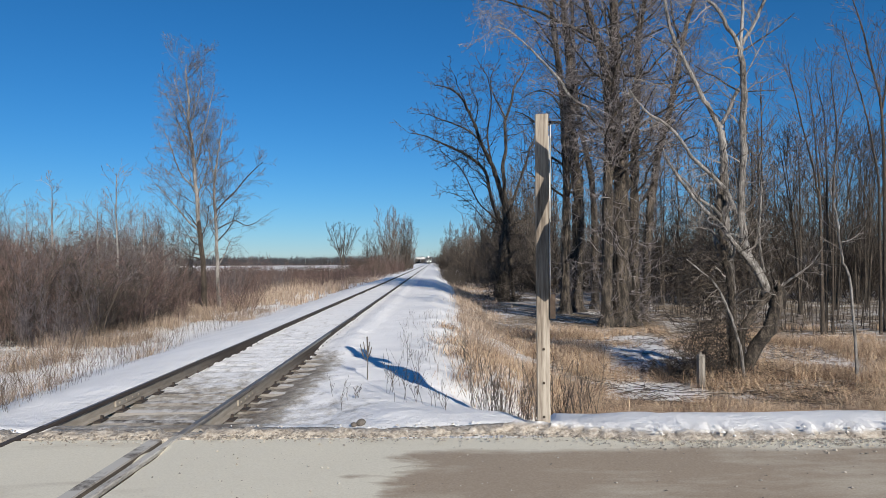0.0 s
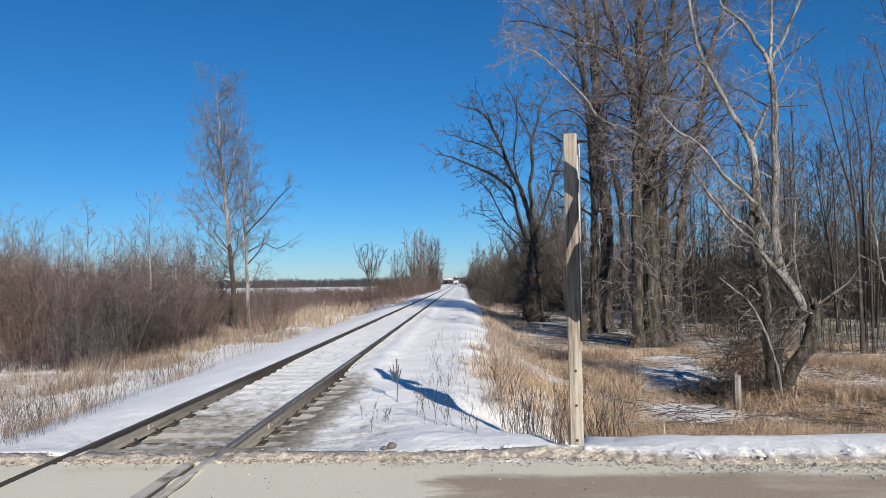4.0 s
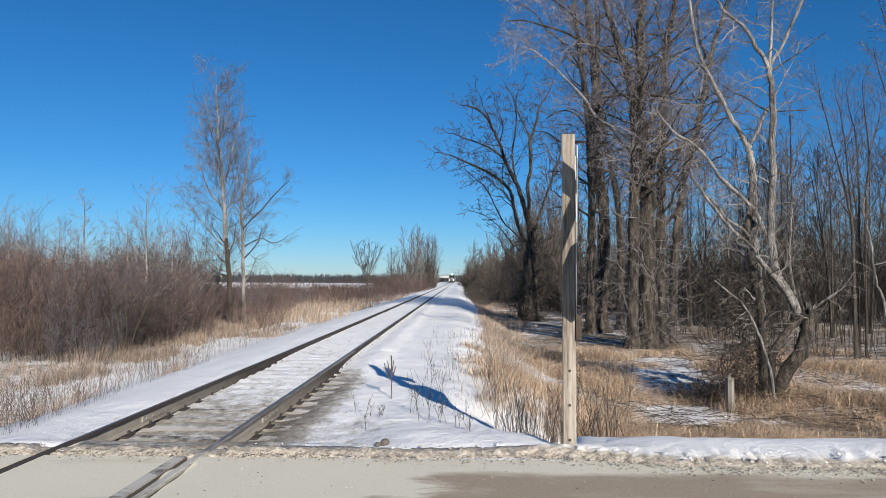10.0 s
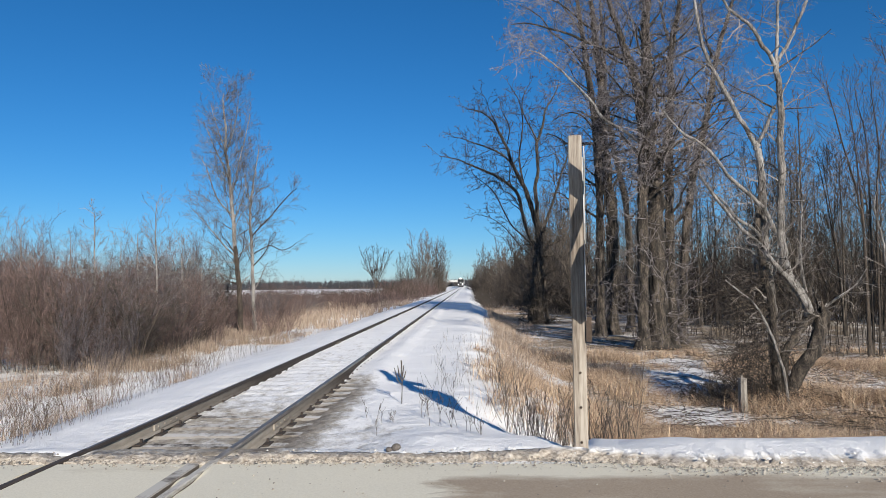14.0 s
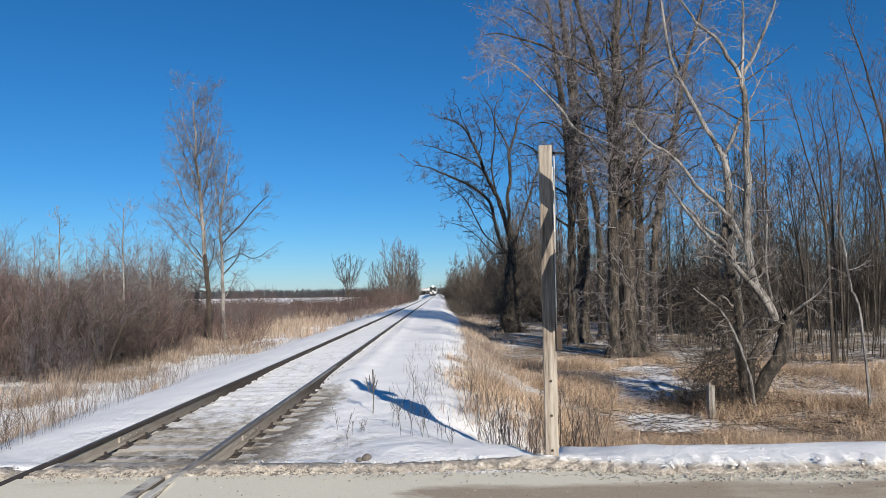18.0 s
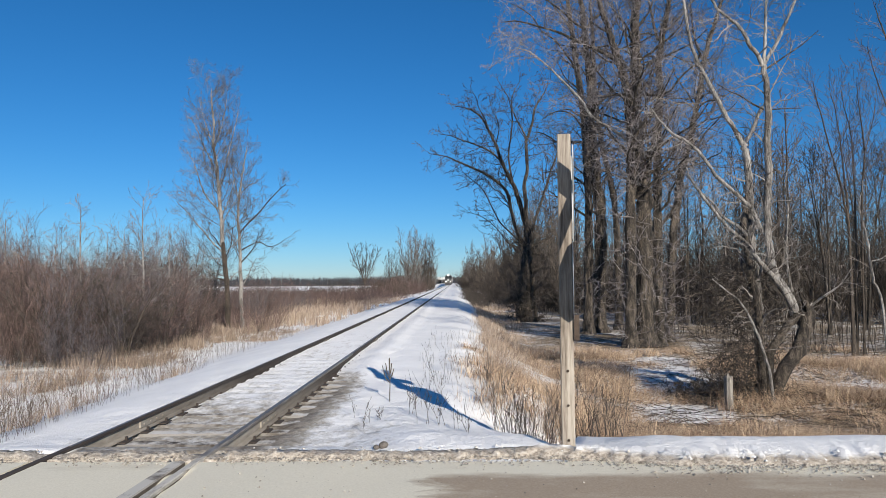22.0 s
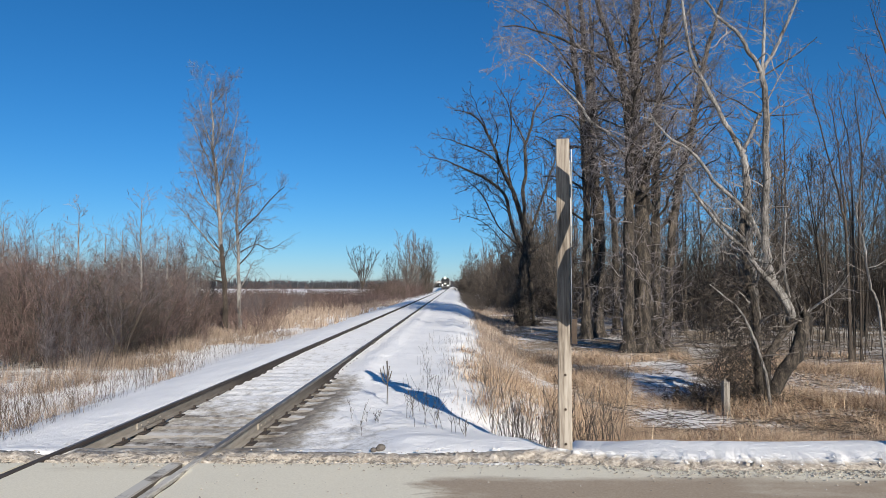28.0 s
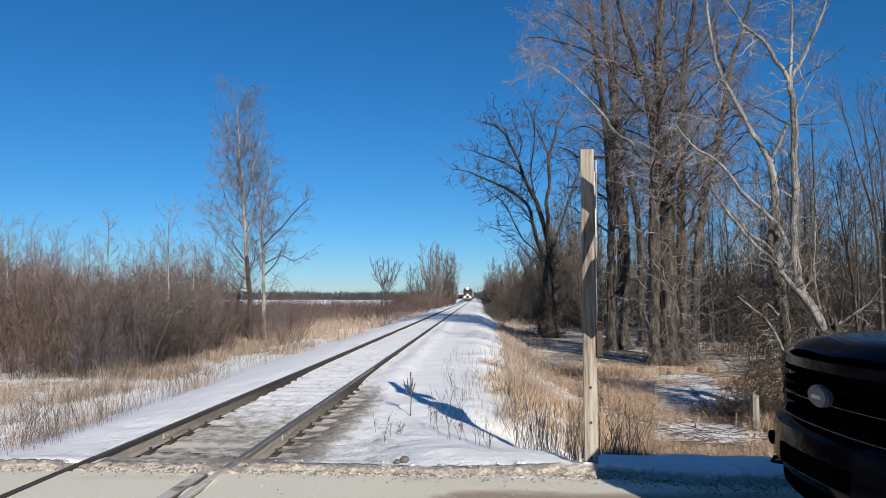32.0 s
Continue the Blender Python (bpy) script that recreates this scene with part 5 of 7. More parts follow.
def build_brush():
    rng = random.Random(40)
    tall = [brush_mesh(M_REDTWIG, 41 + k, 34, 3.1, 1.2, 0.3, 24, 0.0034, 0.1, M_DARKTWIG, 0.75) for k in range(3)]
    tall += [brush_mesh(M_HAZETWIG, 44 + k, 30, 3.5, 1.1, 0.3, 24, 0.0036, 0.1, M_TWIG, 0.75) for k in range(2)]
    back = [brush_mesh(M_HAZETWIG, 46 + k, 26, 4.2, 1.3, 0.2, 22, 0.0042, 0.08, M_TWIG, 0.7) for k in range(3)]
    low = [brush_mesh(M_REDTWIG, 51 + k, 60, 1.6, 1.1, 0.6, 5) for k in range(3)]
    dark = [brush_mesh(M_TWIG, 61 + k, 80, 2.2, 1.3, 0.8, 7, 0.006) for k in range(3)]
    wood = [brush_mesh(M_DARKTWIG, 65 + k, 60, 4.6, 2.2, 0.5, 7, 0.011) for k in range(3)]

    ruddy = [brush_mesh(M_REDTWIG, 68 + k, 55, 4.4, 2.2, 0.5, 6, 0.013) for k in range(2)]

    def put(pair, x, y, s, label, group, turn=0.0):
        t = thing("shrub", label, "shrub", on_land(x, y), rng.uniform(0, 360), group)
        t.scale = (s, s, s * rng.uniform(0.85, 1.15))
        for name, mesh in zip(("cane_clump", "twig_mass"), pair):
            stuff(part(name, mesh, None, t))

    for i in range(215):
        y = rng.uniform(19, 66)
        x = -10.6 - (y - 19) * 0.05 - 34 * rng.random() ** 1.4
        if x < -0.62 * y - 7 or 27 < y < 38 and x > -0.38 * y:
            continue
        v = noise.noise(Vector((x * 0.16, y * 0.16, 12)))
        kind = back[i % 3] if y > 28 and i % 3 != 1 else tall[i % 3 if v > -0.1 else 3 + i % 2]
        open_side = 0.5 if y > 38 and x > -0.39 * y else 1.0
        put(kind, x, y, open_side * (rng.uniform(0.7, 1.05) + 0.3 * smooth(-12, -20, x)) * (1 + 0.5 * v), "dense reddish-brown leafless shrub at the marsh edge", "brush thicket")
    for i in range(74):
        y = rng.uniform(34, 140)
        x = -9.3 - (y - 34) * 0.02 - rng.uniform(0, 0.3) * y
        put(low[i % 3], x, y, rng.uniform(0.8, 1.5), "low reddish leafless shrub in dry marsh", "marsh shrubs")
    for i in range(34):
        y = rng.uniform(60, 160)
        x = 1.5 + (y - 34) * 0.006 + rng.uniform(0, 1.0)
        put(dark[i % 3], x, y, rng.uniform(0.3, 0.75), "dark leafless shrub on the embankment side", "embankment shrubs")
    for i in range(52):
        y = rng.uniform(120, 330)
        put(wood[i % 3], (TRACK + (7.0 if y > 210 else 12.5) + 5 * rng.random()) if i % 2 else (TRACK - 5.4 - 9 * rng.random()), y, rng.uniform(1.0, 1.6) if i % 2 else rng.uniform(0.5, 0.9), "leafless brush lining the railway", "railway brush")
    for i in range(30):
        y = rng.uniform(130, 260)
        put(ruddy[i % 2], TRACK - 5.6 - 0.06 * y * rng.random(), y, rng.uniform(0.7, 1.1), "dense reddish leafless brush beside the far track", "railway brush")
    for x, y, s in ((-24.5, 118, 0.62), (-22.8, 116, 0.7), (-21.0, 119, 0.66), (-19.2, 117, 0.72), (-17.6, 120, 0.6), (-16.2, 116, 0.5)):
        put(wood[int(y) % 3], x, y, s, "dark dense leafless shrub at the field's edge", "field shrubs")
    for x, y, s in ((-17.8, 70, 0.62), (-16.2, 73, 0.55), (-19.5, 72, 0.5)):
        put(ruddy[int(y) % 2], x, y, s, "reddish leafless shrub in the dry marsh", "marsh shrubs")
    scrub = brush_mesh(M_DARKTWIG, 66, 60, 0.75, 0.55, 0.7, 6)
    for x, y in ((5.81, 17.00), (6.14, 16.60)):
        put(scrub, x, y, 1.0, "low dark tangled shrub beside the fence post", "undergrowth")
    for x, y, s in ((5.2, 82, 0.95), (6.4, 86, 1.05), (7.4, 78, 1.0), (5.6, 94, 1.0), (8.4, 84, 1.1), (6.9, 70, 0.8), (8.6, 72, 0.95), (9.6, 66, 0.9), (4.9, 104, 0.9)):
        put(wood[0], x, y, s, "dark dense shrub beside the clearing", "embankment shrubs")
    g = Geo()
    for i in range(7000):
        y = rng.uniform(44, 112)
        x = 9.0 + 0.012 * y + 0.72 * y * rng.random() ** 1.5
        h = rng.uniform(1.0, 6.4)
        if y < 64 and x < 14 :
            continue
        p = Vector((x, y, land(x, y) - 0.05))
        pts = bent(rng, p, Vector((rng.gauss(0, 0.4), rng.gauss(0, 0.4), 1)), h, 3, 0.2, 0.02)
        g.tube(pts, [0.02, 0.017, 0.013, 0.009], 3)
        for k in range(6):
            q, dd = along(pts, rng.uniform(0.1, 0.95))
            g.tube([q, q + side_way(rng, dd, radians(rng.uniform(25, 75))) * h * rng.uniform(0.14, 0.45)], [0.014, 0.008], 3)
    m = Geo()
    for i in range(3600):
        y = rng.uniform(58, 150)
        x = -8.6 - rng.uniform(0.0, 0.36) * y
        h = rng.uniform(0.7, 2.1) * (1 + 0.4 * noise.noise(Vector((x * 0.1, y * 0.1, 6))))
        pts = bent(rng, Vector((x, y, land(x, y) - 0.05)), Vector((rng.gauss(0, 0.3), rng.gauss(0, 0.3), 1)), h, 2, 0.12, 0.0)
        m.tube(pts, [0.02, 0.016, 0.01], 3)
        for k in range(5):
            q, dd = along(pts, rng.uniform(0.1, 0.95))
            m.tube([q, q + side_way(rng, dd, radians(rng.uniform(20, 60))) * h * rng.uniform(0.15, 0.45)], [0.016, 0.008], 3)
    solid("marsh_brush", m, M_REDTWIG, "low reddish-brown brush across the far marsh", "brush", kind="stuff")
    solid("wood_undergrowth", g, M_DARKTWIG, "dense grey-brown leafless undergrowth in the wood", "undergrowth", kind="stuff")


build_brush()


def build_thicket_trees():
    """Small many-stemmed trees standing out of the brush."""
    rng = random.Random(55)
    for k, (x, y, h) in enumerate(((-15.69, 24.00, 3.6), (-12.47, 21.00, 3.7), (-12.39, 23.00, 4.2), (-10.73, 22.00, 3.4), (-10.82, 25.00, 3.3), (-11.82, 29.00, 3.2), (-17.47, 28.00, 4.6), (-14.37, 28.00, 4.7), (-15.51, 22.00, 4.0), (-13.87, 30.00, 4.4), (-12.39, 44.00, 3.2), (-12.62, 33.00, 3.6))):
        stems = []
        for s in range(7):
            a, q = 6.28 * (s + rng.random()) / 7, rng.uniform(0.25, 0.42) * h
            cx, cy, top = math.cos(a), math.sin(a), h * rng.uniform(0.6, 0.85)
            stems.append(([(0.1 * cx, 0.1 * cy, 0), (0.25 * q * cx, 0.25 * q * cy, top * 0.35), (0.6 * q * cx, 0.6 * q * cy, top * 0.7), (q * cx, q * cy, top)], 0.032, 0.008, 11, 0.12, 1.5, 2))
        tree("thicket_tree", "small many-stemmed leafless tree in the brush", stems, on_land(x, y), (M_DARKTWIG, M_TWIG, M_REDTWIG)[k % 3], (M_REDTWIG, M_TWIG)[k % 2], 560 + k, dict(kids=8, per=0.9, tip=0.0045, wander=0.18, angle=(22, 60), lift=0.03, seg=0.4, limb_r=0.012), "thicket trees")


build_thicket_trees()


def build_leafy_shrub():
    """A shrub that has kept its curled dead leaves."""
    rng = random.Random(47)
    for k, (x, y, h) in enumerate(((-12.1, 24.5, 2.6), (-13.6, 25.5, 2.2), (-10.9, 26.5, 1.8))):
        t = thing("leafy_shrub", "shrub still holding pale curled dead leaves", "shrub", on_land(x, y), 0, "leaf-holding shrubs")
        canes, leaves = brush_mesh(M_TWIG, 48 + k, 26, h, 0.6, 0.5, 5)
        stuff(part("cane_clump", canes, M_TWIG, t))
        stuff(part("twig_mass", leaves, M_TWIG, t))
        g = Geo()
        for i in range(420):
            a, q = rng.uniform(0, 6.28), 0.8 * rng.random() ** 0.6
            p = Vector((math.cos(a) * q, math.sin(a) * q, h * rng.uniform(0.12, 0.9)))
            u = Vector((rng.gauss(0, 1), rng.gauss(0, 1), rng.gauss(0, 0.6))).normalized() * 0.05
            w = u.cross(Vector((rng.gauss(0, 1), rng.gauss(0, 1), 1))).normalized() * 0.025
            n = len(g.v)
            g.v += [tuple(p), tuple(p + u * 0.5 + w), tuple(p + u), tuple(p + u * 0.5 - w)]
            g.f += [(n, n + 1, n + 2), (n, n + 2, n + 3)]
        stuff(part("dead_leaves", g, M_DEADLEAF, t, "pale tan curled leaves"))


build_leafy_shrub()


def build_woods():
    rng = random.Random(70)
    def grown(k, h, stems, spread, tip, count, reach):
        """A trunk and an upswept crown, as two meshes."""
        r = random.Random(80 + k)
        sp = dict(SPEC, kids=7, per=2.0, tip=tip, lift=0.13, angle=(18, 46), limb_r=0.05, wander=0.15, seg=0.7)
        trunk, crown = Geo(), Geo()
        for i in range(stems):
            a, q = 6.28 * (i + r.random()) / stems, spread * r.uniform(0.5, 1.0) * (stems > 1)
            top = h * r.uniform(0.8, 1.0) if i else h
            path = trunk_path([(0, 0, -0.3), (0.12 * q * math.cos(a), 0.12 * q * math.sin(a), h * 0.2), (0.5 * q * math.cos(a) + r.gauss(0, 0.2), 0.5 * q * math.sin(a), top * 0.55),
                               (q * math.cos(a), q * math.sin(a), top)], 4, 0.05, r)
            wide = 0.14 if stems == 1 else 0.085
            trunk.tube(path, [wide * (1 - 0.8 * j / (len(path) - 1)) for j in range(len(path))], 6)
            limbs_on(r, None, None, crown, crown, path, 0.22, 0.06, count, 0.16, reach, 2, sp)
        return trunk.mesh("trunk", M_BARK, True), crown.mesh("crown", M_GREYTWIG if k % 3 == 1 else M_TWIG)

    kinds = [grown(k, (13, 15, 17, 12, 16, 14, 11)[k], 1 + k % 3, 1.6, 0.011, (36, 22, 16)[k % 3], 3.8) for k in range(7)]
    distant = [grown(20 + k, (12, 14, 13, 11)[k], (4, 5, 3, 4)[k], (2.2, 2.8, 2.0, 2.5)[k], 0.017, 26, 3.0) for k in range(4)]

    def put(k, x, y, s, label, group):
        t = thing("bare_tree", label, "tree", on_land(x, y, 0.1), rng.uniform(0, 360), group)
        t.scale = (s, s, s * rng.uniform(0.9, 1.15))
        trunk, crown = k if isinstance(k, tuple) else kinds[k]
        part("trunk", trunk, None, t)
        stuff(part("crown", crown, None, t))

    for i in range(170):
        y = rng.uniform(40, 125)
        x = 8.5 + 0.74 * y * rng.random() ** (0.8 if i % 3 else 2.2) + (0 if y > 60 else 3)
        put(i % 7, x, y, rng.uniform(0.55, 1.0), "bare tree in the leafless wood", "wood beside the track")
    for i in range(96):
        y = 85 + 255 * rng.random() ** 1.2
        put(distant[i % 4], TRACK + (7.8 if y > 200 else 11.5) + 13 * rng.random() ** 1.3, y, rng.uniform(0.7, 1.1), "bare tree lining the railway", "wood beside the track")
    for x, y, s in ((-16.9, 176, 0.8), (-15.4, 184, 0.9), (-13.6, 190, 1.25), (-12.2, 178, 1.3), (-12.4, 200, 1.35), (-10.4, 186, 1.25), (-10.6, 212, 1.4), (-8.8, 205, 1.2), (-9.0, 236, 1.35), (-8.4, 262, 1.2)):
        put(distant[int(y) % 4], x, y, s, "bare upswept tree lining the far railway", "far railway trees")
    fan = [([(0, 0, 0), (0.05 * a, 0.1, 3.0), (0.5 * a, 0.3 * b, 6.5), (1.0 * a, 0.6 * b, 11.5 - 0.35 * abs(a))], 0.12, 0.03, 20, 0.45, 2.4, 2) for a, b in ((-3.4, 0.5), (-2.1, -1), (-0.8, 1), (0.6, -0.6), (1.9, 1), (3.3, 0.2))]
    tree("field_tree", "lone vase-shaped bare tree at the field edge", fan, on_land(-20.3, 152), M_BARK, M_TWIG, 78, dict(tip=0.02, kids=7, per=1.8, lift=0.12, angle=(15, 40), seg=0.7))


build_woods()


def build_far_woods():
    rng = random.Random(90)
    g = Geo()
    for i in range(2100):
        y = rng.uniform(565, 760)
        x = rng.uniform(-0.62, 0.1) * y
        h = rng.uniform(5, 8.5) * (1 + 0.3 * noise.noise(Vector((x * 0.02, 0, 0))) + 0.25 * noise.noise(Vector((x * 0.09, 0, 5))))
        p = Vector((x, y, -1.6))
        g.tube([p, p + Vector((rng.gauss(0, 0.3), 0, h))], [0.25, 0.05], 3)
        for k in range(16):
            q = p + Vector((0, 0, h * rng.uniform(0.05, 0.8)))
            g.tube([q, q + Vector((rng.gauss(0, 0.9), rng.gauss(0, 0.6), rng.uniform(0.8, 2.6)))], [0.16, 0.04], 3)
    solid("far_woods", g, M_FARWOOD, "distant band of bare woods beyond the snowy field", "woods", kind="stuff")


build_far_woods()


def blade(g, rng, x, y, z, h, w, lean, way):
    """A dry stalk that rises, bends over and tapers."""
    a = rng.uniform(0, 2 * math.pi)
    c, s = math.cos(a), math.sin(a)
    b = way + rng.gauss(0, 0.9)
    l1 = lean * rng.random() * h
    l2 = l1 * rng.uniform(0.8, 2.6)
    cb, sb = math.cos(b), math.sin(b)
    k = len(g.v)
    droop = 0.45 * min(1.0, l2 / h)
    g.v += [(x - c * w, y - s * w, z), (x + c * w, y + s * w, z), (x + cb * l1 * 0.5 + c * w * 0.8, y + sb * l1 * 0.5 + s * w * 0.8, z + h * 0.55),
            (x + cb * l1 * 0.5 - c * w * 0.8, y + sb * l1 * 0.5 - s * w * 0.8, z + h * 0.55), (x + cb * (l1 + l2), y + sb * (l1 + l2), z + h * (1 - droop))]
    g.f += [(k, k + 1, k + 2, k + 3), (k + 3, k + 2, k + 4)]


def tussocks(g, rng, clumps, spot, tall, per, wide, lean):
    """Grass that grows in tussocks; spot() gives x, y and a height factor, or None."""
    for i in range(clumps):
        s = spot()
        if s is None:
            continue
        x0, y0, k = s
        way, r = rng.uniform(0, 2 * math.pi), rng.uniform(0.05, 0.28)
        for j in range(int(per * rng.uniform(0.5, 1.4))):
            x, y = x0 + rng.gauss(0, r), y0 + rng.gauss(0, r)
            blade(g, rng, x, y, land(x, y) - 0.02, k * tall * rng.uniform(0.35, 1.1), (wide + 0.00013 * y) * rng.uniform(0.6, 1.3), lean, way)


def build_grass():
    rng = random.Random(100)

    def ditch():
        y = 8.2 + 20 * rng.random() ** 1.5
        x = 0.0 + 0.65 * (1 - smooth(8.2, 10.5, y)) + (0.98 * y) * rng.random()
        v = noise.noise(Vector((x * 0.33, y * 0.33, 4)))
        if snow_cover(x, y) > 0.9 or v < (-0.32 if y < 12.5 else -0.02):
            return None
        if 14 < y < 26 and 0.25 * y < x < 0.39 * y and v < 0.36:
            return None
        if y < 10.4 and x < 2.6:
            return None
        if x < 1.4 + 0.05 * y:
            return None if noise.noise(Vector((x * 0.9, y * 0.9, 41))) < -0.05 - 0.4 * smooth(10, 17, y) * smooth(0.2, 1.2, x) or rng.random() < 0.55 else (x, y, 0.6 + 0.3 * v)
        return x, y, 0.75 + 0.6 * v

    near = Geo()
    tussocks(near, rng, 6000, ditch, 0.6, 38, 0.0019, 1.35)
    solid("dry_grass", near, M_STRAW, "tall tan dry grass in the ditch", "grass", kind="stuff")

    def flat():
        y = 8.6 + 17 * rng.random() ** 1.3
        x = 0.25 + 0.8 * (1 - smooth(8.5, 11, y)) + (0.95 * y) * rng.random() ** 1.15
        v = noise.noise(Vector((x * 0.5, y * 0.5, 14)))
        if y < 10.2 and x < 2.4 or x < 1.4 + 0.05 * y and v < 0.25:
            return None
        if y > 12.5 and v < -0.1 or 14 < y < 26 and 0.25 * y < x < 0.39 * y and v < 0.22:
            return None
        return x, y, 0.8 + 0.5 * v

    mat = Geo()
    tussocks(mat, rng, 5200, flat, 0.3, 22, 0.0022, 1.9)
    solid("matted_grass", mat, M_STRAW, "matted dead grass lying over the ditch", "grass", kind="stuff")

    def west():
        y = 9 + 36 * rng.random() ** 1.3
        x = TRACK - 1.7 - 0.11 * min(y, 24) - 7.0 * rng.random()
        v = noise.noise(Vector((x * 0.3, y * 0.22, 9)))
        if v < 0.16:
            return None
        return x, y, 0.7 + 0.6 * v

    left = Geo()
    tussocks(left, rng, 1300, west, 0.5, 26, 0.0018, 0.9)
    solid("dry_grass", left, M_BRUSHGRASS, "dry straw-coloured grass beyond the snowy shoulder", "grass", kind="stuff")

    def fringe():
        y = rng.uniform(11.5, 46)
        x = -9.2 - (y - 15) * 0.04 - 2.6 * rng.random() ** 1.2
        v = noise.noise(Vector((x * 0.6, y * 0.6, 21)))
        return None if v < -0.05 else (x, y, 0.8 + 0.6 * v)

    rim = Geo()
    tussocks(rim, rng, 850, fringe, 0.75, 34, 0.0016, 0.9)
    solid("dry_grass", rim, M_BRUSHGRASS, "reddish-tan dry grass along the foot of the brush", "grass", kind="stuff")

    def reeds():
        y = rng.uniform(34, 95)
        x = TRACK - 3.9 - rng.uniform(0, 0.13) * y
        return None if noise.noise(Vector((x * 0.3, y * 0.2, 31))) < -0.22 else (x, y, rng.uniform(0.6, 1.1))

    cat = Geo()
    tussocks(cat, rng, 760, reeds, 1.1, 18, 0.004, 0.35)
    solid("cattails", cat, M_BRUSHGRASS, "stand of pale dry cattails beside the track", "grass", kind="stuff")

    def lane():
        y = rng.uniform(66, 130)
        return 3.4 + 0.005 * y + rng.uniform(0, 6.0), y, rng.uniform(0.6, 1.2)

    strip = Geo()
    tussocks(strip, rng, 420, lane, 0.7, 14, 0.006, 0.5)
    solid("dry_grass", strip, M_BRUSHGRASS, "tan dry grass in the open lane beside the wood", "grass", kind="stuff")

    def east():
        y = 15 + 65 * rng.random() ** 1.4
        return 0.75 + (y - 15) * 0.025 + rng.uniform(0, 0.085) * y * rng.random() ** 0.7, y, rng.uniform(0.5, 1.1)

    far = Geo()
    tussocks(far, rng, 900, east, 0.52, 18, 0.0026, 0.8)
    solid("dry_grass", far, M_BRUSHGRASS, "dry grass along the far embankment foot", "grass", kind="stuff")


build_grass()


# ---------------------------------------------------------------- ploughed snow and loose stones along the road
def build_bank():
    xs = [-9.0 + 0.03 * i for i in range(705)] + [12.2 + 0.3 * i for i in range(120)]
    prof = [(-0.02, -0.06), (0.05, 0.25), (0.12, 0.62), (0.2, 0.86), (0.3, 0.98), (0.42, 1.0), (0.56, 0.96), (0.72, 0.84), (0.9, 0.58), (1.15, 0.26), (1.5, 0.04), (1.75, -0.1)]
    level = [-0.06, 0.3, 0.66, 0.86, 0.96, 1.0, 1.02, 1.03, 1.04, 0.9, 0.2, -0.1]
    v, f = [], []
    for x in xs:
        tall = 0.05 + 0.035 * smooth(0.3, 1.0, x)
        if abs(abs(x - TRACK) - 0.753) < 0.2:
            tall *= 0.3
        tall *= 1 + 0.22 * noise.noise(Vector((x * 0.8, 0, 0)))
        edge = EDGE - 0.02 - 0.3 * smooth(0.9, 2.2, x) + 0.05 * noise.noise(Vector((x * 0.9, 0, 0))) + 0.03 * noise.noise(Vector((x * 5, 3, 0)))
        east = smooth(0.9, 2.2, x)
        for k, (d, h) in enumerate(prof):
            rough = 1.2 if k < 4 else 0.6 if k < 6 else 0.25
            if k > 4:
                rough *= 1 - 0.7 * east
            h += (level[k] - h) * east
            y = edge + d * (0.42 + (0.75 if d < 0.5 else 0.55) * smooth(1.0, 2.0, x)) + 0.05 * rough * noise.noise(Vector((x * 9, d * 9, 2)))
            z = -0.03 + tall * h * (1 + rough * noise.noise(Vector((x * 9, d * 20, 5)))) + 0.03 * rough * noise.noise(Vector((x * 24, d * 34, 1))) + 0.02 * rough * noise.noise(Vector((x * 55, d * 70, 4)))
            if d > 0.6:
                base = max(land(x, y), land(x, y) * 0.7 - 0.01)
                if d < 1.0:
                    base += (-0.03 - base) * east
                z = base + tall * h * east - 0.03 * (1 - east)
            if h < 0:
                z = -0.19 if d < 0 and abs(x - TRACK) < 1.9 else min(-0.09, land(x, y) - 0.05)
            v.append((x, y, z))
    n = len(prof)
    f = [(i * n + j, (i + 1) * n + j, (i + 1) * n + j + 1, i * n + j + 1) for i in range(len(xs) - 1) for j in range(n - 1)]
    m = bpy.data.meshes.new("snow_bank")
    m.from_pydata(v, [], f)
    m.materials.append(bank_material())
    m.shade_smooth()
    tagged(new("snow_bank", m), "ridge of ploughed snow dirtied with road grit", "snow bank", kind="structure")


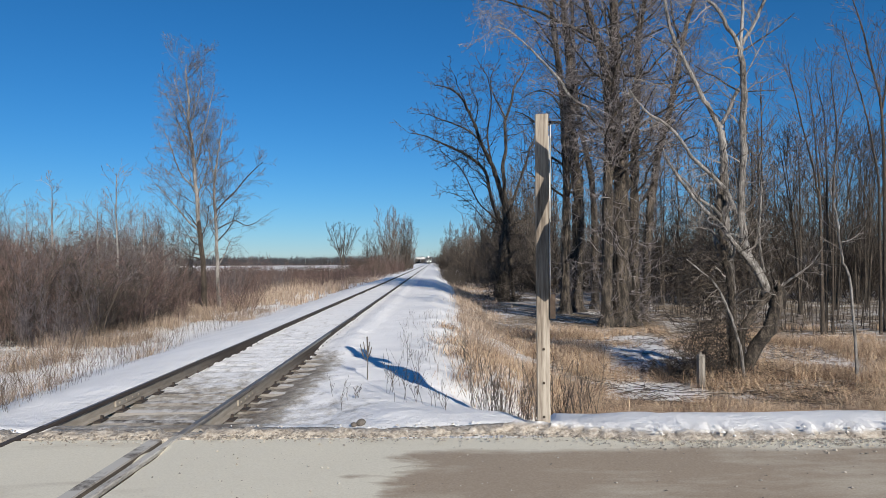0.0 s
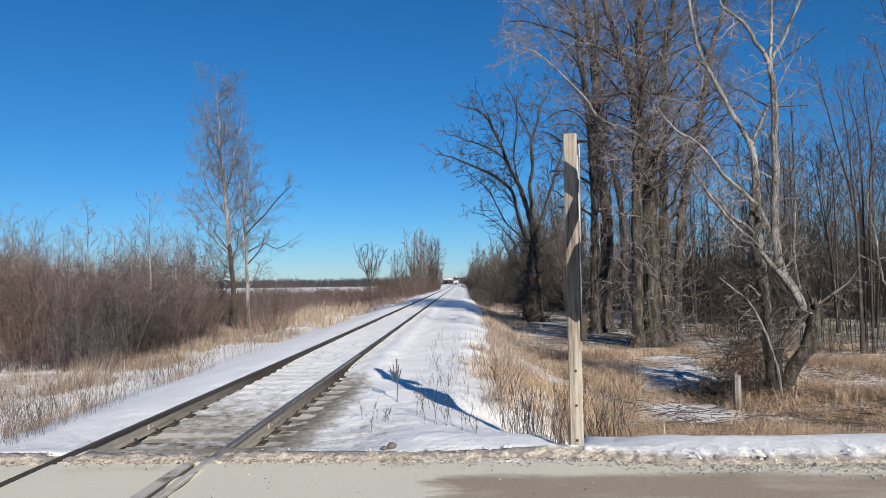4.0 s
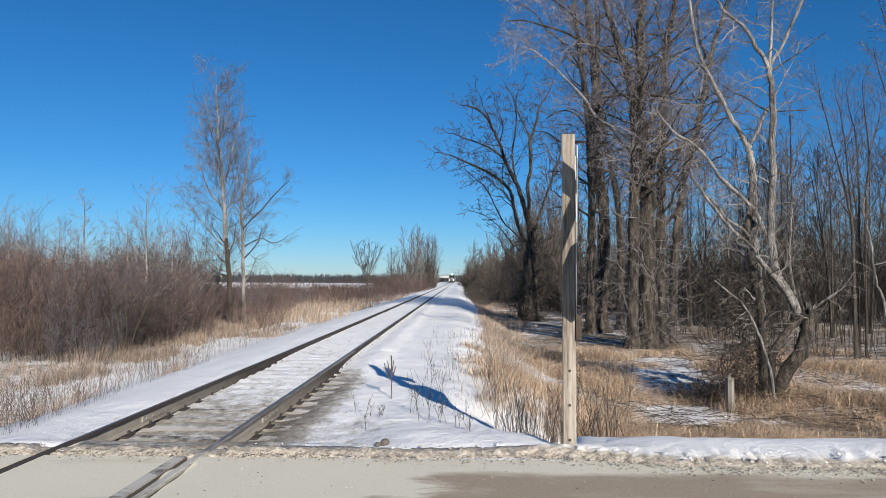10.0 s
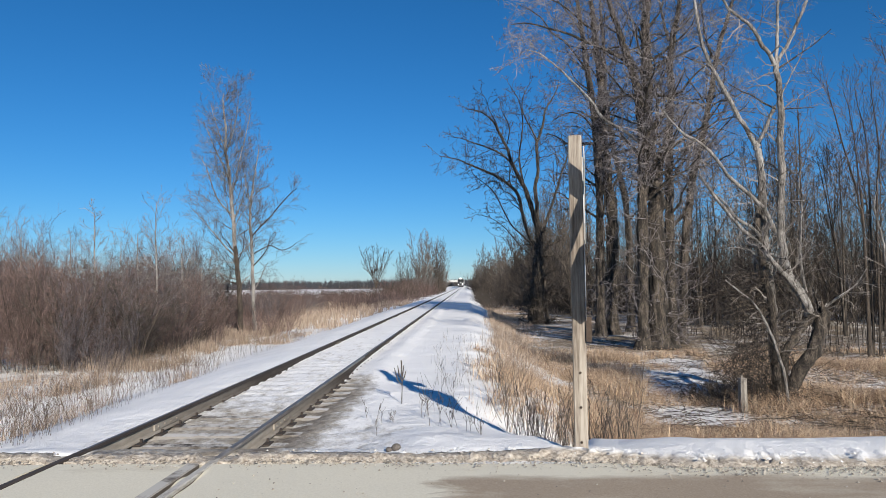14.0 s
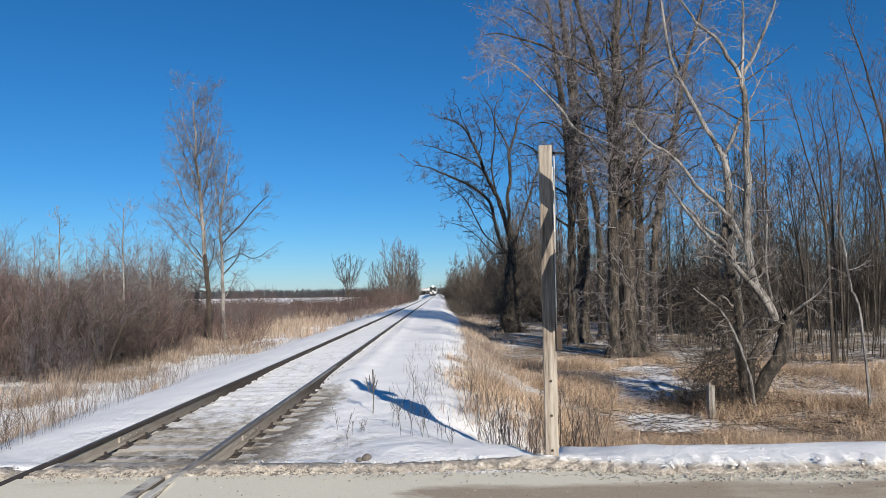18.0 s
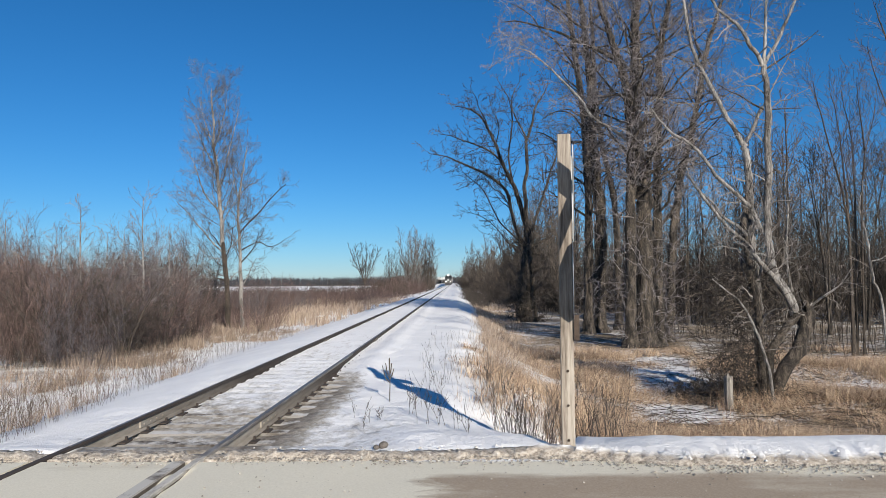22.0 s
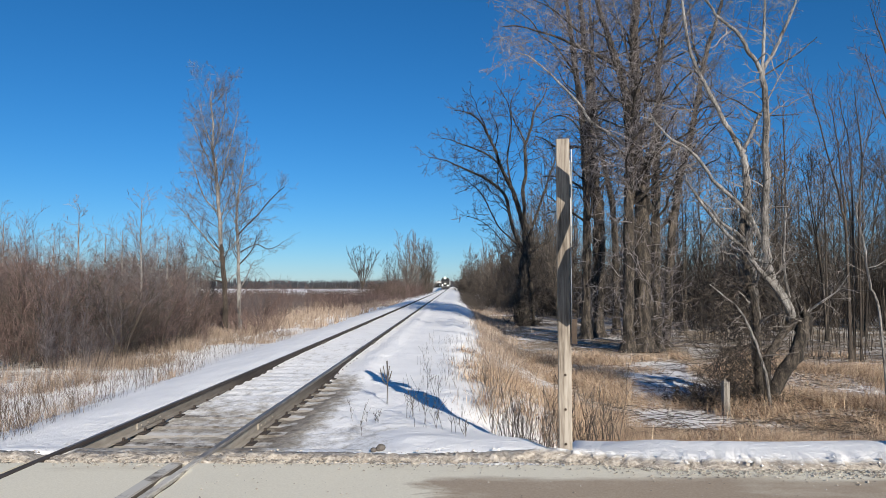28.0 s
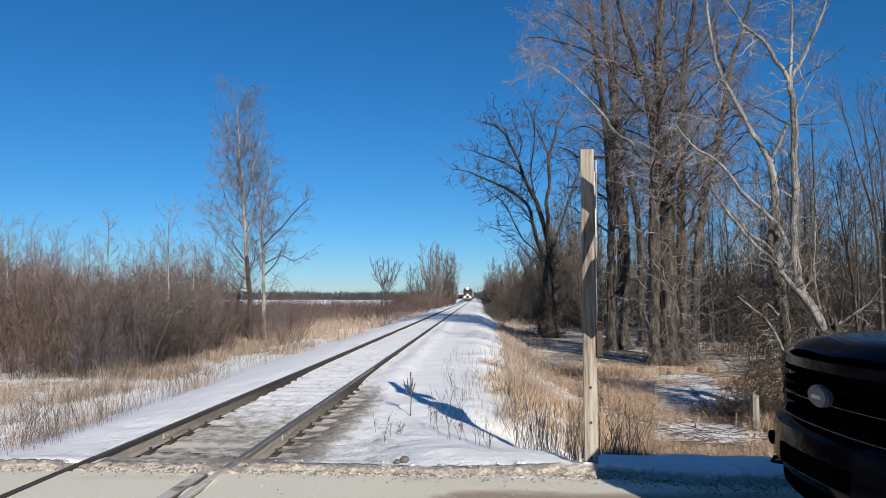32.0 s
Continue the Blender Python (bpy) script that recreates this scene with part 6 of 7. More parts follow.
def bank_material():
    m, n, l, b = material("ploughed_snow", 0.8)
    co = place(n)
    sep = n.new("ShaderNodeSeparateXYZ")
    l.new(co, sep.inputs["Vector"])
    grain = noise_node(n, l, 26.0, 7, 0.75, co, (0.7, 1, 1))
    lump = noise_node(n, l, 3.2, 5, 0.6, co)
    low = n.new("ShaderNodeMapRange")
    low.inputs["From Min"].default_value, low.inputs["From Max"].default_value = 0.075, -0.01
    l.new(sep.outputs["Z"], low.inputs["Value"])
    west = n.new("ShaderNodeMapRange")
    west.inputs["From Min"].default_value, west.inputs["From Max"].default_value = 1.6, 0.2
    l.new(sep.outputs["X"], west.inputs["Value"])
    front = n.new("ShaderNodeMapRange")
    front.inputs["From Min"].default_value, front.inputs["From Max"].default_value = EDGE + 0.42, EDGE + 0.16
    shift = n.new("ShaderNodeMapRange")
    shift.inputs["From Min"].default_value, shift.inputs["From Max"].default_value, shift.inputs["To Max"].default_value = 0.9, 2.2, 0.34
    l.new(sep.outputs["X"], shift.inputs["Value"])
    l.new(maths(n, l, "ADD", sep.outputs["Y"], shift.outputs["Result"]), front.inputs["Value"])
    low = maths(n, l, "ADD", maths(n, l, "MULTIPLY", maths(n, l, "MULTIPLY", low.outputs["Result"], front.outputs["Result"]), 0.6), maths(n, l, "MULTIPLY", maths(n, l, "MULTIPLY", west.outputs["Result"], front.outputs["Result"]), 0.4))
    fac = maths(n, l, "ADD", low, maths(n, l, "ADD", maths(n, l, "MULTIPLY", grain, 0.55), maths(n, l, "MULTIPLY", lump, 0.4)))
    dirt = maths(n, l, "MULTIPLY", maths(n, l, "SUBTRACT", fac, 0.585), 4.5, True)
    grit = ramp(n, l, grain, [(0.36, (0.17, 0.14, 0.112)), (0.52, (0.42, 0.37, 0.31)), (0.7, (0.66, 0.61, 0.54))])
    l.new(mix(n, l, dirt, snow_colour(n, l, co), grit), b.inputs["Base Color"])
    pits = noise_node(n, l, 11.0, 4, 0.6, co, (0.8, 1, 1))
    bump(n, l, b, maths(n, l, "ADD", maths(n, l, "ADD", grain, lump), maths(n, l, "MULTIPLY", pits, 1.4)), 0.7, 0.03)
    return m


build_bank()


def stone(g, rng, x, y, z, r):
    k = len(g.v)
    q = [Vector(p) for p in ((1, 0, 0), (0, 1, 0), (-1, 0, 0), (0, -1, 0), (0, 0, 1), (0, 0, -0.6))]
    a = rng.uniform(0, 6.28)
    for p in q:
        s = r * rng.uniform(0.65, 1.25)
        g.v.append((x + s * (p.x * math.cos(a) - p.y * math.sin(a)), y + s * (p.x * math.sin(a) + p.y * math.cos(a)), z + s * p.z * 0.7))
    for i in range(4):
        j = (i + 1) % 4
        g.f += [(k + i, k + j, k + 4), (k + j, k + i, k + 5)]


def build_stones():
    rng = random.Random(120)
    g = Geo()
    for i in range(5200):
        x = 7.5 - 12.5 * rng.random() ** 1.3
        if abs(abs(x - TRACK) - 0.753) < 0.2:
            continue
        y = EDGE + 0.06 - 0.34 * smooth(0.9, 2.2, x) - abs(rng.gauss(0, 0.15))
        stone(g, rng, x, y, -0.004, 0.005 + 0.011 * rng.random() ** 2)
    for i in range(420):
        x, y = rng.uniform(-2.2, 6.5), rng.uniform(4.6, EDGE)
        stone(g, rng, x, y, -0.006, 0.004 + 0.011 * rng.random() ** 3)
    solid("loose_gravel", g, M_GRAVEL, "loose stones along the gravel road's edge", "gravel", kind="stuff")
    clods, windrow = Geo(), Geo()
    for i in range(700):
        x = rng.uniform(-6.0, 2.2)
        if abs(abs(x - TRACK) - 0.753) < 0.12:
            continue
        y = EDGE + rng.uniform(-0.02, 0.3)
        stone(windrow, rng, x, y, -0.008 + 0.022 * rng.random(), 0.004 + 0.013 * rng.random() ** 2)
    solid("windrow_crumbs", windrow, M_CRUMB, "tan crumbs of gritty snow along the road edge", "snow", kind="stuff")
    for i in range(320):
        x = rng.uniform(-2.2, 8.0)
        y = EDGE - 0.3 * smooth(0.9, 2.2, x) + rng.uniform(0.0, 0.4)
        stone(clods, rng, x, y, 0.0 + 0.06 * smooth(-1.2, 1.6, x) * rng.random(), 0.006 + 0.02 * rng.random() ** 2.5)
    solid("snow_clods", clods, M_DIRTY_SNOW, "small broken lumps of dirty snow", "snow", kind="stuff")
    for x, y, r, tone in ((-0.82, 7.0, 0.034, M_ROCK), (-0.75, 7.03, 0.05, M_ROCK)):
        bm = bmesh.new()
        bmesh.ops.create_icosphere(bm, subdivisions=2, radius=r)
        for v in bm.verts:
            v.co *= 1 + 0.3 * noise.noise(v.co * 12 + Vector((x * 9, 0, 0)))
            v.co.z *= 0.75
        m = bpy.data.meshes.new("rock")
        bm.to_mesh(m)
        bm.free()
        m.materials.append(tone)
        solid("rock", m, tone, "brown fist-sized stone in the snow at the roadside", "stone", "roadside stones", at=pose(x, y, land(x, y) + r * 0.55))


build_stones()




# ---------------------------------------------------------------- weeds and a fence post
def weed(name, label, at, h, seed, stems=1, side=8, mat=None):
    rng = random.Random(seed)
    t = thing(name, label, "weed", at, 0, "dead weeds on the snow")
    for s in range(stems):
        d = Vector((rng.gauss(0, 0.16), rng.gauss(0, 0.16), 1))
        pts = bent(rng, Vector((rng.gauss(0, 0.03) * (stems > 1), rng.gauss(0, 0.03) * (stems > 1), -0.03)), d, h * rng.uniform(0.7, 1.05), 4, 0.06, 0.0)
        part("stalk", Geo().tube(pts, [0.003, 0.0028, 0.0026, 0.0023, 0.0018], 4), mat or M_WEED, t)
        g = Geo()
        for k in range(side):
            q, dd = along(pts, rng.uniform(0.35, 0.97))
            tw = bent(rng, q, side_way(rng, dd, radians(rng.uniform(20, 50))), h * rng.uniform(0.12, 0.3), 2, 0.1, 0.06)
            g.tube(tw, [0.0025, 0.0022, 0.002], 3)
            e = tw[-1]
            g.tube([e, e + Vector((0, 0, 0.012 + 0.015 * rng.random()))], [0.0035, 0.002], 4)
        if side:
            stuff(part("seed_spray", g, mat or M_WEED, t))
    return t


def build_weeds():
    rng = random.Random(140)
    # tall stalk standing over the sign's shadow
    t = thing("mullein_stalk", "tall dead brown mullein stalk with branching seed spikes", "weed", on_land(-1.03, 10.55, 0.02))
    stem = [Vector((0, 0, -0.03)), Vector((0.01, 0, 0.3)), Vector((0.0, 0, 0.68))]
    part("stalk", Geo().tube(stem, [0.008, 0.007, 0.012], 5), M_TWIG, t)
    for dx, z0, z1 in ((-0.11, 0.3, 0.56), (0.07, 0.34, 0.52), (-0.06, 0.36, 0.6), (0.035, 0.4, 0.6)):
        part("seed_spike", Geo().tube([Vector((0.005, 0, z0)), Vector((dx * 0.6, 0.02, z0 + 0.08)), Vector((dx, 0.03, z1))], [0.005, 0.01, 0.006], 5), M_TWIG, t)
    spots = [(-0.45, 10.5, 0.75), (-0.3, 11.2, 0.6), (-0.62, 9.3, 0.4), (-0.5, 8.7, 0.55), (-0.35, 8.6, 0.5), (-0.2, 8.5, 0.4), (-1.35, 9.2, 0.42), (-1.15, 8.9, 0.3), (-1.0, 9.1, 0.25), (-1.1, 8.2, 0.25),
             (-0.05, 8.2, 0.3), (0.12, 7.9, 0.22), (-0.15, 12.5, 0.6), (0.1, 13.2, 0.65), (0.3, 14.3, 0.7), (0.35, 11.3, 0.6), (0.5, 12.8, 0.7)]
    for i, (x, y, h) in enumerate(spots):
        weed("dead_weed", "thin dead brown weed standing in the snow", on_land(x, y, 0.02), h, 150 + i, 1 + i % 3, 5, M_TWIG)
    # dark stems on the bank below the post, and thin stems through the snow on the other side
    g = Geo()
    for i in range(230):
        y = 8.1 + 3.6 * rng.random() ** 1.6
        x = 0.65 + rng.random() ** 1.1 * 1.35 - 0.08 * (y - 8)
        h = rng.uniform(0.25, 0.85)
        pts = bent(rng, Vector((x, y, land(x, y) - 0.03)), Vector((rng.gauss(0, 0.18), rng.gauss(0, 0.18), 1)), h, 3, 0.08, 0.0)
        g.tube(pts, [0.0045, 0.004, 0.003, 0.002], 3)
        for k in range(3):
            q, dd = along(pts, rng.uniform(0.3, 0.95))
            g.tube(bent(rng, q, side_way(rng, dd, radians(rng.uniform(15, 45))), h * rng.uniform(0.15, 0.4), 2, 0.08, 0.03), [0.003, 0.0025, 0.0015], 3)
    for i in range(110):
        y = 9.0 + 11 * rng.random() ** 1.3
        x = 1.8 + 0.5 * y * rng.random()
        h = rng.uniform(0.25, 0.75)
        pts = bent(rng, Vector((x, y, land(x, y) - 0.03)), Vector((rng.gauss(0, 0.35), rng.gauss(0, 0.35), 1)), h, 3, 0.15, 0.0)
        g.tube(pts, [0.004, 0.0035, 0.003, 0.002], 3)
        for k in range(2):
            q, dd = along(pts, rng.uniform(0.3, 0.95))
            g.tube([q, q + side_way(rng, dd, radians(rng.uniform(20, 50))) * h * 0.25], [0.003, 0.002], 3)
    solid("ditch_weeds", g, M_TWIG, "thicket of thin dark dead stems below the post", "weeds", kind="stuff")
    g = Geo()
    for i in range(2300):
        y = 8.0 + 24 * rng.random() ** 1.4
        x = TRACK - 1.05 - 0.11 * min(y, 24) - 4.8 * rng.random() ** 1.15
        if noise.noise(Vector((x * 0.3, y * 0.22, 9))) < rng.uniform(-0.3, 0.3):
            continue
        h = rng.uniform(0.2, 0.75)
        pts = bent(rng, Vector((x, y, land(x, y) - 0.03)), Vector((rng.gauss(0, 0.16), rng.gauss(0, 0.16), 1)), h, 2, 0.09, 0.0)
        g.tube(pts, [0.0022, 0.002, 0.0015], 3)
        for k in range(3):
            q, dd = along(pts, rng.uniform(0.4, 0.95))
            g.tube([q, q + side_way(rng, dd, radians(rng.uniform(20, 45))) * h * rng.uniform(0.15, 0.35)], [0.0024, 0.0016], 3)
    solid("shoulder_weeds", g, M_WEED, "thin brown weed stems in snow beyond the rails", "weeds", kind="stuff")
    g = Geo()
    for i in range(170):
        x, y = rng.uniform(-0.9, 0.8), rng.uniform(9.5, 24)
        h = rng.uniform(0.1, 0.4)
        p = Vector((x, y, land(x, y) - 0.02))
        pts = bent(rng, p, Vector((rng.gauss(0, 0.25), rng.gauss(0, 0.25), 1)), h, 2, 0.1, 0)
        g.tube(pts, [0.003, 0.0025, 0.002], 3)
    solid("snow_stubble", g, M_WEED, "short dead stems poking through shoulder snow", "weeds", kind="stuff")


build_weeds()


def build_litter():
    """Fallen sticks and bark lying over the snow under the trees."""
    rng, g = random.Random(165), Geo()
    for i in range(2600):
        y = 13.5 + 26 * rng.random() ** 1.3
        x = 0.14 * y + 0.55 * y * rng.random()
        a, ln = rng.uniform(0, 6.28), rng.uniform(0.1, 0.8)
        p = Vector((x, y, land(x, y) + rng.uniform(0.0, 0.04)))
        q = Vector((math.cos(a) * ln, math.sin(a) * ln, rng.uniform(-0.02, 0.1)))
        g.tube([p, p + q * 0.5 + Vector((0, 0, rng.uniform(-0.01, 0.05))), p + q], [0.008, 0.007, 0.004], 3)
    solid("fallen_sticks", g, M_DARKTWIG, "dark fallen sticks lying over snow under trees", "sticks", kind="stuff")


build_litter()


def build_fence_post():
    x, y = 6.15, 15.7
    rng = random.Random(170)
    out = [(0.1 * (1 + 0.18 * rng.uniform(-1, 1)) * math.cos(i * 0.785), 0.1 * (1 + 0.18 * rng.uniform(-1, 1)) * math.sin(i * 0.785)) for i in range(8)]
    t = thing("fence_post", "weathered grey wooden fence post with a split top", "post", on_land(x, y, 0.1), 4)
    part("post", Geo().prism(out, 2, 0, 0.86, 0.015), M_GREYWOOD, t)
    for k in range(3):
        part("splinter", Geo().box((rng.uniform(-0.06, 0.06), rng.uniform(-0.05, 0.05), 0.88), (0.04, 0.03, 0.1), None, 0.4), M_GREYWOOD, t)


build_fence_post()


# ---------------------------------------------------------------- the train far down the line
M_BLACKPAINT = varied("black_locomotive_paint", [(0.3, (0.003, 0.003, 0.0035)), (0.7, (0.009, 0.009, 0.0095))], 0.8, 0.5, bump_by=0)
M_WHITEPAINT = varied("white_paint", [(0.3, (0.42, 0.42, 0.41)), (0.7, (0.6, 0.59, 0.58))], 0.7, 0.5, bump_by=0)
M_GREYPAINT = varied("grey_freight_car_paint", [(0.3, (0.14, 0.14, 0.14)), (0.7, (0.27, 0.27, 0.265))], 0.7, 0.6, bump_by=0)
M_GLASS = plain("dark_glass", (0.015, 0.02, 0.025), 0.06)
M_LAMP = plain("headlight_glow", (1.0, 0.97, 0.88), 0.3, emit=9)
M_UNDER = plain("grimy_underframe", (0.03, 0.027, 0.024), 0.8)


def wheel_pairs(t, ys):
    for y in ys:
        for s in (-1, 1):
            part("wheel", Geo().disc((s * 0.753, y, 0.46), 0.46, 0, 0.12, 14), M_UNDER, t)


def build_locomotive():
    t = thing("locomotive", "black and white diesel locomotive with bright headlights", "locomotive", (TRACK, 405, 0))
    part("pilot", Geo().prism([(-1.45, 0.15), (1.45, 0.15), (1.5, 1.25), (-1.5, 1.25)], 1, 0.0, 0.35, 0.04), M_BLACKPAINT, t, "black snowplough pilot")
    part("pilot_stripe", Geo().box((0, -0.012, 0.95), (2.7, 0.02, 0.26)), M_GREYPAINT, t, "grey stripe across the pilot")
    part("platform", Geo().box((0, 9.0, 1.42), (3.05, 17.6, 0.32)), M_BLACKPAINT, t)
    part("nose", Geo().prism([(-0.95, 1.58), (0.95, 1.58), (0.95, 2.75), (0.7, 3.0), (-0.7, 3.0), (-0.95, 2.75)], 1, 0.9, 2.6, 0.06), M_BLACKPAINT, t)
    part("nose_panel", Geo().box((0, 0.885, 2.2), (0.8, 0.02, 0.6)), M_WHITEPAINT, t, "white panel on the nose")
    part("cab", Geo().prism([(-1.5, 1.58), (1.5, 1.58), (1.5, 3.75), (1.1, 4.35), (0.5, 4.55), (-0.5, 4.55), (-1.1, 4.35), (-1.5, 3.75)], 1, 2.6, 4.9, 0.05), M_BLACKPAINT, t)
    for x in (-1.0, -0.36, 0.36, 1.0):
        part("windshield", Geo().box((x, 2.59, 3.5), (0.5, 0.02, 0.55)), M_GLASS, t, "dark cab window")
    for x in (-1.18, 1.18):
        part("cab_panel", Geo().box((x, 2.588, 2.5), (0.5, 0.02, 1.1)), M_BLACKPAINT, t, "black cab front panel")
    part("number_board", Geo().box((0, 2.57, 4.0), (1.0, 0.05, 0.2)), M_GREYPAINT, t, "plain lit number board")
    part("long_hood", Geo().prism([(-0.9, 1.58), (0.9, 1.58), (0.9, 4.1), (0.7, 4.35), (-0.7, 4.35), (-0.9, 4.1)], 1, 4.9, 17.2, 0.05), M_BLACKPAINT, t)
    for y in (7, 9.5, 14):
        part("roof_fan", Geo().disc((0, y, 4.4), 0.6, 2, 0.18, 12), M_UNDER, t)
    for x in (-0.12, 0.12):
        part("headlight", Geo().disc((x, 2.53, 4.3), 0.17, 1, 0.06), M_LAMP, t, "bright upper headlight")
    for x in (-0.97, 0.97):
        part("ditch_light", Geo().disc((x, -0.03, 1.5), 0.2, 1, 0.06), M_LAMP, t, "bright ditch light")
    for x in (-1.48, 1.48):
        g = Geo()
        for y in (0.3, 1.4, 5.5, 8, 10.5, 13, 15.5, 17.4):
            g.box((x, y, 2.1), (0.04, 0.04, 1.05))
        g.box((x, 9, 2.62), (0.04, 17.2, 0.04))
        part("handrail", g, M_WHITEPAINT, t, "white painted handrail")
    part("fuel_tank", Geo().prism([(-1.3, 0.4), (1.3, 0.4), (1.4, 1.2), (-1.4, 1.2)], 1, 6.5, 11), M_UNDER, t)
    part("coupler", Geo().box((0, -0.15, 0.85), (0.3, 0.5, 0.35)), M_UNDER, t)
    for y in (3.2, 14.3):
        part("bogie", Geo().box((0, y, 0.75), (2.3, 3.6, 0.5)), M_UNDER, t)
    wheel_pairs(t, (2.0, 3.2, 4.4, 13.1, 14.3, 15.5))
    return t


def build_car(label, at, mat, group, dark_end=False):
    t = thing("freight_car", label, "freight car", at, 0, group)
    if dark_end:
        part("end_sheet", Geo().prism([(-1.2, 1.15), (1.2, 1.15), (1.5, 1.9), (1.5, 2.9), (-1.5, 2.9), (-1.5, 1.9)], 1, 0.84, 0.9), M_UNDER, t, "dark grimy lower end")
    part("body", Geo().prism([(-1.2, 1.1), (1.2, 1.1), (1.55, 1.9), (1.55, 3.9), (1.1, 4.4), (-1.1, 4.4), (-1.55, 3.9), (-1.55, 1.9)], 1, 0.9, 15.5, 0.05), mat, t)
    part("sill", Geo().box((0, 8.2, 1.0), (2.6, 16.0, 0.25)), M_UNDER, t)
    part("running_board", Geo().box((0, 8.2, 4.46), (1.0, 15.0, 0.06)), M_UNDER, t)
    for x in (-1.0, 1.0):
        g = Geo()
        for s in (-0.22, 0.22):
            g.box((x + s, 0.86, 2.7), (0.04, 0.04, 3.2))
        for k in range(8):
            g.box((x, 0.86, 1.3 + 0.4 * k), (0.44, 0.03, 0.03))
        part("ladder", g, M_UNDER, t)
    for y in (2.2, 14.2):
        part("bogie", Geo().box((0, y, 0.65), (2.2, 2.2, 0.4)), M_UNDER, t)
    wheel_pairs(t, (1.4, 3.0, 13.4, 15.0))
    part("coupler", Geo().box((0, 0.4, 0.85), (0.3, 1.0, 0.3)), M_UNDER, t)
    return t


LOCO = build_locomotive()
CARS = [build_car("grey covered freight car in the moving train", (TRACK, 424 + 17 * k, 0), M_GREYPAINT, "moving train") for k in range(1)]
CARS += [copy_thing(CARS[0], pose(TRACK, 424 + 17 * k, 0)) for k in range(1, 7)]


def build_siding():
    """Cars standing on sidings beside the line."""
    for k, x in enumerate((-7.6, -11.2)):
        t = thing("siding_track", "short siding track in snow beside the line", "railway track", (x, 0, 0), 0, "sidings", "structure")
        for s in (-1, 1):
            part("rail", Geo().box((s * 0.753, 475, -0.08), (0.07, 70, 0.16)), M_STEEL, t)
        build_car("white freight car standing on a siding", (x, 456 + 14 * k, 0), M_WHITEPAINT, "standing cars", True)


build_siding()


# ---------------------------------------------------------------- the pickup truck on the road
def paint_material():
    m, n, l, b = material("dark_blue_car_paint", 0.28)
    co = obj(n)
    dust = noise_node(n, l, 3.0, 6, 0.6, co)
    l.new(ramp(n, l, dust, [(0.35, (0.0007, 0.0012, 0.0035)), (0.7, (0.0014, 0.0026, 0.007))]), b.inputs["Base Color"])
    l.new(ramp(n, l, dust, [(0.3, (0.05, 0.05, 0.05)), (0.8, (0.16, 0.16, 0.16))]), b.inputs["Roughness"])
    b.inputs["Coat Weight"].default_value, b.inputs["Coat Roughness"].default_value = 0.02, 0.04
    b.inputs["Specular IOR Level"].default_value = 0.03
    return m


M_PAINT = paint_material()
M_BLACKPLASTIC = varied("black_plastic", [(0.3, (0.001, 0.001, 0.0012)), (0.7, (0.003, 0.003, 0.0034))], 8.0, 0.45, bump_by=0)
M_BLACKPLASTIC.node_tree.nodes["Principled BSDF"].inputs["Specular IOR Level"].default_value = 0.0
M_DARKCHROME = varied("grimy_dark_chrome", [(0.3, (0.1, 0.1, 0.11)), (0.7, (0.2, 0.2, 0.21))], 5.0, 0.25, 1.0, bump_by=0)
M_DULLTRIM = varied("dull_trim", [(0.3, (0.05, 0.05, 0.055)), (0.7, (0.1, 0.1, 0.11))], 6.0, 0.4, bump_by=0)
M_TYRE = varied("tyre_rubber", [(0.3, (0.012, 0.012, 0.012)), (0.7, (0.035, 0.034, 0.033))], 9.0, 0.85, bump_by=0.3)
M_LENS = plain("smoked_lens", (0.02, 0.022, 0.026), 0.1)
M_AMBER = plain("amber_lens", (0.6, 0.2, 0.02), 0.2)


def shell(g, sections):
    """Skins a row of closed outlines, each a list of (x, y, z) of equal length."""
    k, n = len(g.v), len(sections[0])
    for s in sections:
        g.v += s
    for r in range(len(sections) - 1):
        for i in range(n):
            j = (i + 1) % n
            g.f.append((k + r * n + i, k + r * n + j, k + (r + 1) * n + j, k + (r + 1) * n + i))
    g.f.append(tuple(range(k + n - 1, k - 1, -1)))
    g.f.append(tuple(range(k + (len(sections) - 1) * n, k + len(sections) * n)))
    return g


def bow(y, half, depth):
    """How far a bowed front falls back away from its middle."""
    return depth * (abs(y) / half) ** 2.2


def bowed_bar(z0, z1, half, x0, depth, thick, n=14, taper=0.0):
    """A horizontal bar that follows the bowed front."""
    secs = []
    for i in range(n + 1):
        y = -half + 2 * half * i / n
        x = x0 + bow(y, half, depth)
        e = taper * (abs(y) / half) ** 3
        secs.append([(x, y, z0 + e), (x - thick * 0.0, y, z1 - e), (x + thick, y, z1 - e), (x + thick, y, z0 + e)])
    return shell(Geo(), secs)


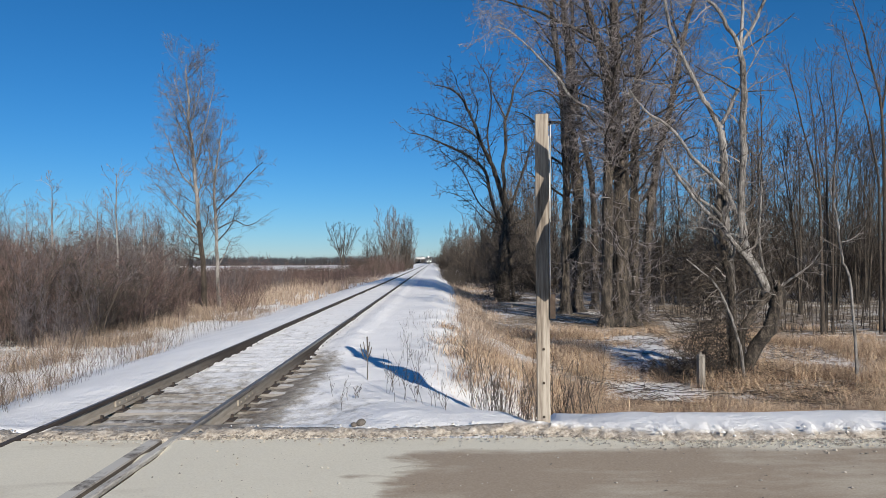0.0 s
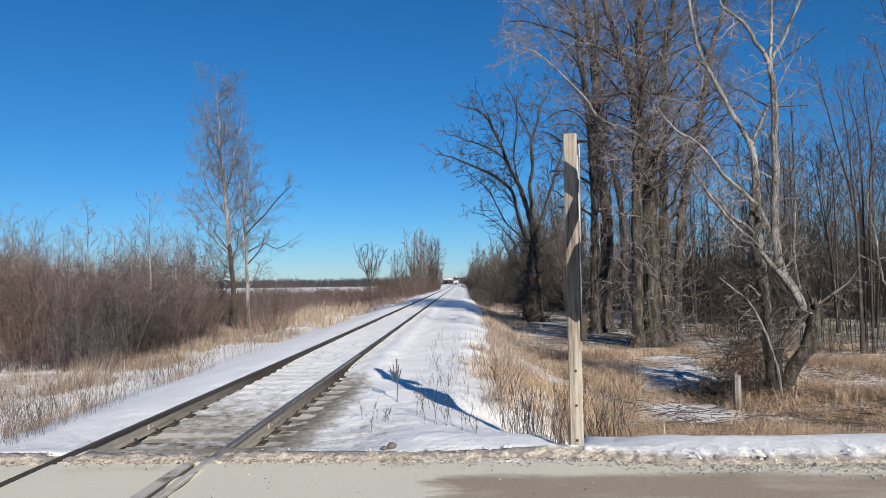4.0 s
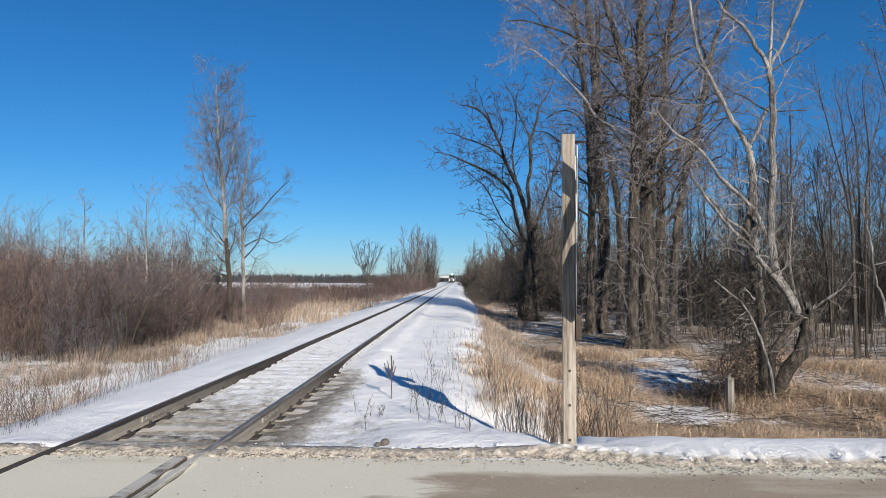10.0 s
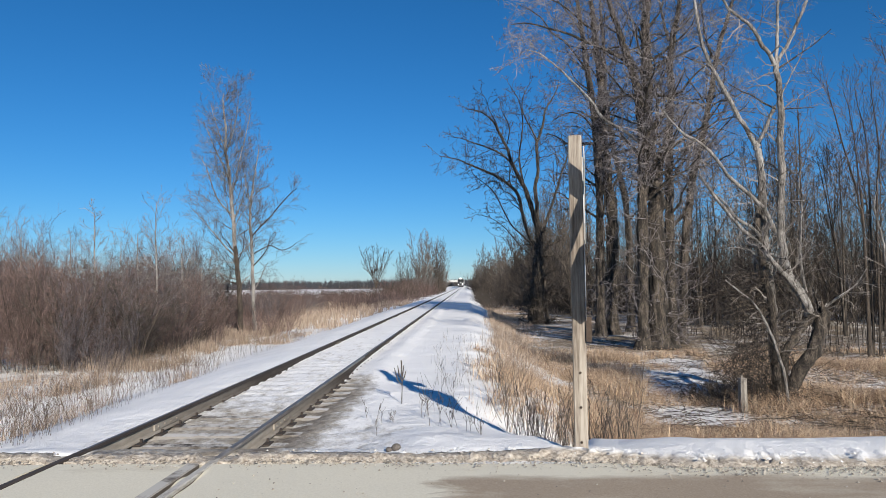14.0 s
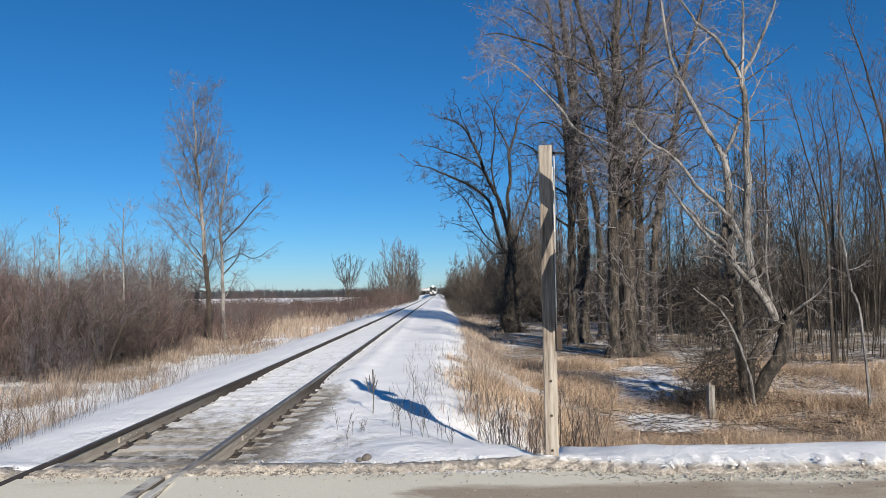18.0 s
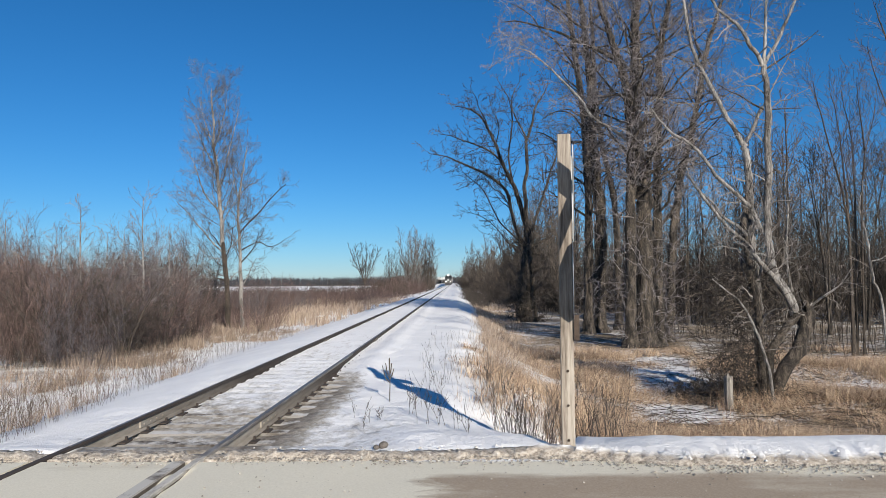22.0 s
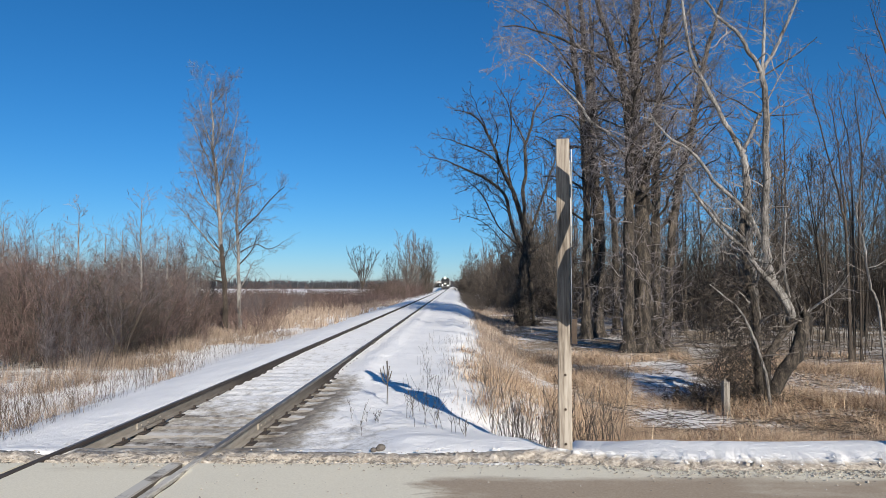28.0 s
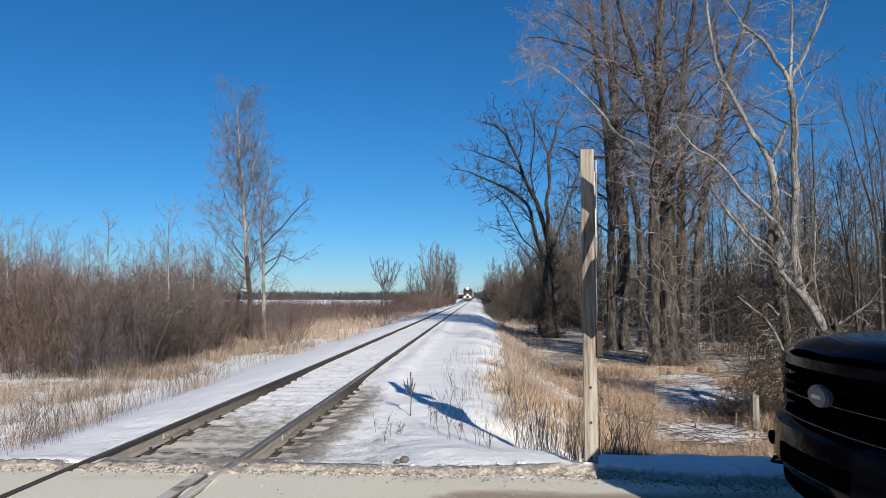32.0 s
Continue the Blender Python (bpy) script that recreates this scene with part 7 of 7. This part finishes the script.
def build_truck():
    t = thing("pickup_truck", "dark blue full-size pickup truck with a black barred grille", "pickup truck", (61, 4.4, 0))
    W = 1.0
    # hood and fenders: sections from the nose back to the cowl
    secs = []
    for x, zt, half, zl in ((0.16, 1.26, 0.9, 1.16), (0.24, 1.33, 0.95, 1.0), (0.4, 1.365, 0.99, 0.86), (0.8, 1.395, W, 0.86), (1.7, 1.46, W, 0.86)):
        s = []
        for y in (-1, -0.97, -0.82, -0.62, -0.35, 0, 0.35, 0.62, 0.82, 0.97, 1):
            crown = 0.035 * (1 - y * y) + (0.018 if 0.3 < abs(y) < 0.7 else 0)
            edge = 0.09 if abs(y) > 0.99 else 0.02 if abs(y) > 0.95 else 0
            s.append((x + bow(y * half, 1.0, 0.17) * (1 if x < 1 else 0), y * half, zt + crown - edge))
        s += [(x + bow(half, 1.0, 0.17) * (1 if x < 1 else 0), half, zl), (x + bow(half, 1.0, 0.17) * (1 if x < 1 else 0), -half, zl)]
        secs.append(s)
    part("hood", shell(Geo(), secs), M_PAINT, t, "dark blue hood with raised edges", smooth=False)
    part("nose_lip", bowed_bar(1.2, 1.265, 0.9, 0.1, 0.15, 0.1), M_PAINT, t)
    # grille
    part("grille_backing", bowed_bar(0.86, 1.22, 0.66, 0.17, 0.07, 0.05), M_BLACKPLASTIC, t)
    for z0, z1 in ((1.16, 1.205), (1.09, 1.12), (1.02, 1.05), (0.95, 0.98), (0.86, 0.915)):
        part("grille_bar", bowed_bar(z0, z1, 0.66, 0.105, 0.07, 0.07), M_BLACKPLASTIC, t, "black horizontal grille bar")
    for z0, z1, half in ((1.003, 1.007, 0.66), (0.85, 0.855, 0.72)):
        part("grille_trim", bowed_bar(z0, z1, half, 0.098, 0.07, 0.02), M_DULLTRIM, t, "thin dull trim line")
    emblem = [(0.125 * math.cos(a * math.pi / 12), 1.05 + 0.07 * math.sin(a * math.pi / 12)) for a in range(24)]
    rim = part("emblem", Geo().prism(emblem, 0, 0.075, 0.115, 0.006), M_DULLTRIM, t, "plain oval badge with dull rim")
    part("emblem_face", Geo().prism([(u * 0.91, 1.05 + (w - 1.05) * 0.87) for u, w in emblem], 0, 0.068, 0.08), M_DULLTRIM, rim, "grey oval badge face")
    part("emblem_bar", Geo().box((0.066, 0.0, 1.045), (0.006, 0.12, 0.022)), M_ALU, rim, "plain pale bar across the badge")
    for s in (-1, 1):
        lamp = [(s * 0.69, 0.9), (s * 0.96, 0.93), (s * 0.97, 1.24), (s * 0.69, 1.24)]
        if s < 0:
            lamp.reverse()
        hl = part("headlight", Geo().prism(lamp, 0, 0.33, 0.5, 0.01), M_LENS, t, "smoked block headlight")
        part("headlight_bezel", Geo().box((0.37, s * 0.83, 0.915), (0.12, 0.28, 0.03)), M_BLACKPLASTIC, hl)
        part("side_marker", Geo().box((0.43, s * 0.975, 1.08), (0.1, 0.02, 0.2)), M_AMBER, hl, "amber side marker")
    # bumper
    secs = []
    for i in range(17):
        y = -1.0 + i * 0.125
        x = 0.0 + bow(y, 1.0, 0.22)
        secs.append([(x + 0.03, y, 0.5), (x - 0.01, y, 0.56), (x, y, 0.7), (x + 0.02, y, 0.8), (x + 0.08, y, 0.84), (x + 0.2, y, 0.84), (x + 0.2, y, 0.5)])
    part("front_bumper", shell(Geo(), secs), M_PAINT, t, "dark painted front bumper", smooth=False)
    part("air_dam", bowed_bar(0.36, 0.5, 0.9, 0.08, 0.16, 0.06), M_BLACKPLASTIC, t)
    part("bumper_inset", bowed_bar(0.57, 0.69, 0.42, -0.014, 0.03, 0.02), M_BLACKPLASTIC, t, "dark inset in the bumper")
    for s in (-1, 1):
        part("tow_hook", Geo().tube([Vector((0.14, s * 0.6, 0.54)), Vector((0.05, s * 0.6, 0.54)), Vector((0.03, s * 0.6, 0.515)), Vector((0.12, s * 0.6, 0.5))], [0.014] * 4, 6), M_BLACKPLASTIC, t)
        part("fog_light", Geo().disc((0.155, s * 0.8, 0.64), 0.05, 0, 0.08, 12), M_BLACKPLASTIC, t)
    # cab
    def ring(x, zl, zt, hl, ht):
        return [(x, -hl, zl), (x, -hl, zl + 0.02), (x, -ht, zt - 0.06), (x, -ht + 0.1, zt), (x, ht - 0.1, zt), (x, ht, zt - 0.06), (x, hl, zl + 0.02), (x, hl, zl)]
    part("cab_roof", shell(Geo(), [ring(1.75, 1.46, 1.5, 0.96, 0.9), ring(2.5, 1.46, 1.98, 0.96, 0.76), ring(3.0, 1.46, 2.02, 0.96, 0.76), ring(3.9, 1.46, 2.0, 0.96, 0.76), ring(4.15, 1.46, 1.55, 0.96, 0.88)]), M_PAINT, t)
    part("windshield", shell(Geo(), [[(1.83, -0.8, 1.53), (1.83, 0.8, 1.53), (1.85, 0.8, 1.53), (1.85, -0.8, 1.53)], [(2.46, -0.68, 1.93), (2.46, 0.68, 1.93), (2.48, 0.68, 1.93), (2.48, -0.68, 1.93)]]), M_GLASS, t, "dark windshield")
    part("cab_side", Geo().prism([(1.62, 0.5), (4.2, 0.5), (4.2, 1.48), (1.62, 1.48)], 1, -W, W, 0.02), M_PAINT, t)
    for s in (-1, 1):
        for x0, x1 in ((1.75, 2.95), (2.98, 4.1)):
            door = part("door", Geo().box(((x0 + x1) / 2, s * (W + 0.004), 1.0), (x1 - x0 - 0.03, 0.02, 0.92)), M_PAINT, t)
            part("door_handle", Geo().box((x1 - 0.18, s * (W + 0.03), 1.27), (0.2, 0.035, 0.045)), M_BLACKPLASTIC, door)
            tilt = Matrix.Rotation(radians(s * 22), 3, "X")
            part("side_window", Geo().box(((x0 + x1) / 2 + 0.12, s * 0.885, 1.68), (x1 - x0 - 0.35, 0.02, 0.36), tilt), M_GLASS, door, "dark side window")
        mir = part("mirror", Geo().box((2.05, s * 1.18, 1.52), (0.12, 0.2, 0.3)), M_BLACKPLASTIC, t)
        part("mirror_arm", Geo().box((2.07, s * 1.04, 1.48), (0.06, 0.14, 0.05)), M_BLACKPLASTIC, mir)
        part("running_board", Geo().box((3.0, s * 0.98, 0.42), (2.3, 0.16, 0.05)), M_BLACKPLASTIC, t)
        part("fender", Geo().prism([(0.36, 0.62), (0.42, 0.9), (0.62, 1.0), (1.3, 1.0), (1.5, 0.9), (1.58, 0.5), (1.7, 0.5), (1.7, 1.4), (0.55, 1.36), (0.38, 1.22), (0.3, 0.95)], 1, s * (W - 0.22), s * (W + 0.012)), M_PAINT, t)
    # bed
    for s in (-1, 1):
        part("bed_side", Geo().prism([(4.22, 0.62), (4.5, 0.62), (4.6, 0.95), (5.2, 0.95), (5.35, 0.62), (6.2, 0.62), (6.2, 1.44), (4.22, 1.48)], 1, s * (W - 0.2), s * W), M_PAINT, t)
        part("tail_light", Geo().box((6.21, s * 0.9, 1.15), (0.04, 0.16, 0.4)), M_RED, t)
    part("bed_floor", Geo().box((5.2, 0, 0.85), (1.98, 1.6, 0.06)), M_BLACKPLASTIC, t)
    part("tailgate", Geo().box((6.17, 0, 1.12), (0.06, 1.6, 0.6)), M_PAINT, t)
    part("rear_bumper", Geo().box((6.3, 0, 0.66), (0.2, 1.9, 0.2)), M_DARKCHROME, t)
    part("chassis", Geo().box((3.2, 0, 0.55), (5.6, 1.1, 0.2)), M_BLACKPLASTIC, t)
    wheels = []
    for x in (0.98, 4.95):
        for s in (-1, 1):
            w = part("wheel", Geo().disc((0, 0, 0), 0.25, 1, 0.2, 20), M_DARKCHROME, t, "dark alloy wheel", at=pose(x, s * 0.86, 0.4))
            g = Geo()
            prof = [(0.25, -0.12), (0.34, -0.14), (0.395, -0.11), (0.4, 0.0), (0.395, 0.11), (0.34, 0.14), (0.25, 0.12)]
            n = 28
            for i in range(n):
                a = 2 * math.pi * i / n
                for r, y in prof:
                    g.v.append((r * math.cos(a), y, r * math.sin(a)))
            m = len(prof)
            for i in range(n):
                for j in range(m):
                    g.f.append((i * m + j, ((i + 1) % n) * m + j, ((i + 1) % n) * m + (j + 1) % m, i * m + (j + 1) % m))
            part("tyre", g, M_TYRE, w, "black rubber tyre", smooth=True)
            for k in range(6):
                a = k * math.pi / 3
                part("spoke", Geo().box((0.14 * math.cos(a), s * 0.105, 0.14 * math.sin(a)), (0.2, 0.03, 0.05), Matrix.Rotation(-a, 3, "Y")), M_DARKCHROME, w)
            wheels.append((w, x, s))
    return t, wheels


TRUCK, WHEELS = build_truck()
for piece in TRUCK.children_recursive:
    piece.data.shade_smooth()
    piece.data.set_sharp_from_angle(angle=radians(34))
ROAD_LINE = 4.4
# where the truck's front is, second by second
DRIVE = [(0, 61.0), (24, 13.0), (26, 9.2), (27, 7.2), (27.5, 6.2), (28, 5.25), (28.5, 4.55), (29, 4.0), (29.5, 3.7), (30, 3.45), (30.5, 3.32), (31, 3.18), (31.5, 2.76), (31.75, 2.42), (32, 2.03)]


def front_at(t):
    for (a, x), (b, z) in zip(DRIVE, DRIVE[1:]):
        if a <= t <= b:
            return x + (z - x) * (t - a) / (b - a)
    return DRIVE[-1][1]


def motions():
    walk(LOCO, [(0, pose(TRACK, 425, 0)), (16, pose(TRACK, 328.5, 0)), (32, pose(TRACK, 232, 0))])
    for k, car in enumerate(CARS):
        walk(car, [(s, pose(TRACK, 443.3 + 17 * k - 193 * s / 32, 0)) for s in (0, 16, 32)])
    walk(TRUCK, [(s, pose(x, ROAD_LINE, -0.012)) for s, x in DRIVE])
    times = sorted({0.25 * k for k in range(129)} | {s for s, x in DRIVE})
    for w, x, s in WHEELS:
        walk(w, [(a, pose(x, s * 0.86, 0.4) @ Matrix.Rotation((61 - front_at(a)) / -0.4, 4, "Y")) for a in times])


motions()
